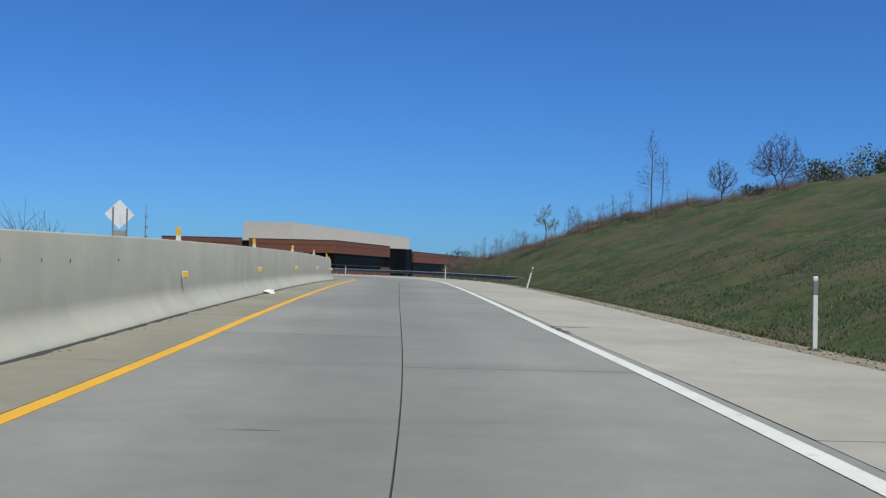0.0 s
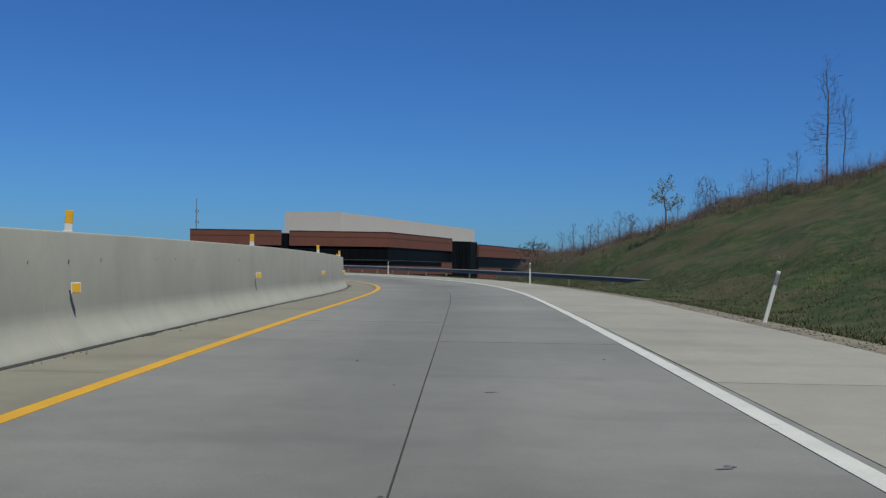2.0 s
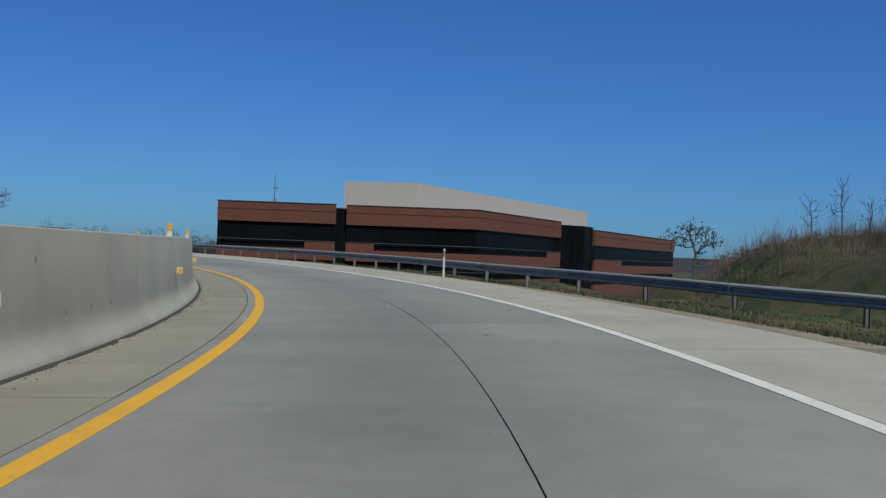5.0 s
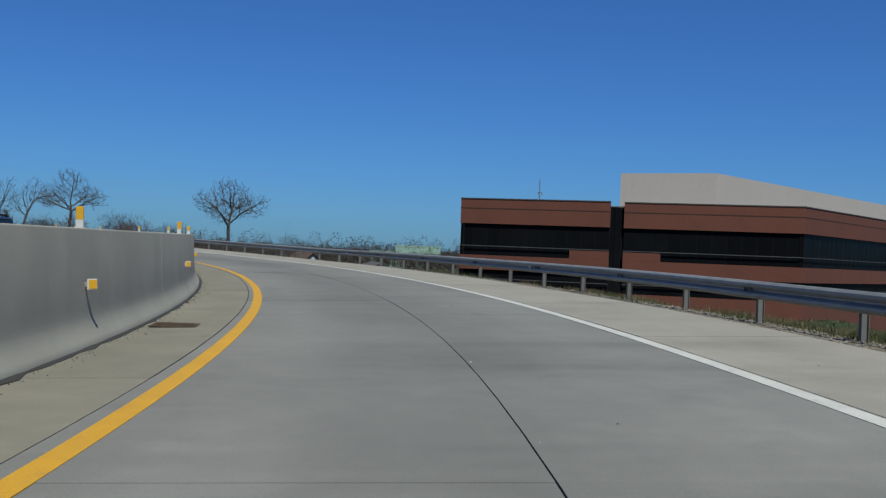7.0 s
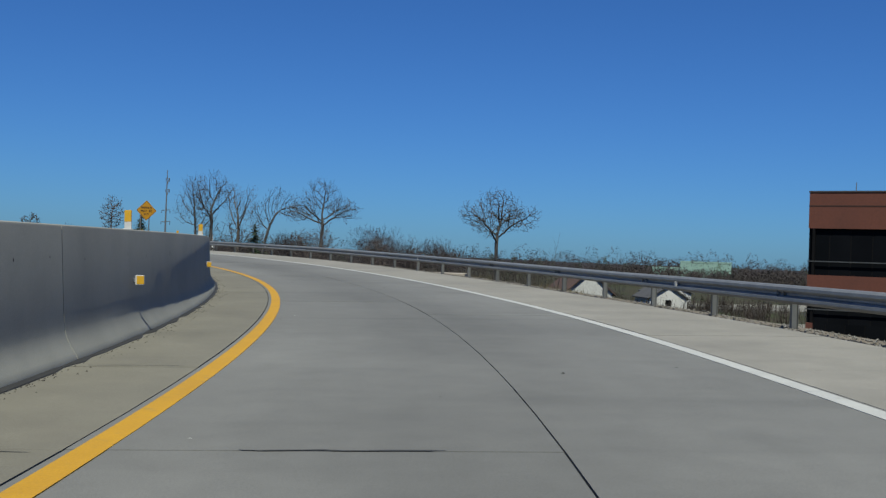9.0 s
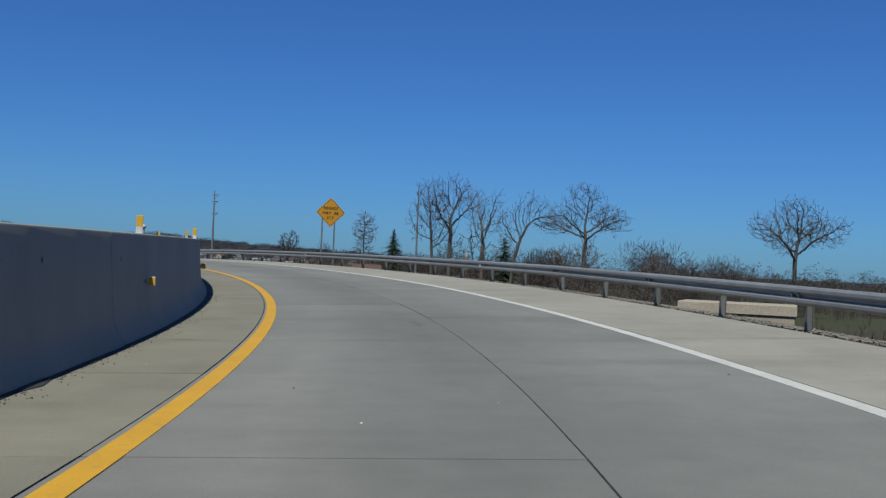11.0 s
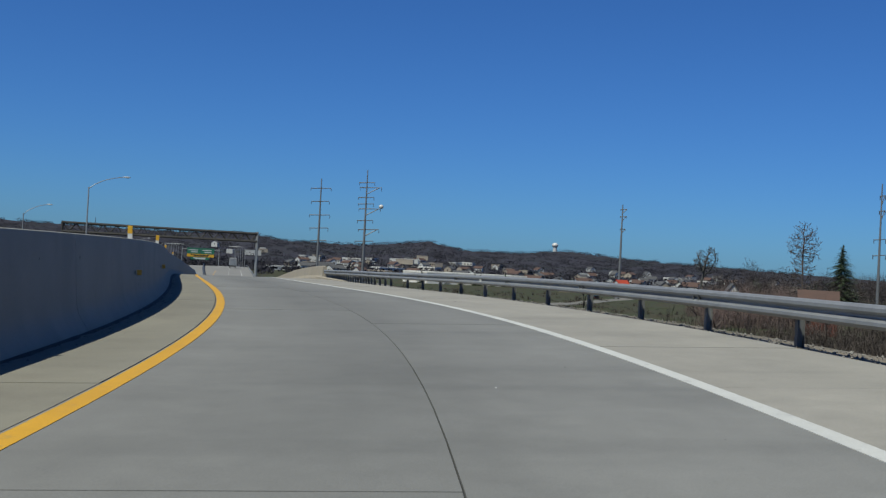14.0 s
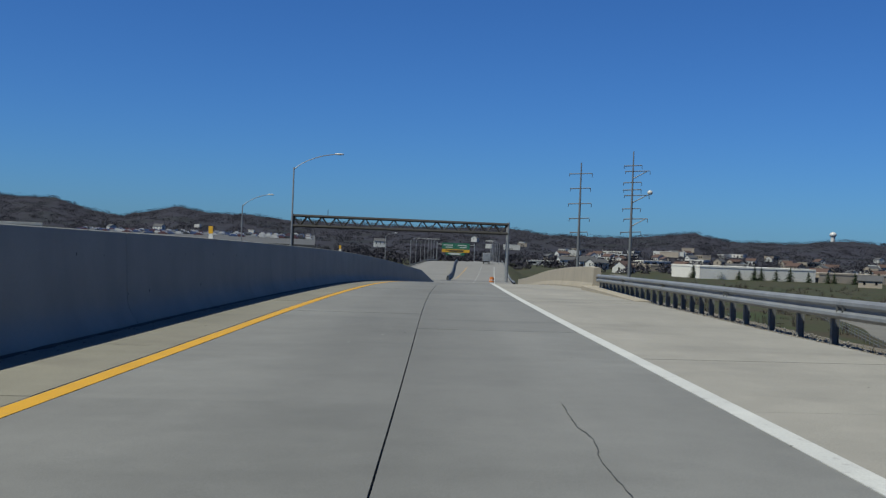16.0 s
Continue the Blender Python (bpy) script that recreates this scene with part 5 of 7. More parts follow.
def crown_tree(label, m, height, seed, lobes, points, fork, girth, tip, bark, step=0.5, lean=(0.0, 0.0), gnarl=0.15, sprigs=0.9, low=None, name="tree", group="bare trees", buds=None):
    """A tree whose limbs grow step by step towards free room in its crown; lobes are (x, y, z, wide, high) in heights."""
    rnd = np.random.RandomState(seed)
    goal = []
    for x, y, z, wide, high in lobes:
        d = rnd.normal(size=(points // len(lobes), 3))
        d /= np.linalg.norm(d, axis=1)[:, None]
        d *= (rnd.random_sample(len(d)) ** 0.42)[:, None]
        goal.append((d * (wide, wide, high) + (x, y, z)) * height)
    goal = np.concatenate(goal)
    rise = max(2, int(fork * height / step))
    node = [np.array([0.0, 0.0, -0.3])]
    up = [-1]
    for i in range(rise):
        node.append(node[-1] + np.array([lean[0] + rnd.normal(0, 0.05), lean[1] + rnd.normal(0, 0.05), 1.0]) * fork * height / rise)
        up.append(i)
    pos = np.array(node)
    least_node = max(0, rise - 2) if low is None else int(low * height / step)
    dist = np.linalg.norm(goal[:, None] - pos[None, least_node:], axis=2)
    best, dist = dist.argmin(1) + least_node, dist.min(1)
    tried = set()
    for _ in range(170):
        if not len(goal) or len(node) > 2600:
            break
        fresh = []
        for k in np.unique(best):
            pull = goal[best == k] - node[k]
            pull /= np.linalg.norm(pull, axis=1)[:, None] + 1e-6
            way = pull.sum(0)
            way = way / (np.linalg.norm(way) + 1e-6) + rnd.normal(0, gnarl, 3)
            way /= np.linalg.norm(way) + 1e-6
            mark = (k, tuple(np.round(way * 1.2).astype(int)))
            if mark in tried:
                way = pull[rnd.randint(len(pull))]
            tried.add(mark)
            fresh.append((k, node[k] + way * step))
        first = len(node)
        for k, p in fresh:
            node.append(p)
            up.append(int(k))
        gap = np.linalg.norm(goal[:, None] - np.array(node[first:])[None], axis=2)
        near_i, near_d = gap.argmin(1), gap.min(1)
        closer = near_d < dist
        best, dist = np.where(closer, near_i + first, best), np.minimum(dist, near_d)
        keep = dist > step * 1.5
        goal, best, dist = goal[keep], best[keep], dist[keep]
    first = rise
    for share, count, wander, reach in ((sprigs, 1, 0.5, 1.5), (0.85, 2, 0.55, 1.0)):
        last = len(node)
        for k in range(first, last):
            for _ in range(count):
                if rnd.random_sample() < share:
                    way = node[k] - node[up[k]]
                    way = way / (np.linalg.norm(way) + 1e-6) + rnd.normal(0, wander, 3) + (0, 0, 0.35)
                    node.append(node[k] + way / (np.linalg.norm(way) + 1e-6) * step * reach * rnd.uniform(0.6, 1.3))
                    up.append(k)
        first = last
    n = len(node)
    kids = [[] for _ in range(n)]
    for k in range(1, n):
        kids[up[k]].append(k)
    ends = np.zeros(n)
    for k in range(n - 1, -1, -1):
        ends[k] = max(1.0, sum(ends[c] for c in kids[k]))
    power = math.log(max(girth / tip, 1.5)) / math.log(max(ends[0], 2.0))
    radius = tip * ends ** power
    radius[0] *= 1.35
    tree = thing(name, label, "tree", m, group)
    sinks = (([], []), ([], []))
    stack = [(0, None)]
    while stack:
        k, root = stack.pop()
        chain = [root, k] if root is not None else [k]
        while kids[k]:
            order = sorted(kids[k], key=lambda c: -ends[c])
            stack += [(c, k) for c in order[1:]]
            k = order[0]
            chain.append(k)
        r = [float(radius[c]) for c in chain]
        if root is not None:
            r[0] = r[1]
        vs, fs = sinks[0] if r[0] > girth * 0.45 else sinks[1]
        tube_chain(vs, fs, [Vector(node[c]) for c in chain], r, 7 if r[0] > girth * 0.3 else 3)
    for pname, (vs, fs) in zip(("trunk", "crown"), sinks):
        if vs:
            part(pname, mesh_of(pname, vs, fs, bark, True), None, tree)
    if buds:
        mat, count, size, lab, top_only = buds
        tips = [node[k] for k in range(n) if not kids[k] and node[k][2] > height * top_only]
        vs, fs = [], []
        for _ in range(count):
            c = Vector(tips[rnd.randint(len(tips))]) + Vector(rnd.normal(0, step * 0.5, 3))
            a, b = Vector(rnd.normal(size=3)).normalized(), Vector(rnd.normal(size=3)).normalized()
            w = size * rnd.uniform(0.5, 1.2)
            i = len(vs)
            vs += [c - a * w, c + b * w * 0.6, c + a * w, c - b * w * 0.6]
            fs.append((i, i + 1, i + 2, i + 3))
        part("leaves", mesh_of("leaves", vs, fs, mat), None, tree, lab)
    return tree


LEAF_PALE = material("young leaves", (0.22, 0.27, 0.09), (0.15, 0.20, 0.06), 0.5, 8, 0.7, bump=0, vary=0.25, island=True)
BUD_PINK = material("redbud blossom", (0.22, 0.10, 0.14), (0.14, 0.075, 0.085), 0.5, 8, 0.8, bump=0, vary=0.3, island=True)
LEAF_DARK = material("evergreen leaves", (0.035, 0.06, 0.022), (0.055, 0.085, 0.03), 0.5, 8, 0.7, bump=0, vary=0.35, island=True)
TWIG = material("twigs", (0.120, 0.092, 0.082), (0.080, 0.064, 0.058), 1.0, 6, 0.95, bump=0, dots=0.3, vary=0.25)
SCRUB = material("brown scrub twigs", (0.070, 0.052, 0.041), (0.044, 0.035, 0.029), 2.0, 3, 0.95, bump=0, dots=0.3, vary=0.35, island=True)

BRUSH = material("reddish dry brush", (0.20, 0.135, 0.118), (0.135, 0.095, 0.085), 1.5, 6, 0.95, bump=0, dots=0.3, vary=0.3, island=True)
BRUSH_DARK = material("brown fine brush", (0.085, 0.062, 0.047), (0.056, 0.046, 0.036), 2.0, 3, 0.95, bump=0, dots=0.3, vary=0.3, island=True)
FAR_BROWN = material("far bare crowns", (0.092, 0.076, 0.074), (0.068, 0.062, 0.058), 30.0, 0.3, 1.0, bump=0, dots=0.3, vary=0.4, spec=0.1, island=True)
SCRUB_DARK = material("dark scrub twigs", (0.060, 0.042, 0.040), (0.042, 0.032, 0.030), 2.0, 3, 0.95, bump=0, dots=0.3, vary=0.2)



def brushy_tree(label, m, high, wide, seed, twigs):
    """A low tree whose fine twigs fill a rounded, uneven crown."""
    rnd = np.random.RandomState(seed)
    tree = thing("tree", label, "tree", m, "scrub trees")
    vs, fs, ends = [], [], []
    for k in range(9):
        t = 2.4 * k
        end = Vector((math.cos(t) * wide * high * rnd.uniform(0.3, 0.8), math.sin(t) * wide * high * rnd.uniform(0.3, 0.8), high * rnd.uniform(0.5, 0.85)))
        tube_chain(vs, fs, [Vector((0, 0, -0.3)), end * 0.45 + Vector((0, 0, high * 0.08)), end], [0.10, 0.07, 0.03], 5)
        ends.append(end)
    part("trunk", mesh_of("trunk", vs, fs, BARK, True), None, tree)
    c = np.array([tuple(e) for e in ends])[rnd.randint(0, 9, twigs)]
    d = rnd.normal(size=(twigs, 3))
    d /= np.linalg.norm(d, axis=1)[:, None]
    a = c + d * (rnd.random_sample(twigs) ** 0.5)[:, None] * (wide * high * 0.42, wide * high * 0.42, high * 0.22)
    way = d + rnd.normal(0, 0.5, (twigs, 3)) + (0, 0, 0.7)
    way /= np.linalg.norm(way, axis=1)[:, None]
    side = np.cross(way, rnd.normal(size=(twigs, 3)))
    side *= 0.03 / (np.linalg.norm(side, axis=1)[:, None] + 1e-6)
    long = rnd.uniform(0.6, 1.7, twigs)[:, None]
    b = a + way * long
    f1, f2 = a + way * long * 0.4, a + way * long * 0.6
    fork_a, fork_b = f1 + (way * 0.6 + side * 22) * long * 0.4, f2 + (way * 0.6 - side * 22) * long * 0.35
    tri = np.stack([a - side, a + side, b, f1 - side * 0.7, f1 + side * 0.7, fork_a, f2 - side * 0.7, f2 + side * 0.7, fork_b], 1).reshape(-1, 3)
    part("crown", mesh_of("crown", tri, np.arange(len(tri)).reshape(-1, 3), SCRUB_DARK), None, tree)
    return tree


# big bare oaks below the ramp
OAK = "large bare oak tree with a spreading leafless crown"
Z = FIELD_Z
crown_tree(OAK, pose(-175.4, 250.3, Z, 0, 0, 20), 20.8, 11, [(-0.02, 0, 0.84, 0.12, 0.16), (0.05, 0.02, 0.66, 0.12, 0.14), (-0.08, -0.03, 0.72, 0.11, 0.15)], 760, 0.46, 0.20, 0.012, BARK, step=0.42)
crown_tree(OAK, pose(-173.9, 252.3, Z, 0, 0, 80), 21.4, 24, [(0.02, 0, 0.88, 0.10, 0.12), (0.16, 0.08, 0.82, 0.09, 0.13), (-0.15, -0.08, 0.80, 0.10, 0.14), (-0.02, 0.12, 0.74, 0.09, 0.12)], 800, 0.46, 0.28, 0.013, BARK, step=0.42)
crown_tree(OAK, pose(-171.1, 255.9, Z, 0, 0, 150), 19.6, 37, [(0.11, 0.03, 0.84, 0.08, 0.15), (-0.12, -0.04, 0.82, 0.09, 0.16), (0, 0.04, 0.70, 0.08, 0.12)], 700, 0.38, 0.26, 0.012, BARK_PALE, step=0.42)
crown_tree(OAK, pose(-168.9, 258.5, Z, 0, 0, 0), 19.6, 41, [(0.10, 0.09, 0.86, 0.11, 0.13), (0.22, 0.17, 0.78, 0.09, 0.12), (0.0, 0.0, 0.74, 0.10, 0.12)], 720, 0.42, 0.24, 0.012, BARK, step=0.42, lean=(0.06, 0.05))
crown_tree(OAK, pose(-183.7, 286.5, Z, 0, 0, 10), 23.4, 59, [(0, 0, 0.86, 0.17, 0.13), (0.22, 0.02, 0.72, 0.15, 0.10), (-0.24, -0.03, 0.70, 0.15, 0.09), (0.02, 0.22, 0.75, 0.14, 0.10), (0.0, -0.22, 0.73, 0.14, 0.10)], 1200, 0.48, 0.33, 0.015, BARK, step=0.48)
crown_tree(OAK, pose(-204.2, 372.0, Z, 0, 0, 100), 28.5, 67, [(0, 0, 0.84, 0.22, 0.15), (0.28, 0.04, 0.70, 0.18, 0.14), (-0.30, -0.04, 0.62, 0.18, 0.13), (0.02, 0.26, 0.74, 0.18, 0.14), (0.0, -0.26, 0.70, 0.18, 0.14)], 1200, 0.40, 0.50, 0.024, BARK, step=0.62)
crown_tree("slim bare tree in brown scrub", pose(-365, 353, Z), 27, 71, [(0, 0, 0.74, 0.17, 0.25), (0, 0, 0.5, 0.12, 0.2)], 700, 0.85, 0.25, 0.04, TWIG, step=0.6, gnarl=0.2, low=0.35)
bare_tree("small bare tree with a broken top", pose(-117.6, 270.5, Z), 11.3, 75, 40, 0.6, (0.2, 0.1), kids=(3, 3, 3, 2), depth=4)
crown_tree("lone bare tree with a lopsided crown", pose(-458.4, 369.5, Z), 22.0, 79, [(0.05, 0.05, 0.74, 0.24, 0.24), (-0.14, 0.1, 0.66, 0.14, 0.14)], 420, 0.4, 0.5, 0.06, BARK, step=0.7)
for k, (x, y, h) in enumerate(((-160, 246, 13), (-187, 262, 13.5), (-150, 252, 11.5), (-196, 280, 15), (-145, 262, 12), (-172, 276, 14), (-205, 300, 14), (-157, 262, 12), (-181, 300, 13), (-166, 284, 12), (-214, 340, 14), (-236, 372, 15))):
    crown_tree("young bare tree in the brown scrub", pose(x, y, Z, 0, 0, 50 * k), h, 300 + k, [(0, 0, 0.68, 0.19, 0.30), (0.06, 0.03, 0.45, 0.18, 0.2)], 420, 0.75, 0.11, 0.024, TWIG, step=0.45, gnarl=0.2, sprigs=0.95, low=0.12, group="scrub trees")
for k, (x, y, h, wide) in enumerate(((-190.4, 282.2, 11.5, 0.45), (-196, 290, 12.0, 0.4), (-178, 278, 10.5, 0.45), (-171, 268, 11.0, 0.42), (-173.8, 291, 14.0, 0.36), (-176, 296, 13.0, 0.40), (-197, 338, 12.5, 0.5), (-203, 345, 11.0, 0.5), (-181, 262, 10.0, 0.45), (-212, 362, 11.5, 0.5), (-160, 284, 10, 0.45), (-352, 352, 14, 0.4), (-340, 358, 13, 0.45), (-374, 345, 15, 0.38), (-330, 352, 12.5, 0.45), (-316, 350, 12, 0.45))):
    brushy_tree("dense brushy leafless tree with a rounded dark crown", pose(x, y, Z, 0, 0, 70 * k), h, wide, 340 + k, 1500)
# trees standing on the cutting
def cut_z(x, y):
    d = ((CUT[:, :, 0] - x) ** 2 + (CUT[:, :, 1] - y) ** 2)
    i = np.unravel_index(d.argmin(), d.shape)
    return float(CUT[i][2])


crown_tree("tall slender bare tree on the crest of the cutting", pose(21.3, 108.0, cut_z(21.3, 108)), 9.2, 83, [(0, 0, 0.82, 0.07, 0.20), (0.05, 0, 0.58, 0.085, 0.2), (-0.06, 0.03, 0.40, 0.10, 0.18)], 820, 0.62, 0.075, 0.0075, TWIG, step=0.28, gnarl=0.12, sprigs=0.9, low=0.14)
crown_tree("slender bare tree leaning beside a taller one", pose(22.3, 107.7, cut_z(22.3, 107.7)), 6.2, 84, [(0.03, 0, 0.80, 0.10, 0.22), (0.05, 0, 0.5, 0.12, 0.2)], 480, 0.6, 0.04, 0.006, TWIG, step=0.24, gnarl=0.12, lean=(0.05, 0.0), low=0.14)
crown_tree("slender bare sapling on the cutting", pose(19.0, 107.5, cut_z(19, 107.5)), 3.4, 85, [(0, 0, 0.66, 0.15, 0.34)], 320, 0.85, 0.03, 0.006, TWIG, step=0.2, gnarl=0.12, low=0.15)
crown_tree("small tree with pink spring blossom", pose(31.0, 96.5, cut_z(31, 96.5)), 5.2, 87, [(0, 0, 0.58, 0.42, 0.40), (0.28, 0.1, 0.42, 0.28, 0.28), (-0.28, -0.1, 0.42, 0.28, 0.28)], 900, 0.03, 0.07, 0.012, TWIG, step=0.2, gnarl=0.25, buds=(BUD_PINK, 1500, 0.045, "pink blossom", 0.2))
crown_tree("small bare tree on the crest of the cutting", pose(26.0, 97.5, cut_z(26, 97.5)), 3.8, 89, [(0, 0, 0.56, 0.40, 0.42)], 520, 0.04, 0.06, 0.010, TWIG, step=0.17, gnarl=0.2)
crown_tree("young tree with pale green spring leaves", pose(11.0, 116.0, cut_z(11, 116)), 4.2, 91, [(0, 0, 0.84, 0.12, 0.15), (-0.16, -0.04, 0.62, 0.16, 0.12), (0.16, 0.05, 0.5, 0.16, 0.12)], 240, 0.4, 0.06, 0.012, TWIG, step=0.24, buds=(LEAF_PALE, 620, 0.085, "pale young leaves", 0.4))
rnd = random.Random(9)
for k, (x, y, h) in enumerate(((4.6, 133, 3.6), (6.0, 129, 4.2), (6.6, 128, 4.6), (8.2, 124, 4.0), (9.0, 122, 2.9), (13.6, 116, 4.4), (14.6, 114, 3.6), (16.5, 111, 3.8), (17.6, 110, 4.6), (18.4, 108.8, 3.6), (7.4, 126.5, 3.0), (23.5, 101, 2.4), (12.3, 118, 2.6), (14.0, 115.2, 4.8), (15.4, 112.6, 3.0), (10.2, 119.5, 2.6), (20.4, 106, 3.0), (5.4, 131, 3.0), (3.6, 135, 2.8))):
    wide = rnd.uniform(0.13, 0.24)
    crown_tree("thin bare sapling on the crest of the cutting", pose(x, y, cut_z(x, y), 0, 0, rnd.uniform(0, 360)), h * 0.72, 100 + k, [(0, 0, 0.66, wide, 0.34), (0.05, 0.02, 0.4, wide, 0.2)], 260, 0.6, 0.026, 0.006, TWIG, step=0.18, gnarl=0.12, low=0.1, group="saplings on the cutting", buds=(BUD_PINK, 320, 0.05, "reddish buds", 0.1) if k % 3 == 1 else None)


def leaf_bush(label, m, wide, high, seed, leaves, mat, size, name="bush", group="bushes"):
    """A bush of twigs and many small leaf blades in an uneven mass."""
    rnd = random.Random(seed)
    bush = thing(name, label, "bush", m, group)
    vs, fs = [], []
    lobes = [(Vector((rnd.uniform(-0.5, 0.5) * wide, rnd.uniform(-0.5, 0.5) * wide, rnd.uniform(0.25, 0.7) * high)), rnd.uniform(0.22, 0.42) * wide) for _ in range(7)]
    for _ in range(leaves):
        c, r = rnd.choice(lobes)
        way = Vector((rnd.gauss(0, 1), rnd.gauss(0, 1), rnd.gauss(0, 0.8))).normalized()
        p = c + way * r * rnd.uniform(0.55, 1.05)
        p.z = max(p.z, 0.02)
        a, b = Vector((rnd.gauss(0, 1), rnd.gauss(0, 1), rnd.gauss(0, 1))).normalized(), Vector((rnd.gauss(0, 1), rnd.gauss(0, 1), rnd.gauss(0, 1))).normalized()
        w = size * rnd.uniform(0.5, 1.3)
        i = len(vs)
        vs += [p - a * w, p + b * w * 0.5, p + a * w, p - b * w * 0.5]
        fs.append((i, i + 1, i + 2, i + 3))
    part("leaves", mesh_of("leaves", vs, fs, mat), None, bush)
    sv, sf = [], []
    for _ in range(9):
        c = rnd.choice(lobes)[0]
        tube_chain(sv, sf, [Vector((rnd.uniform(-0.1, 0.1), rnd.uniform(-0.1, 0.1), -0.2)), c * 0.5 + Vector((rnd.uniform(-.1, .1), 0, 0)), c], [0.04, 0.03, 0.012], 4)
    part("stems", mesh_of("stems", sv, sf, BARK), None, bush)
    return bush


leaf_bush("dense dark evergreen bush on the hill crest", pose(40.5, 112, cut_z(40.5, 112) + 0.0), 4.4, 4.0, 3, 3000, LEAF_DARK, 0.16)
leaf_bush("dense dark evergreen bush on the hill crest", pose(45.5, 112, cut_z(45, 112) - 0.2), 6.0, 5.4, 5, 3800, LEAF_DARK, 0.17)
leaf_bush("low evergreen bush beneath the blossom tree", pose(28.6, 96.0, cut_z(28.6, 96)), 1.6, 1.2, 6, 700, LEAF_DARK, 0.1)

# spruce
def spruce(label, m, high, seed):
    rnd = random.Random(seed)
    tree = thing("spruce", label, "tree", m, "spruces")
    part("trunk", tubed((0, 0, -0.3), (0, 0, high * 0.95), high * 0.02, 0.03, 7), BARK, tree)
    vs, fs = [], []
    for k in range(int(high * 20)):
        z = high * (0.10 + 0.9 * (k / (high * 20)) ** 1.15)
        reach = (high - z) ** 0.8 * (0.95 if k % 3 else 0.7) * rnd.uniform(0.6, 1.1) + 0.08
        t = rnd.uniform(0, 2 * math.pi)
        out = Vector((math.cos(t), math.sin(t), -0.25))
        for j in range(7):
            p = Vector((0, 0, z)) + out * reach * (j + 1) / 7
            w = (0.16 + 0.05 * (high - z)) * (1 - 0.5 * j / 7)
            a = Vector((-out.y, out.x, rnd.uniform(-0.3, 0.3))) * w
            i = len(vs)
            vs += [p - a, p + out * w, p + a, p - Vector((0, 0, w * 0.7))]
            fs += [(i, i + 1, i + 2), (i, i + 2, i + 3)]
    part("foliage", mesh_of("foliage", vs, fs, LEAF_DARK), None, tree)


spruce("dark green spruce standing in the scrub", pose(-359.6, 361.6, Z), 21.0, 4)
spruce("dark green spruce standing in the scrub", pose(-189.0, 274.0, Z), 13.5, 8)


# ---- scrub and hedges: masses nobody could count ----
def scrub_mass(name, label, spots_list, mat, seed, per=20, size=0.02, twigs=6):
    """Brush: many thin bent stems with fine side twigs round bases (x, y, z, wide, high)."""
    rnd = np.random.RandomState(seed)
    p = np.repeat(np.asarray(spots_list, float), per, axis=0)
    n = len(p)
    wide, high = p[:, 3], p[:, 4]
    t, r = rnd.uniform(0, 2 * np.pi, n), np.sqrt(rnd.random_sample(n))
    h = high * rnd.uniform(0.4, 1.0, n) * (1 - 0.55 * r ** 2)
    out = np.stack([np.cos(t), np.sin(t), np.zeros(n)], 1)
    a = p[:, :3] + out * (wide * r * 0.5)[:, None] - (0, 0, 0.15)
    lean = out * (0.22 * h * r)[:, None] + rnd.normal(0, 0.10, (n, 3)) * h[:, None] * (1, 1, 0)
    b = a + lean + np.stack([np.zeros(n), np.zeros(n), h], 1)
    mid = (a + b) / 2 + rnd.normal(0, 0.05, (n, 3)) * h[:, None] * (1, 1, 0.3)
    w = size * rnd.uniform(0.6, 1.3, n)[:, None]
    turn = rnd.uniform(0, 2 * np.pi, n)
    side = np.stack([np.cos(turn), np.sin(turn), np.zeros(n)], 1) * w
    tris = [np.stack([a - side, a + side, mid + side * 0.8], 1), np.stack([a - side, mid + side * 0.8, mid - side * 0.8], 1), np.stack([mid - side * 0.8, mid + side * 0.8, b], 1)]
    for k in range(twigs):
        g = rnd.random_sample(n)[:, None]
        start = np.where(g < 0.35, a + (mid - a) * (0.5 + g * 1.4), mid + (b - mid) * (g - 0.35) * 1.4)
        turn = rnd.uniform(0, 2 * np.pi, n)
        way = np.stack([np.cos(turn) * 0.75, np.sin(turn) * 0.75, rnd.uniform(0.4, 1.1, n)], 1) * (h * rnd.uniform(0.14, 0.36, n))[:, None]
        thin = np.stack([-np.sin(turn), np.cos(turn), np.zeros(n)], 1) * w * 0.65
        tris.append(np.stack([start - thin, start + thin, start + way], 1))
    vs = np.concatenate(tris).reshape(-1, 3)
    me = bpy.data.meshes.new(name)
    me.vertices.add(len(vs))
    me.vertices.foreach_set("co", vs.ravel())
    me.loops.add(len(vs))
    me.loops.foreach_set("vertex_index", np.arange(len(vs)))
    me.polygons.add(len(vs) // 3)
    me.polygons.foreach_set("loop_start", np.arange(0, len(vs), 3))
    me.materials.append(mat)
    me.update()
    me.validate()
    return tagged(part(name, me), label, "scrub", kind="stuff")


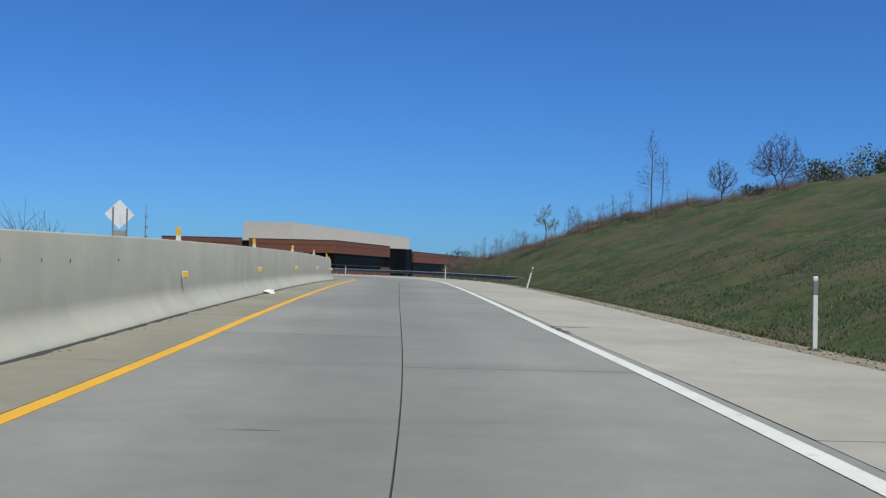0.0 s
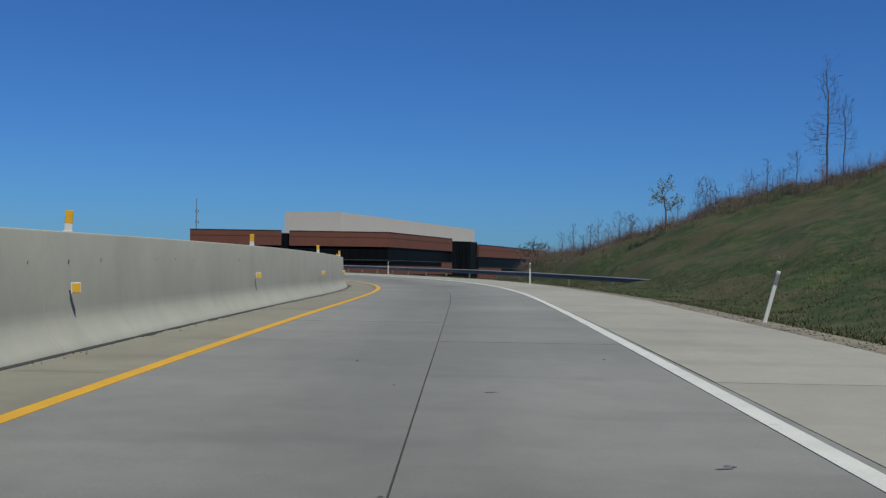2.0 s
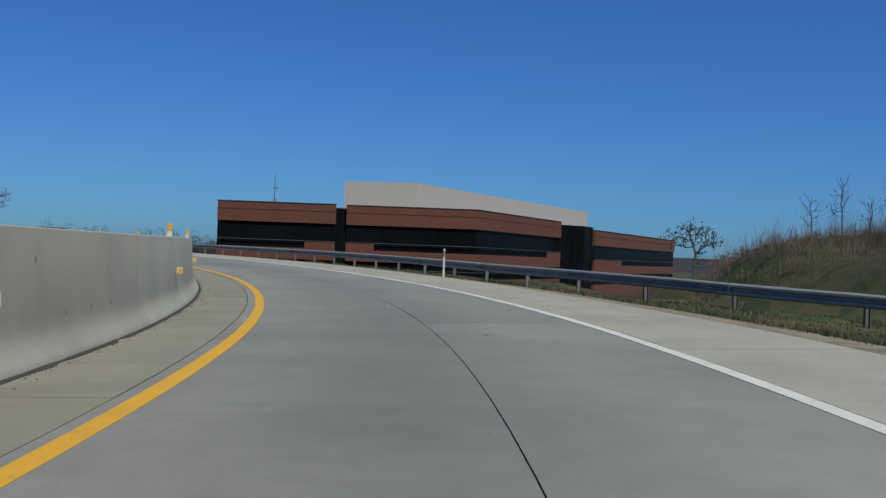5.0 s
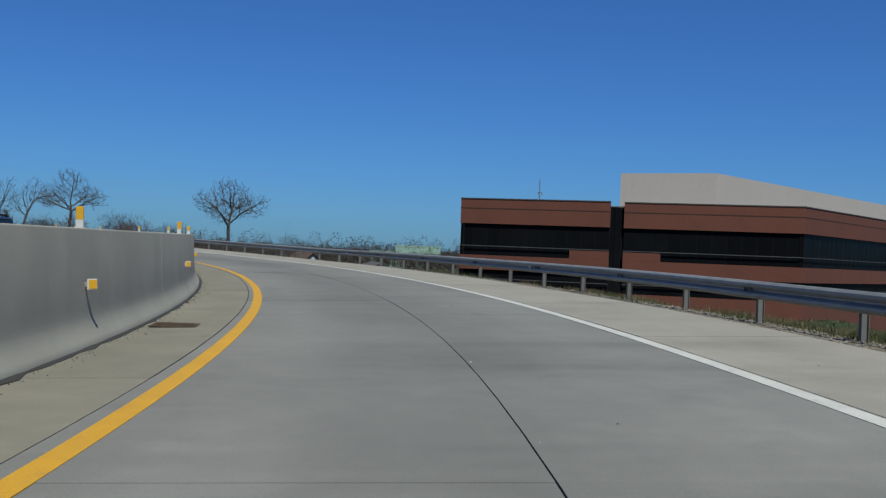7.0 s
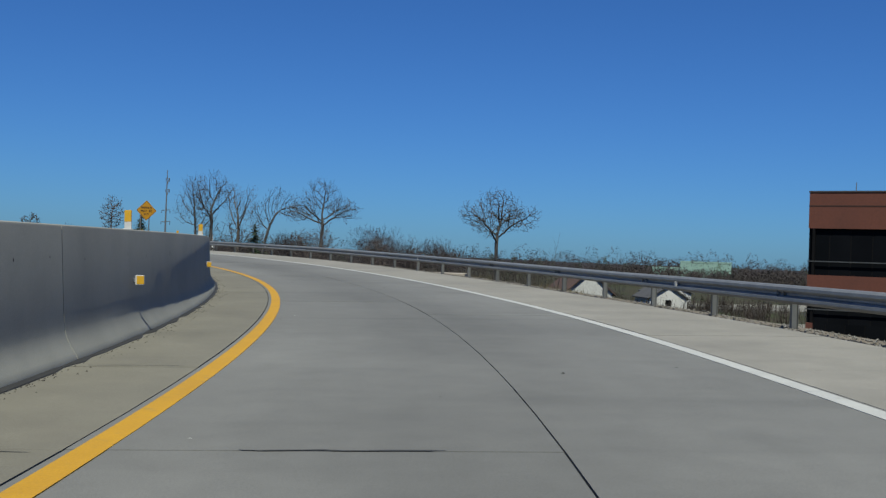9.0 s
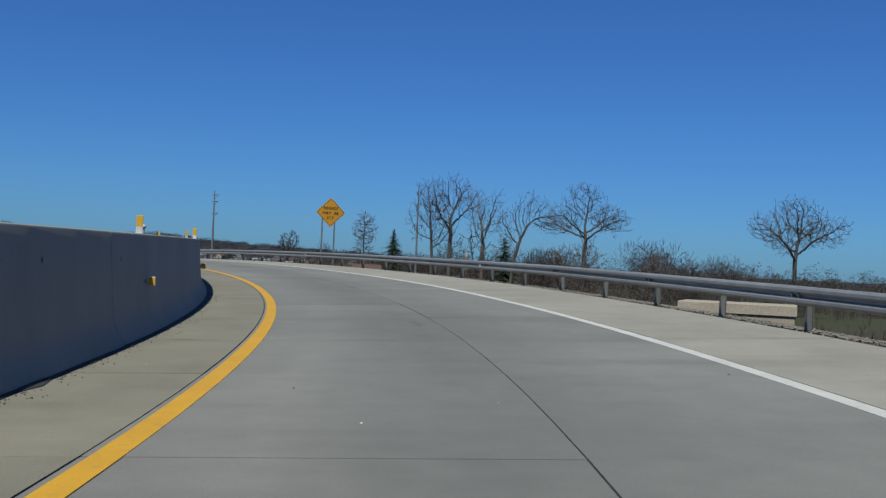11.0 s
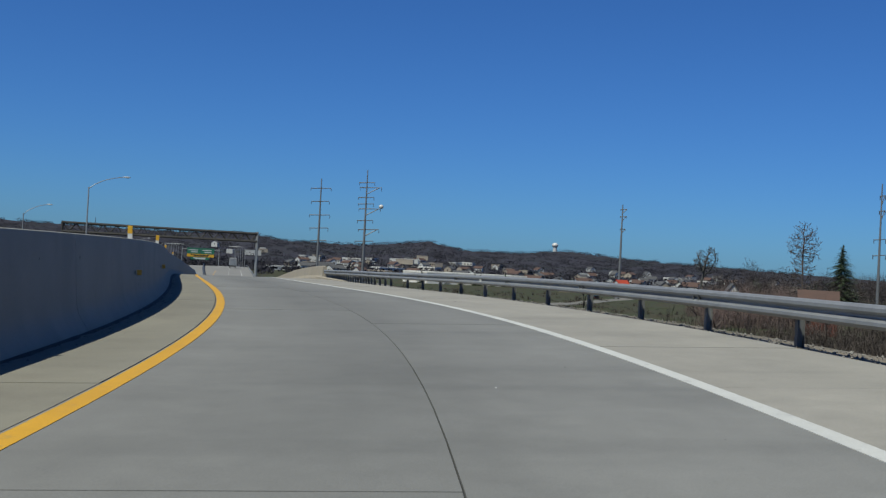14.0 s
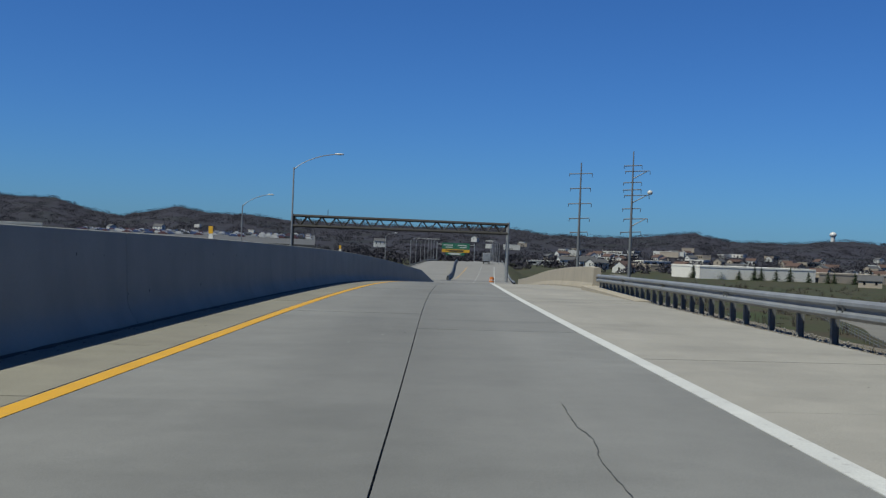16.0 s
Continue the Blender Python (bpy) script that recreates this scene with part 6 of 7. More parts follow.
def far_crowns(name, label, spots_list, mat, seed, per=60, clump=0.7, cone=False):
    """Distant trees: rounded or pointed crowns of many loose clumps on short trunks."""
    rnd = np.random.RandomState(seed)
    p = np.repeat(np.asarray(spots_list, float), per, axis=0)
    n = len(p)
    d = rnd.normal(size=(n, 3))
    d /= np.linalg.norm(d, axis=1)[:, None]
    d *= rnd.uniform(0.45, 1.0, n)[:, None] ** 0.5
    wide, high = p[:, 3], p[:, 4]
    lift = 0.55 + 0.45 * d[:, 2]
    if cone:
        d[:, :2] *= (1.15 - lift)[:, None] * 1.1
    c = p[:, :3] + np.stack([d[:, 0] * wide / 2, d[:, 1] * wide / 2, high * lift], 1)
    w = clump * rnd.uniform(0.5, 1.4, n)[:, None]
    a, b = rnd.normal(size=(n, 3)), rnd.normal(size=(n, 3))
    a *= w / np.linalg.norm(a, axis=1)[:, None]
    b *= w / np.linalg.norm(b, axis=1)[:, None]
    trunk = np.asarray(spots_list, float)[:, :3]
    top = trunk + np.asarray(spots_list, float)[:, 4:5] * (0, 0, 0.6)
    t = np.array([clump * 0.35, 0, 0])
    vs = np.concatenate([np.stack([c - a, c + a, c + b], 1), np.stack([trunk - t, trunk + t, top], 1), np.stack([trunk - t[[1, 0, 2]], trunk + t[[1, 0, 2]], top], 1)]).reshape(-1, 3)
    return tagged(part(name, mesh_of(name, vs, np.arange(len(vs)).reshape(-1, 3), mat)), label, "trees", kind="stuff")


rnd = random.Random(21)
crest = []
for k in range(2700):
    s = rnd.uniform(84, 142)
    u = float(np.interp(s, [66, 95, 108, 125, 142], [42, 38, 30, 24, 21])) + rnd.gauss(-1.2, 2.8)
    p = spot(s, u)
    crest.append((p.x, p.y, cut_z(p.x, p.y) - 0.05, rnd.uniform(0.6, 1.6), rnd.uniform(0.3, 1.1) if k % 5 else rnd.uniform(1.1, 2.3)))
scrub_mass("crest_scrub", "reddish-brown dry brush along the crest of the cutting", crest, BRUSH, 2, 22, 0.0055, 7)
mass = []
for k in range(560):
    t = rnd.random()
    x, y = -92 - 150 * t + rnd.gauss(0, 6), 240 + 46 * t + rnd.gauss(0, 11)
    mass.append((x, y, Z, rnd.uniform(2.0, 4.5), rnd.uniform(4.0, 8.6) * (0.75 + 0.35 * t)))
for k in range(260):
    x, y = rnd.uniform(-420, -200), rnd.uniform(370, 440)
    mass.append((x, y, Z, rnd.uniform(4, 8), rnd.uniform(6, 12)))
for k in range(150):
    x, y = rnd.uniform(-150, -85), rnd.uniform(205, 240)
    if (x + 118) ** 2 + (y - 203) ** 2 > 120:
        mass.append((x, y, Z, rnd.uniform(1.2, 2.5), rnd.uniform(1.2, 3.2)))
for k in range(240):
    s, u = rnd.uniform(225, 330), rnd.uniform(13, 45)
    p = spot(s, u)
    mass.append((p.x, p.y, Z, rnd.uniform(0.8, 2.0), rnd.uniform(0.5, 1.8)))
heights = ground_height(np.array([k[0] for k in mass]), np.array([k[1] for k in mass]))
mass = [(k[0], k[1], float(z), k[3], k[4]) for k, z in zip(mass, heights)]
for k in range(130):
    mass.append((rnd.uniform(-134, -84), rnd.uniform(284, 345), Z, rnd.uniform(2, 4), rnd.uniform(2.5, 6.0)))
for k in range(50):
    mass.append((rnd.uniform(-128, -88), rnd.uniform(252, 284), Z, rnd.uniform(1.5, 3), rnd.uniform(1.0, 2.6)))
for k in range(60):
    mass.append((rnd.uniform(-366, -340), rnd.uniform(318, 336), Z, rnd.uniform(2, 4), rnd.uniform(3.0, 6.0)))
for k in range(70):
    mass.append((rnd.uniform(-216, -196), rnd.uniform(252, 268), Z, rnd.uniform(1.5, 3.5), rnd.uniform(2.5, 5.0)))
for k in range(240):
    mass.append((rnd.uniform(-196, -138), rnd.uniform(221, 250), Z, rnd.uniform(1.5, 3.5), rnd.uniform(2.0, 5.2)))
scrub_mass("brown_scrub", "leafless brown scrub and saplings on the low ground", mass, SCRUB, 3, 26, 0.035, 8)
mass = []
for k in range(420):
    x, y = rnd.uniform(-4, 60), rnd.uniform(146, 226)
    mass.append((x, y, 0, rnd.uniform(1.5, 3.5), rnd.uniform(1.2, 3.4)))
heights = ground_height(np.array([k[0] for k in mass]), np.array([k[1] for k in mass]))
mass = [(k[0], k[1], float(z), k[3], k[4] + max(0.0, (k[1] - 175) * 0.05)) for k, z in zip(mass, heights)]
for k in range(320):
    x, y = rnd.uniform(-2, 62), rnd.uniform(215, 262)
    mass.append((x, y, Z, rnd.uniform(2.5, 5.0), rnd.uniform(4.0, 8.4)))
scrub_mass("brown_scrub", "fine leafless brush beyond the guardrail", mass, BRUSH_DARK, 8, 30, 0.016, 8)
mass = []
for k in range(900):
    x, y = rnd.uniform(-520, -165), rnd.uniform(206, 330)
    mass.append((x, y, Z, rnd.uniform(0.8, 3.0), rnd.uniform(0.3, 1.4) if k % 6 else rnd.uniform(1.5, 3.5)))
thicket = []
for k in range(170):
    t = rnd.random()
    thicket.append((-285 - 105 * t + rnd.gauss(0, 5), 296 + 58 * t + rnd.gauss(0, 7), Z, rnd.uniform(2.5, 5.0), rnd.uniform(7.0, 11.5) * (0.75 + 0.3 * t)))
scrub_mass("red_scrub", "dense reddish-brown leafless thicket round the spruce", thicket, BRUSH, 12, 60, 0.03, 8)
scrub_mass("field_scrub", "tufts of dry weeds and low shrubs on the field", mass, SCRUB, 9, 22, 0.04, 5)
mass = []
for k in range(900):
    az, d = radians(rnd.uniform(2, 62)), rnd.uniform(420, 760)
    x, y = -80 - d * math.sin(az), 170 + d * math.cos(az)
    if not (-75 < x < 20 and 230 < y < 430):
        mass.append((x, y, Z, rnd.uniform(6, 12), rnd.uniform(7, 13) if k % 5 else rnd.uniform(13, 18)))
for k in range(90):
    mass.append((rnd.uniform(-262, -185), rnd.uniform(510, 585), Z, rnd.uniform(4, 8), rnd.uniform(6, 9)))
far_crowns("far_treeline", "distant bare treeline along the horizon", mass, FAR_BROWN, 4, 230, 0.38)
mass = []
for k in range(80):
    az, d = radians(rnd.uniform(5, 60)), rnd.uniform(430, 700)
    mass.append((-80 - d * math.sin(az), 170 + d * math.cos(az), Z, rnd.uniform(5, 8), rnd.uniform(9, 14.5)))
far_crowns("far_evergreens", "distant dark evergreens along the horizon", mass, LEAF_DARK, 5, 320, 0.30, True)
# a shrub near the building's end
crown_tree("small ragged tree beyond the guardrail with tufted twig ends", pose(2.4, 191.6, -4.4), 11.0, 140, [(0, 0, 0.90, 0.16, 0.07), (-0.16, 0.0, 0.82, 0.10, 0.08), (0.14, 0.0, 0.80, 0.10, 0.06), (0.25, 0, 0.62, 0.10, 0.05)], 200, 0.66, 0.13, 0.03, BARK, step=0.42, gnarl=0.3, buds=(LEAF_DARK, 520, 0.17, "dark tufts of old leaves", 0.6))
bare_tree("small bare tree behind the barrier", pose(-22.5, 56, -0.5), 5.0, 150, 42, 0.35, kids=(6, 5, 4), depth=3, thick=0.014)
leaf_bush("dark green bush behind the barrier", pose(-22.5, 44.5, -0.4), 2.6, 4.6, 14, 900, LEAF_DARK, 0.14)

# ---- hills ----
# the bluish cast of distance haze is mixed into the forest colour
HAZE_FOREST = streaked(material("leafless forest with haze tint", (0.056, 0.054, 0.068), (0.045, 0.045, 0.058), 60.0, 0.08, 1.0, bump=0, dots=0.45, spec=0.05), (0.033, 0.040, 0.036), (1, 1, 1), 0.6, 90.0, 0.5, 0.62)
SKYLINE = [(0, .002), (30, .002), (48, .004), (61, .012), (64, .0137), (66.6, .0157), (68.5, .0185), (70.2, .0212), (71.7, .0195), (73, .0168), (76.3, .0170), (78, .0243), (79.2, .0218), (82, .0170), (86.3, .0176), (88.2, .0228), (93, .020), (100.2, .0216), (102.7, .0250), (104.5, .0248), (106.3, .0302), (107.8, .0238), (109.2, .0188), (110.9, .0238), (112.5, .0325), (115.3, .0325), (120, .026), (140, .014), (180, .008), (360, .006)]
az_list = np.concatenate([np.arange(0, 55, 1.0), np.arange(55, 125, 0.2), np.arange(125, 361, 2.0)])
radii = np.concatenate([np.linspace(750, 2700, 22), [2900, 3100, 3400, 3800, 4400]])
EYE = (-130.0, 192.0)
vs = []
for az in az_list:
    top = np.interp(az, [k[0] for k in SKYLINE], [k[1] for k in SKYLINE]) * 2700 + 4
    for r in radii:
        t = (r - 750) / 1950
        h = FIELD_Z - 0.6 + (top - FIELD_Z) * (np.clip(t, 0, 1) ** 1.5) * (1 if r <= 2700 else max(0.0, 1 - (r - 2700) / 1500))
        x, y = EYE[0] - r * math.sin(radians(az)), EYE[1] + r * math.cos(radians(az))
        rough = 1.0 if 55 <= az <= 125 else 0.3
        h += rough * np.clip(t, 0, 1) * (7.0 * noise.noise(Vector((x * 0.006, y * 0.006, 1))) * (1 - np.clip(t, 0, 1)) * 2 + 3.2 * noise.noise(Vector((x * 0.05, y * 0.05, 5))))
        vs.append((x, y, h))
n = len(radii)
fs = [(i * n + j, (i + 1) * n + j, (i + 1) * n + j + 1, i * n + j + 1) for i in range(len(az_list) - 1) for j in range(n - 1)]
tagged(part("hills", mesh_of("hills", vs, fs, HAZE_FOREST, True)), "long low hills of leafless forest tinted blue-grey for haze", "hills", kind="structure")


def hill_spot(az, r):
    top = np.interp(az, [k[0] for k in SKYLINE], [k[1] for k in SKYLINE]) * 2700 + 4
    t = min(max((r - 750) / 1950, 0), 1)
    return EYE[0] - r * math.sin(radians(az)), EYE[1] + r * math.cos(radians(az)), FIELD_Z - 0.6 + (top - FIELD_Z) * t ** 1.5


mass = []
for k in range(2600):
    az, r = rnd.uniform(58, 122), 780 + 1950 * rnd.random() ** 0.7
    x, y, z = hill_spot(az, r)
    mass.append((x, y, z - 2, rnd.uniform(10, 22) * r / 1500, rnd.uniform(5, 9)))
for k in range(420):
    az = rnd.uniform(58, 122)
    x, y, z = hill_spot(az, 2700)
    mass.append((x, y, z - 5, rnd.uniform(14, 26), rnd.uniform(8, 13)))
for k in range(520):
    az, r = rnd.uniform(58, 100), rnd.uniform(520, 1000)
    x, y, z = hill_spot(az, r)
    if math.hypot(x + 648, y - 338) > 62:
        mass.append((x, y, z - 1, rnd.uniform(5, 10), rnd.uniform(4, 9)))
# the woods' twigs carry the same painted haze as the hills
far_crowns("hill_woods", "leafless woods covering the distant hills", mass, material("far twigs with haze tint", (0.060, 0.058, 0.071), (0.048, 0.048, 0.060), 40, 0.2, 1.0, bump=0, dots=0.2, vary=0.3, spec=0.05, island=True), 6, 80, 0.95)

# ---- houses, sheds and the town ----
ROOF_BROWN = material("brown shingle roof", (0.11, 0.06, 0.045), (0.085, 0.05, 0.04), 1.5, 8, 0.9)
ROOF_SLATE = material("grey shingle roof", (0.10, 0.10, 0.105), (0.075, 0.075, 0.08), 1.5, 8, 0.9)
ROOF_RED = material("orange-red metal roof", (0.62, 0.09, 0.035), None, 2.0, 4, 0.5)
SIDING = material("white siding", (0.68, 0.68, 0.65), (0.6, 0.6, 0.575), 3.0, 6, 0.7, vary=0.12)
STONE_WALL = material("tan masonry", (0.42, 0.36, 0.29), (0.36, 0.31, 0.25), 3.0, 6, 0.8, vary=0.15)
GREEN_METAL = material("pale green metal", (0.33, 0.52, 0.44), (0.29, 0.47, 0.40), 5.0, 3, 0.6, bump=0.02)
PRECAST = streaked(material("cream precast wall", (0.90, 0.88, 0.82), (0.84, 0.81, 0.74), 8.0, 2, 0.75), (0.5, 0.47, 0.42), (0.5, 0.5, 3), 0.2, 3.0)


def house(name, label, m, long, deep, wall_h, rise, wall_mat, roof_mat, windows=3, group="houses"):
    """Gabled house: four walls in one shell, a pitched roof with eaves, door and windows."""
    home = thing(name, label, "house", m, group)
    a, b = long / 2, deep / 2
    vs = [(-a, -b, -0.5), (a, -b, -0.5), (a, b, -0.5), (-a, b, -0.5), (-a, -b, wall_h), (a, -b, wall_h), (a, b, wall_h), (-a, b, wall_h), (-a, 0, wall_h + rise), (a, 0, wall_h + rise)]
    fs = [(0, 1, 5, 4), (2, 3, 7, 6), (1, 2, 6, 9, 5), (3, 0, 4, 8, 7)]
    wall = part("wall", mesh_of("wall", vs, fs, wall_mat), None, home)
    e, t = 0.4, 0.18
    drop = e * rise / b
    for sgn in (-1, 1):
        vs = [(-a - e, sgn * (b + e), wall_h - drop), (a + e, sgn * (b + e), wall_h - drop), (a + e, 0, wall_h + rise), (-a - e, 0, wall_h + rise)]
        vs += [(x, y, z + t) for x, y, z in vs]
        part("roof", mesh_of("roof", vs, [(0, 1, 2, 3), (4, 5, 6, 7), (0, 1, 5, 4), (1, 2, 6, 5), (2, 3, 7, 6), (3, 0, 4, 7)], roof_mat), None, home)
    for i in range(windows):
        x = -a + long * (i + 0.5) / windows
        for sgn in (-1, 1):
            y = sgn * (b + 0.01)
            part("window", boxed(x - 0.45, x + 0.45, y - 0.03, y + 0.03, wall_h * 0.4, wall_h * 0.8), GLASS_DARK, home)
    for sgn in (-1, 1):
        part("window", boxed(sgn * (a + 0.01) - 0.03, sgn * (a + 0.01) + 0.03, -0.45, 0.45, wall_h * 0.45, wall_h * 0.9), GLASS_DARK, home)
    return home


def block(name, label, m, long, deep, high, wall_mat, trim=None, windows=0, group="town buildings"):
    """Flat-roofed building with a parapet rim, doors and a band of windows."""
    b = thing(name, label, "building", m, group)
    part("wall", boxed(-long / 2, long / 2, -deep / 2, deep / 2, -1, high, bevel=0.05), wall_mat, b)
    part("parapet", boxed(-long / 2 - 0.15, long / 2 + 0.15, -deep / 2 - 0.15, deep / 2 + 0.15, high - 0.7, high + 0.15, bevel=0.04), trim or wall_mat, b)
    for i in range(windows):
        x = -long / 2 + long * (i + 0.5) / windows
        w = long / windows * 0.3
        for sgn in (-1, 1):
            y = sgn * (deep / 2 + 0.01)
            part("window", boxed(x - w, x + w, y - 0.05, y + 0.05, high * 0.35, high * 0.72), GLASS_DARK, b)
    return b


house("house", "white gabled house below the ramp with a brown roof", pose(-115.0, 274.0, Z, 0, 0, -40), 9.5, 7.0, 4.0, 3.0, SIDING, ROOF_BROWN)
house("house", "white house among scrub below the ramp", pose(-127.0, 323.5, Z, 0, 0, -48), 11, 7, 3.4, 1.8, SIDING, ROOF_SLATE)
house("house", "white house among scrub below the ramp", pose(-140.0, 318.0, Z, 0, 0, -45), 8, 6, 3.2, 1.8, SIDING, ROOF_SLATE)
house("house", "low brown-roofed brick house among the trees", pose(-275.6, 300.4, Z, 0, 0, 60), 6.5, 5.5, 5.4, 2.7, BRICK, ROOF_BROWN, 2)
house("house", "small white gable-fronted house", pose(-371.2, 334.8, Z, 0, 0, -18), 5, 4.6, 5.4, 3.0, SIDING, ROOF_SLATE, 2)
house("house", "white house with an orange-red roof in the town", pose(-620, 405, Z, 0, 0, 115), 8, 6.5, 3.6, 3.2, SIDING, ROOF_RED, 4)
house("house", "pale house with a columned porch and grey roof", pose(-568, 357, Z, 0, 0, 70), 9, 6, 3.0, 2.0, STONE_WALL, ROOF_SLATE, 2)
block("flats", "tan low building with windows below the ramp", pose(-115.0, 240.0, Z, 0, 0, 36), 9, 7, 6.2, STONE_WALL, None, 4)
leaf_bush("yellow-flowering bush below the guardrail", pose(-101.5, 224.5, Z), 2.6, 5.6, 31, 700, material("forsythia bloom", (0.42, 0.30, 0.03), (0.30, 0.2, 0.03), 0.5, 8, 0.8, bump=0, vary=0.3, island=True), 0.11)
house("house", "white house among scrub below the ramp", pose(-113.5, 296.2, Z, 0, 0, -46), 9, 6, 3.2, 1.9, SIDING, ROOF_SLATE)
spire = thing("church", "white church with a slender spire behind the trees", "church", pose(-321.1, 364.4, Z, 0, 0, 30))
part("nave", boxed(-3, 3, -12, 0, -0.5, 5, bevel=0.05), SIDING, spire)
part("tower", boxed(-1.0, 1.0, -1.0, 1.0, -0.5, 9.5, bevel=0.05), SIDING, spire)
part("spire", tubed((0, 0, 9.5), (0, 0, 14.5), 0.95, 0.04, 8), SIDING, spire)
block("warehouse", "long cream precast warehouse at the edge of town", pose(-645, 325, Z - 1, 0, 0, 104.2), 60, 30, 7.0, PRECAST, None, 0)
block("warehouse", "lower tan warehouse beside the cream one", pose(-657, 378, Z - 1, 0, 0, 104.2), 44, 26, 5.6, STONE_WALL, None, 0)
block("shed", "pale green metal shed on the horizon", pose(-258, 614, Z, 0, 0, 25.7), 24, 16, 11.6, GREEN_METAL, None, 0)
block("shed", "low pale green metal annex on the horizon", pose(-272, 610, Z, 0, 0, 25.7), 22, 14, 8.4, GREEN_METAL, None, 0)
for k in range(105):
    az, r = rnd.uniform(58, 86), rnd.uniform(560, 1500)
    x, y, z = hill_spot(az, r)
    turn = rnd.uniform(0, 180)
    if k % 3 == 0:
        block("shop", "pale flat-roofed shop in the distant town", pose(x, y, z, 0, 0, turn), rnd.uniform(14, 34), rnd.uniform(9, 16), rnd.uniform(3.5, 5.5), rnd.choice((SIDING, PRECAST, STONE_WALL)), None, 4)
    else:
        house("house", "small gabled house in the distant town", pose(x, y, z, 0, 0, turn), rnd.uniform(9, 14), rnd.uniform(7, 9), rnd.uniform(3.5, 5.5), rnd.uniform(2, 3.2), rnd.choice((SIDING, SIDING, SIDING, STONE_WALL)), rnd.choice((ROOF_SLATE, ROOF_BROWN)), 3, "town houses")
for k in range(14):
    az, r = rnd.uniform(86, 120), rnd.uniform(1000, 1700)
    x, y, z = hill_spot(az, r)
    if k % 2:
        block("shop", "white flat-roofed building on the far hillside", pose(x, y, z + 2, 0, 0, 90 - az + rnd.uniform(-20, 20)), rnd.uniform(7, 16), 8, rnd.uniform(3.5, 5), rnd.choice((SIDING, PRECAST)), None, 0)
    else:
        house("house", "white house on the far hillside", pose(x, y, z + 3, 0, 0, rnd.uniform(0, 180)), 13, 9, 6, 3, SIDING, ROOF_SLATE, 3, "town houses")
for k in range(8):
    az, r = rnd.uniform(76, 89), rnd.uniform(1100, 1500)
    x, y, z = hill_spot(az, r)
    block("shop", "white flat-roofed building on the far hillside", pose(x, y, z + 3, 0, 0, az + rnd.uniform(-10, 10)), rnd.uniform(10, 24), 10, rnd.uniform(3.5, 5.5), rnd.choice((SIDING, STONE_WALL)), None, 0)
tank = thing("water_tower", "white water tower on the ridge", "water tower", pose(-2980, 1172, 0))
part("stem", tubed((0, 0, 40), (0, 0, 80), 6.0, 6.0, 16), WHITE_PAINT, tank)
bm = bmesh.new()
bmesh.ops.create_uvsphere(bm, u_segments=20, v_segments=12, radius=9.5)
for v in bm.verts:
    v.co.z = v.co.z * 0.8 + 84
part("bowl", bm, WHITE_PAINT, tank, "", True)
# evergreens before the warehouse
for k in range(15):
    t = k / 14 + rnd.uniform(-0.03, 0.03)
    spruce("small dark spruce planted before the warehouse", pose(-628 + 8 * t, 298 + 92 * t, Z - 0.5), rnd.uniform(5.0, 8.0), 200 + k)

# ---- field below the ramp ----
LANE = streaked(material("pale gravel lane", (0.20, 0.19, 0.165), (0.16, 0.15, 0.13), 4.0, 6, 0.95), (0.10, 0.095, 0.07), (1, 1, 1), 0.5, 3.0)


def lane(name, label, a, b, width, mat=None):
    a, b = Vector((*a, 0)), Vector((*b, 0))
    way = (b - a).normalized()
    sidew = Vector((-way.y, way.x, 0)) * width / 2
    k = 24
    vs = []
    for i in range(k + 1):
        p = a.lerp(b, i / k)
        wob = Vector((-way.y, way.x, 0)) * 0.5 * math.sin(i * 0.7)
        for q, z in ((p - sidew + wob, -0.2), (p - sidew + wob, 0.05), (p + sidew + wob, 0.05), (p + sidew + wob, -0.2)):
            vs.append((q.x, q.y, Z + z))
    fs = [(i * 4 + j, (i + 1) * 4 + j, (i + 1) * 4 + j + 1, i * 4 + j + 1) for i in range(k) for j in range(3)]
    tagged(part(name, mesh_of(name, vs, fs, mat or LANE)), label, "road", kind="structure")


lane("lane", "pale gravel lane across the low field", (-150, 262), (-66, 246), 5.0)
lane("lane", "pale gravel lane across the low field", (-225, 237.5), (-330, 262), 5.0)
lane("lane", "pale road crossing the field toward the town", (-330, 262), (-640, 262), 5.0)
PALE_ROAD = streaked(material("pale concrete road", (0.30, 0.285, 0.24), (0.25, 0.24, 0.20), 6.0, 3, 0.95), (0.17, 0.16, 0.13), (1, 1, 1), 0.4, 5.0)
lane("lane", "wide pale concrete road beyond the low houses", (-131, 345), (-84, 474), 30.0, PALE_ROAD)
lane("lane", "pale concrete road beside the office block", (-99, 289), (-70, 316), 12.0, PALE_ROAD)
lane("town_road", "pale concrete road before the town", (-380, 285), (-520, 372), 7.0)


def fence_line(label, a, b, step, high, rails):
    a, b = Vector((*a, Z)), Vector((*b, Z))
    f = thing("fence", label, "fence", group="field fences")
    n = int((b - a).length / step)
    for i in range(n + 1):
        p = a.lerp(b, i / n)
        part("post", tubed(p, p + Vector((0, 0, high)), 0.05, 0.045, 5), WOOD_POST if rails < 3 else STEEL_GREY, f)
    for k in range(rails):
        z = high * (k + 1) / (rails + 0.3)
        part("rail", tubed(a + Vector((0, 0, z)), b + Vector((0, 0, z)), 0.03, 0.03, 4), STEEL if rails < 3 else STEEL_GREY, f)


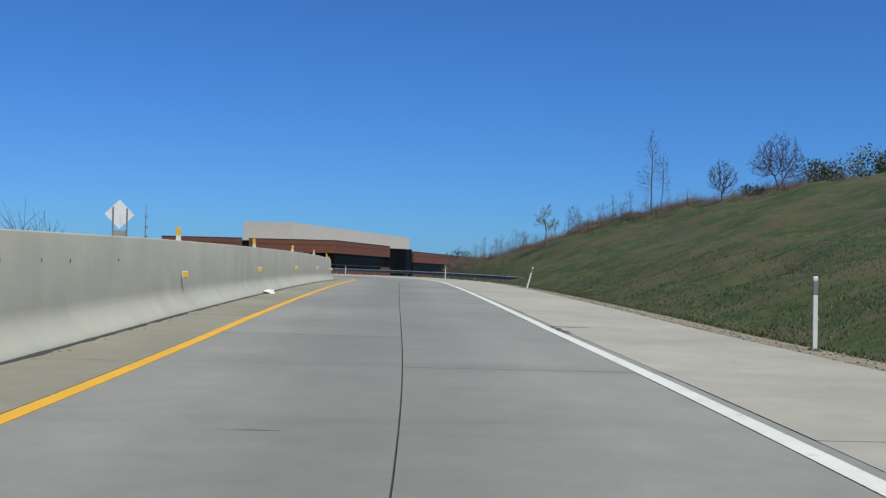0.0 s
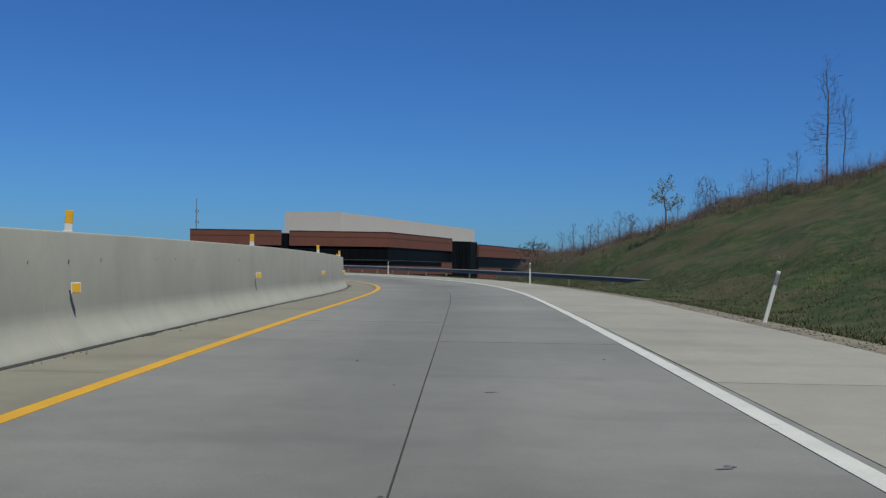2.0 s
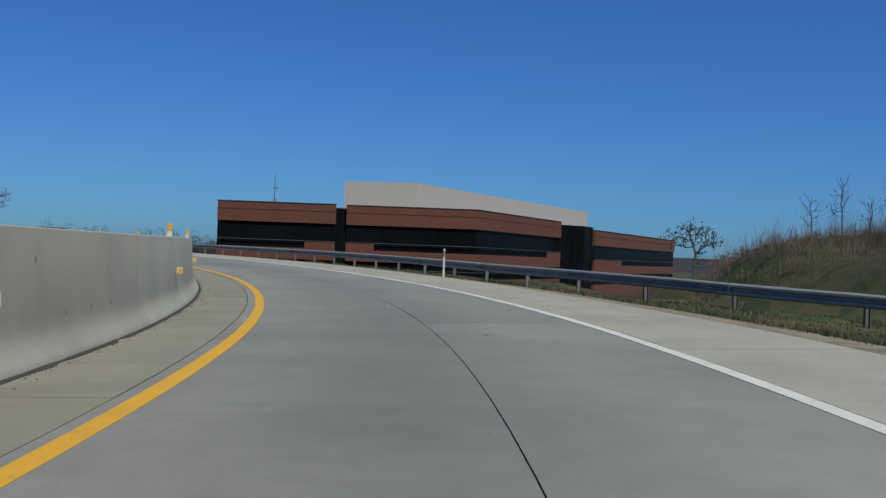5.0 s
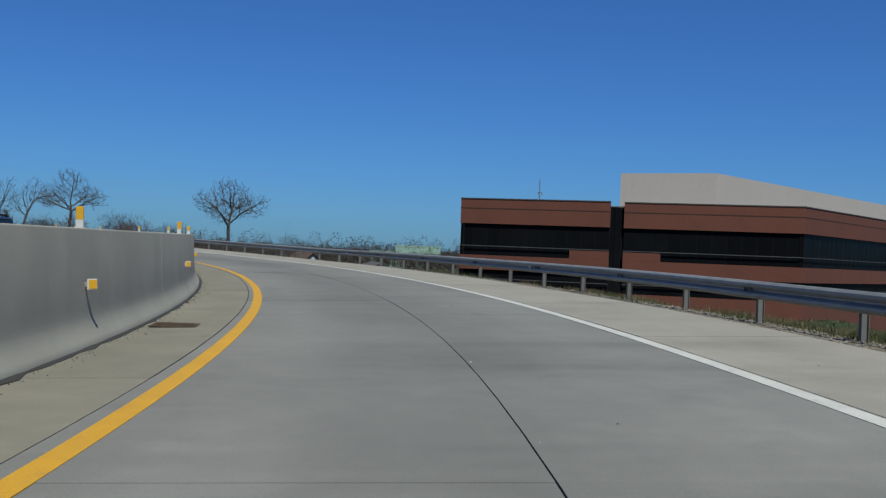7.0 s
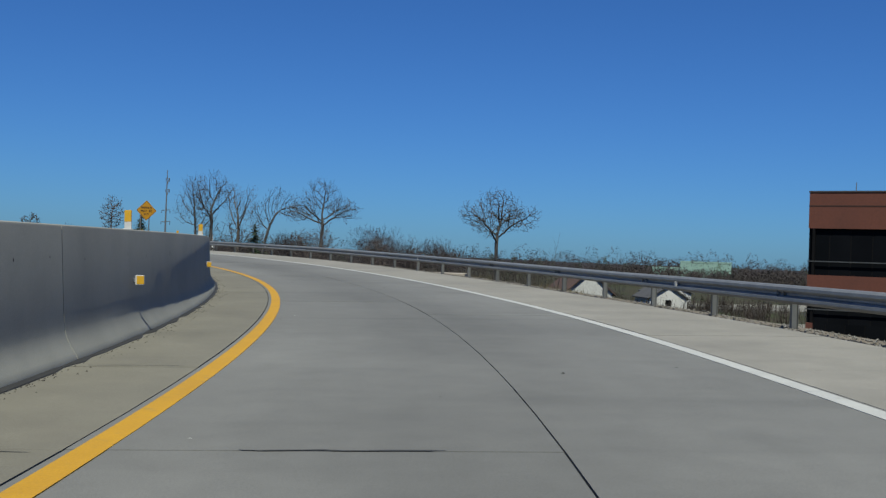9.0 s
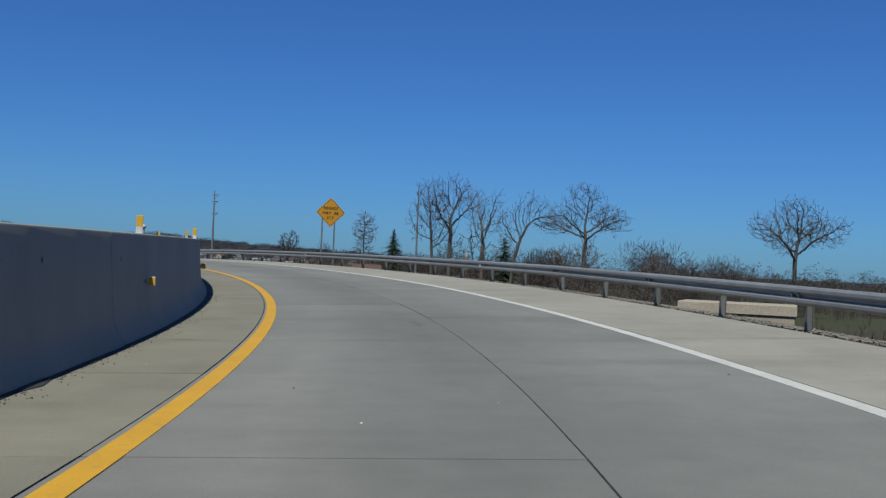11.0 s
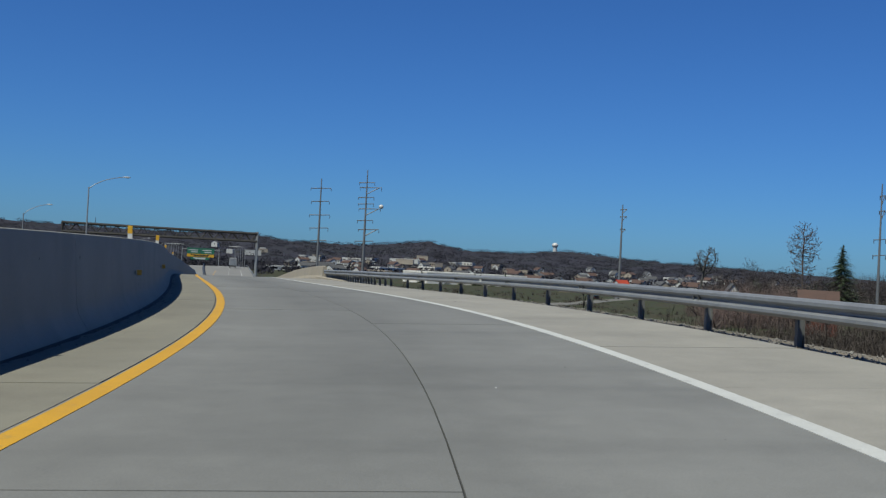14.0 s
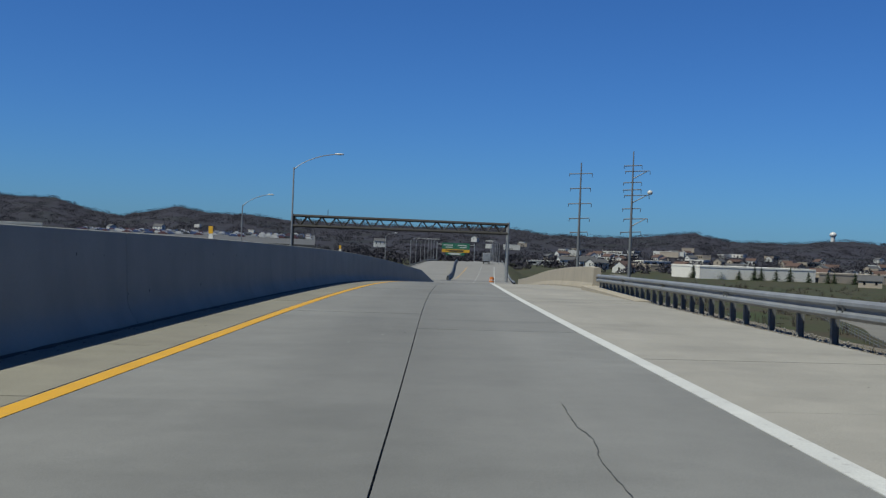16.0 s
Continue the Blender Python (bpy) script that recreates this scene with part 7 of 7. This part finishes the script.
fence_line("pale rail fence along the lane", (-178, 222), (-330, 256), 3.0, 1.2, 3)
fence_line("pale rail fence along the lane", (-180, 230), (-330, 268), 3.0, 1.2, 3)
fence_line("wire fence on timber posts beside the ramp", (-84, 196), (-165, 214), 3.2, 2.2, 2)

fence_line("low steel fence beside the pale road", (-118, 318), (-84, 356), 4.0, 1.5, 3)

# small back of a sign beyond the guardrail
plate = thing("small_sign", "small white sign plate on a post beyond the guardrail", "sign", pose(-170.5, 211.5, -2.4, 0, 0, 120))
part("panel", boxed(-0.4, 0.4, -0.01, 0.01, 1.4, 2.4, bevel=0.004), WHITE_PLASTIC, plate)
part("post", tubed((0, 0.03, -1.5), (0, 0.03, 2.3), 0.04, 0.04, 6), STEEL, plate)
for i in range(3):
    part("bar", boxed(-0.3, 0.3, -0.016, -0.011, 1.6 + i * 0.25, 1.68 + i * 0.25), SIGN_BLACK, plate)

# rail reflectors
tab = thing("rail_reflector", "small white reflector tab on the guardrail", "reflector", group="rail reflectors")
part("tab", boxed(-0.006, 0.05, -0.05, 0.05, 0.50, 0.62, bevel=0.004), WHITE_PLASTIC, tab)
for k, s in enumerate((151.0, 176.0, 201.5, 227.0, 252.5, 278.0)):
    m = set_at(s, rail_u(s) - 0.10)
    if k == 0:
        tab.matrix_basis = m
    else:
        copy_thing(tab, m)


# ---- grass and gravel ----
def blades(name, label, places, mat, seed, high, wide):
    rnd = np.random.RandomState(seed)
    p = np.asarray(places, float)
    n = len(p)
    t = rnd.uniform(0, 2 * np.pi, n)
    h = high * rnd.uniform(0.4, 1.25, n)
    w = wide * rnd.uniform(0.6, 1.3, n)
    across = np.stack([np.cos(t), np.sin(t), np.zeros(n)], 1) * w[:, None]
    tip = p + np.stack([rnd.normal(0, 0.4, n) * h, rnd.normal(0, 0.4, n) * h, h], 1)
    vs = np.stack([p - across, p + across, tip], 1).reshape(-1, 3)
    fs = np.arange(3 * n).reshape(-1, 3)
    return tagged(part(name, mesh_of(name, vs, fs, mat)), label, "grass", kind="stuff")


def on_cut(s, k):
    """Places on the cutting's surface at s, and k metres from its lower edge."""
    i = np.clip((s + 60) / 1.0, 0, len(cs) - 1.001)
    j = np.interp(k, cu, np.arange(len(cu)))
    i0, j0 = i.astype(int), np.clip(j.astype(int), 0, len(cu) - 2)
    fi, fj = (i - i0)[:, None], (j - j0)[:, None]
    return (CUT[i0, j0] * (1 - fi) * (1 - fj) + CUT[i0 + 1, j0] * fi * (1 - fj) + CUT[i0, j0 + 1] * (1 - fi) * fj + CUT[i0 + 1, j0 + 1] * fi * fj)


g = np.random.RandomState(7)
n = 60000
s_at, k_at = g.uniform(2, 140, n), 0.9 + 7 * g.random_sample(n) ** 1.5
blades("grass", "rough green grass on the cutting", on_cut(s_at, k_at), BLADE, 1, 0.075, 0.012)
n = 46000
s_at, k_at = g.uniform(2, 140, n), 0.7 + 10 * g.random_sample(n) ** 1.2
clump = np.array([noise.noise(Vector((a * 0.25, b * 0.35, 9))) for a, b in zip(s_at, k_at)])
ok = clump > -0.05
blades("dry_grass", "straw-coloured dead grass on the cutting", on_cut(s_at[ok], k_at[ok]), DRY_BLADE, 2, 0.07, 0.014)
# weeds outside the guardrail
n = 50000
s_at = g.uniform(100, 322, n)
u_at = np.array([rail_u(s) for s in s_at]) + 0.1 + 3.2 * g.random_sample(n) ** 1.4
h_at = -0.12 - 0.30 * np.maximum(u_at - np.array([edge_u(s) for s in s_at]) - 0.9, 0)
patch = np.array([noise.noise(Vector((a * 0.12, b * 0.5, 2))) for a, b in zip(s_at, u_at)])
ok = patch > np.interp(s_at, [100, 135, 150, 322], [-0.4, 0.0, 0.35, 0.6])
blades("weeds", "dry weeds and grass behind the guardrail", spots(s_at[ok], u_at[ok], h_at[ok]), DRY_BLADE, 3, 0.22, 0.008)
ok = (patch < 0.0) & (s_at < 165)
blades("weeds", "green weeds behind the guardrail", spots(s_at[ok], u_at[ok], h_at[ok]), BLADE, 4, 0.20, 0.008)

n = 80000
s_at = g.uniform(94, 152, n)
e_at = np.array([edge_u(s) for s in s_at])
u_at = e_at + 1.0 + (np.array([rail_u(s) for s in s_at]) - e_at + 3.5) * g.random_sample(n)
patch = np.array([noise.noise(Vector((a * 0.35, b * 0.9, 12))) for a, b in zip(s_at, u_at)]) + np.interp(s_at, [94, 135, 152], [0.35, 0.2, -0.35])
h_at = np.interp(u_at - e_at, [0, 0.5, 1.3, 2.6, 6.0], [-0.04, -0.06, -0.13, -0.42, -0.7])
ok = (patch > 0.02) & (patch < 0.42)
blades("weeds", "dry weeds at the foot of the guardrail", spots(s_at[ok], u_at[ok], h_at[ok]), DRY_BLADE, 5, 0.17, 0.006)
ok = patch > 0.30
blades("weeds", "green weeds at the foot of the guardrail", spots(s_at[ok], u_at[ok], h_at[ok]), BLADE, 6, 0.19, 0.007)
# dark grit that has washed up against the barrier
n = 5200
s_at = g.uniform(-2, 370, n)
u_at = -4.40 + 0.26 * g.random_sample(n) ** 3
r_at = g.uniform(0.006, 0.018, n)
GRIT = material("dark grit", (0.075, 0.066, 0.055), (0.045, 0.04, 0.034), 0.2, 25, 0.95, bump=0.4, dots=0.3, vary=0.3, island=True)
shape = np.array([(1, 0, -0.2), (-0.5, 0.87, -0.2), (-0.5, -0.87, -0.2), (0, 0, 0.7)], float)
vs = (spots(s_at, u_at, r_at * 0.2)[:, None] + shape * r_at[:, None, None] * g.uniform(0.6, 1.5, (n, 4, 1))).reshape(-1, 3)
fs = [tuple(4 * i + k for k in f) for i in range(n) for f in ((0, 1, 3), (1, 2, 3), (2, 0, 3))]
tagged(part("grit", mesh_of("grit", vs, fs, GRIT)), "dark grit and leaf litter along the barrier foot", "debris", kind="stuff")

# crushed stone along the pavement's edge
n = 12000
s_at = np.concatenate([g.uniform(130, 324, n), g.uniform(5, 95, 2500)])
u_at = np.array([edge_u(s) for s in s_at]) + 0.04 + 1.1 * g.random_sample(len(s_at)) ** 1.5
r_at = 0.008 + 0.026 * g.random_sample(len(s_at)) ** 2
centre = spots(s_at, u_at, np.interp(u_at - np.array([edge_u(s) for s in s_at]), [0, 0.5, 1.3], [-0.03, -0.045, -0.11]) + r_at * 0.3)
OCTA = np.array([(1, 0, 0), (-1, 0, 0), (0, 1, 0), (0, -1, 0), (0, 0, 0.8), (0, 0, -0.8)], float)
OCTA_F = [(0, 2, 4), (2, 1, 4), (1, 3, 4), (3, 0, 4), (2, 0, 5), (1, 2, 5), (3, 1, 5), (0, 3, 5)]
jig = g.uniform(0.6, 1.4, (len(s_at), 6, 1))
vs = (centre[:, None] + OCTA * r_at[:, None, None] * jig).reshape(-1, 3)
fs = [tuple(6 * i + k for k in f) for i in range(len(s_at)) for f in OCTA_F]
tagged(part("gravel", mesh_of("gravel", vs, fs, GRAVEL)), "loose crushed stone along the pavement edge", "gravel", kind="stuff")

block("warehouse", "long low white building behind the barrier", pose(-484, 40, Z, 0, 0, 112), 17, 8, 12.3, SIDING, None, 0)
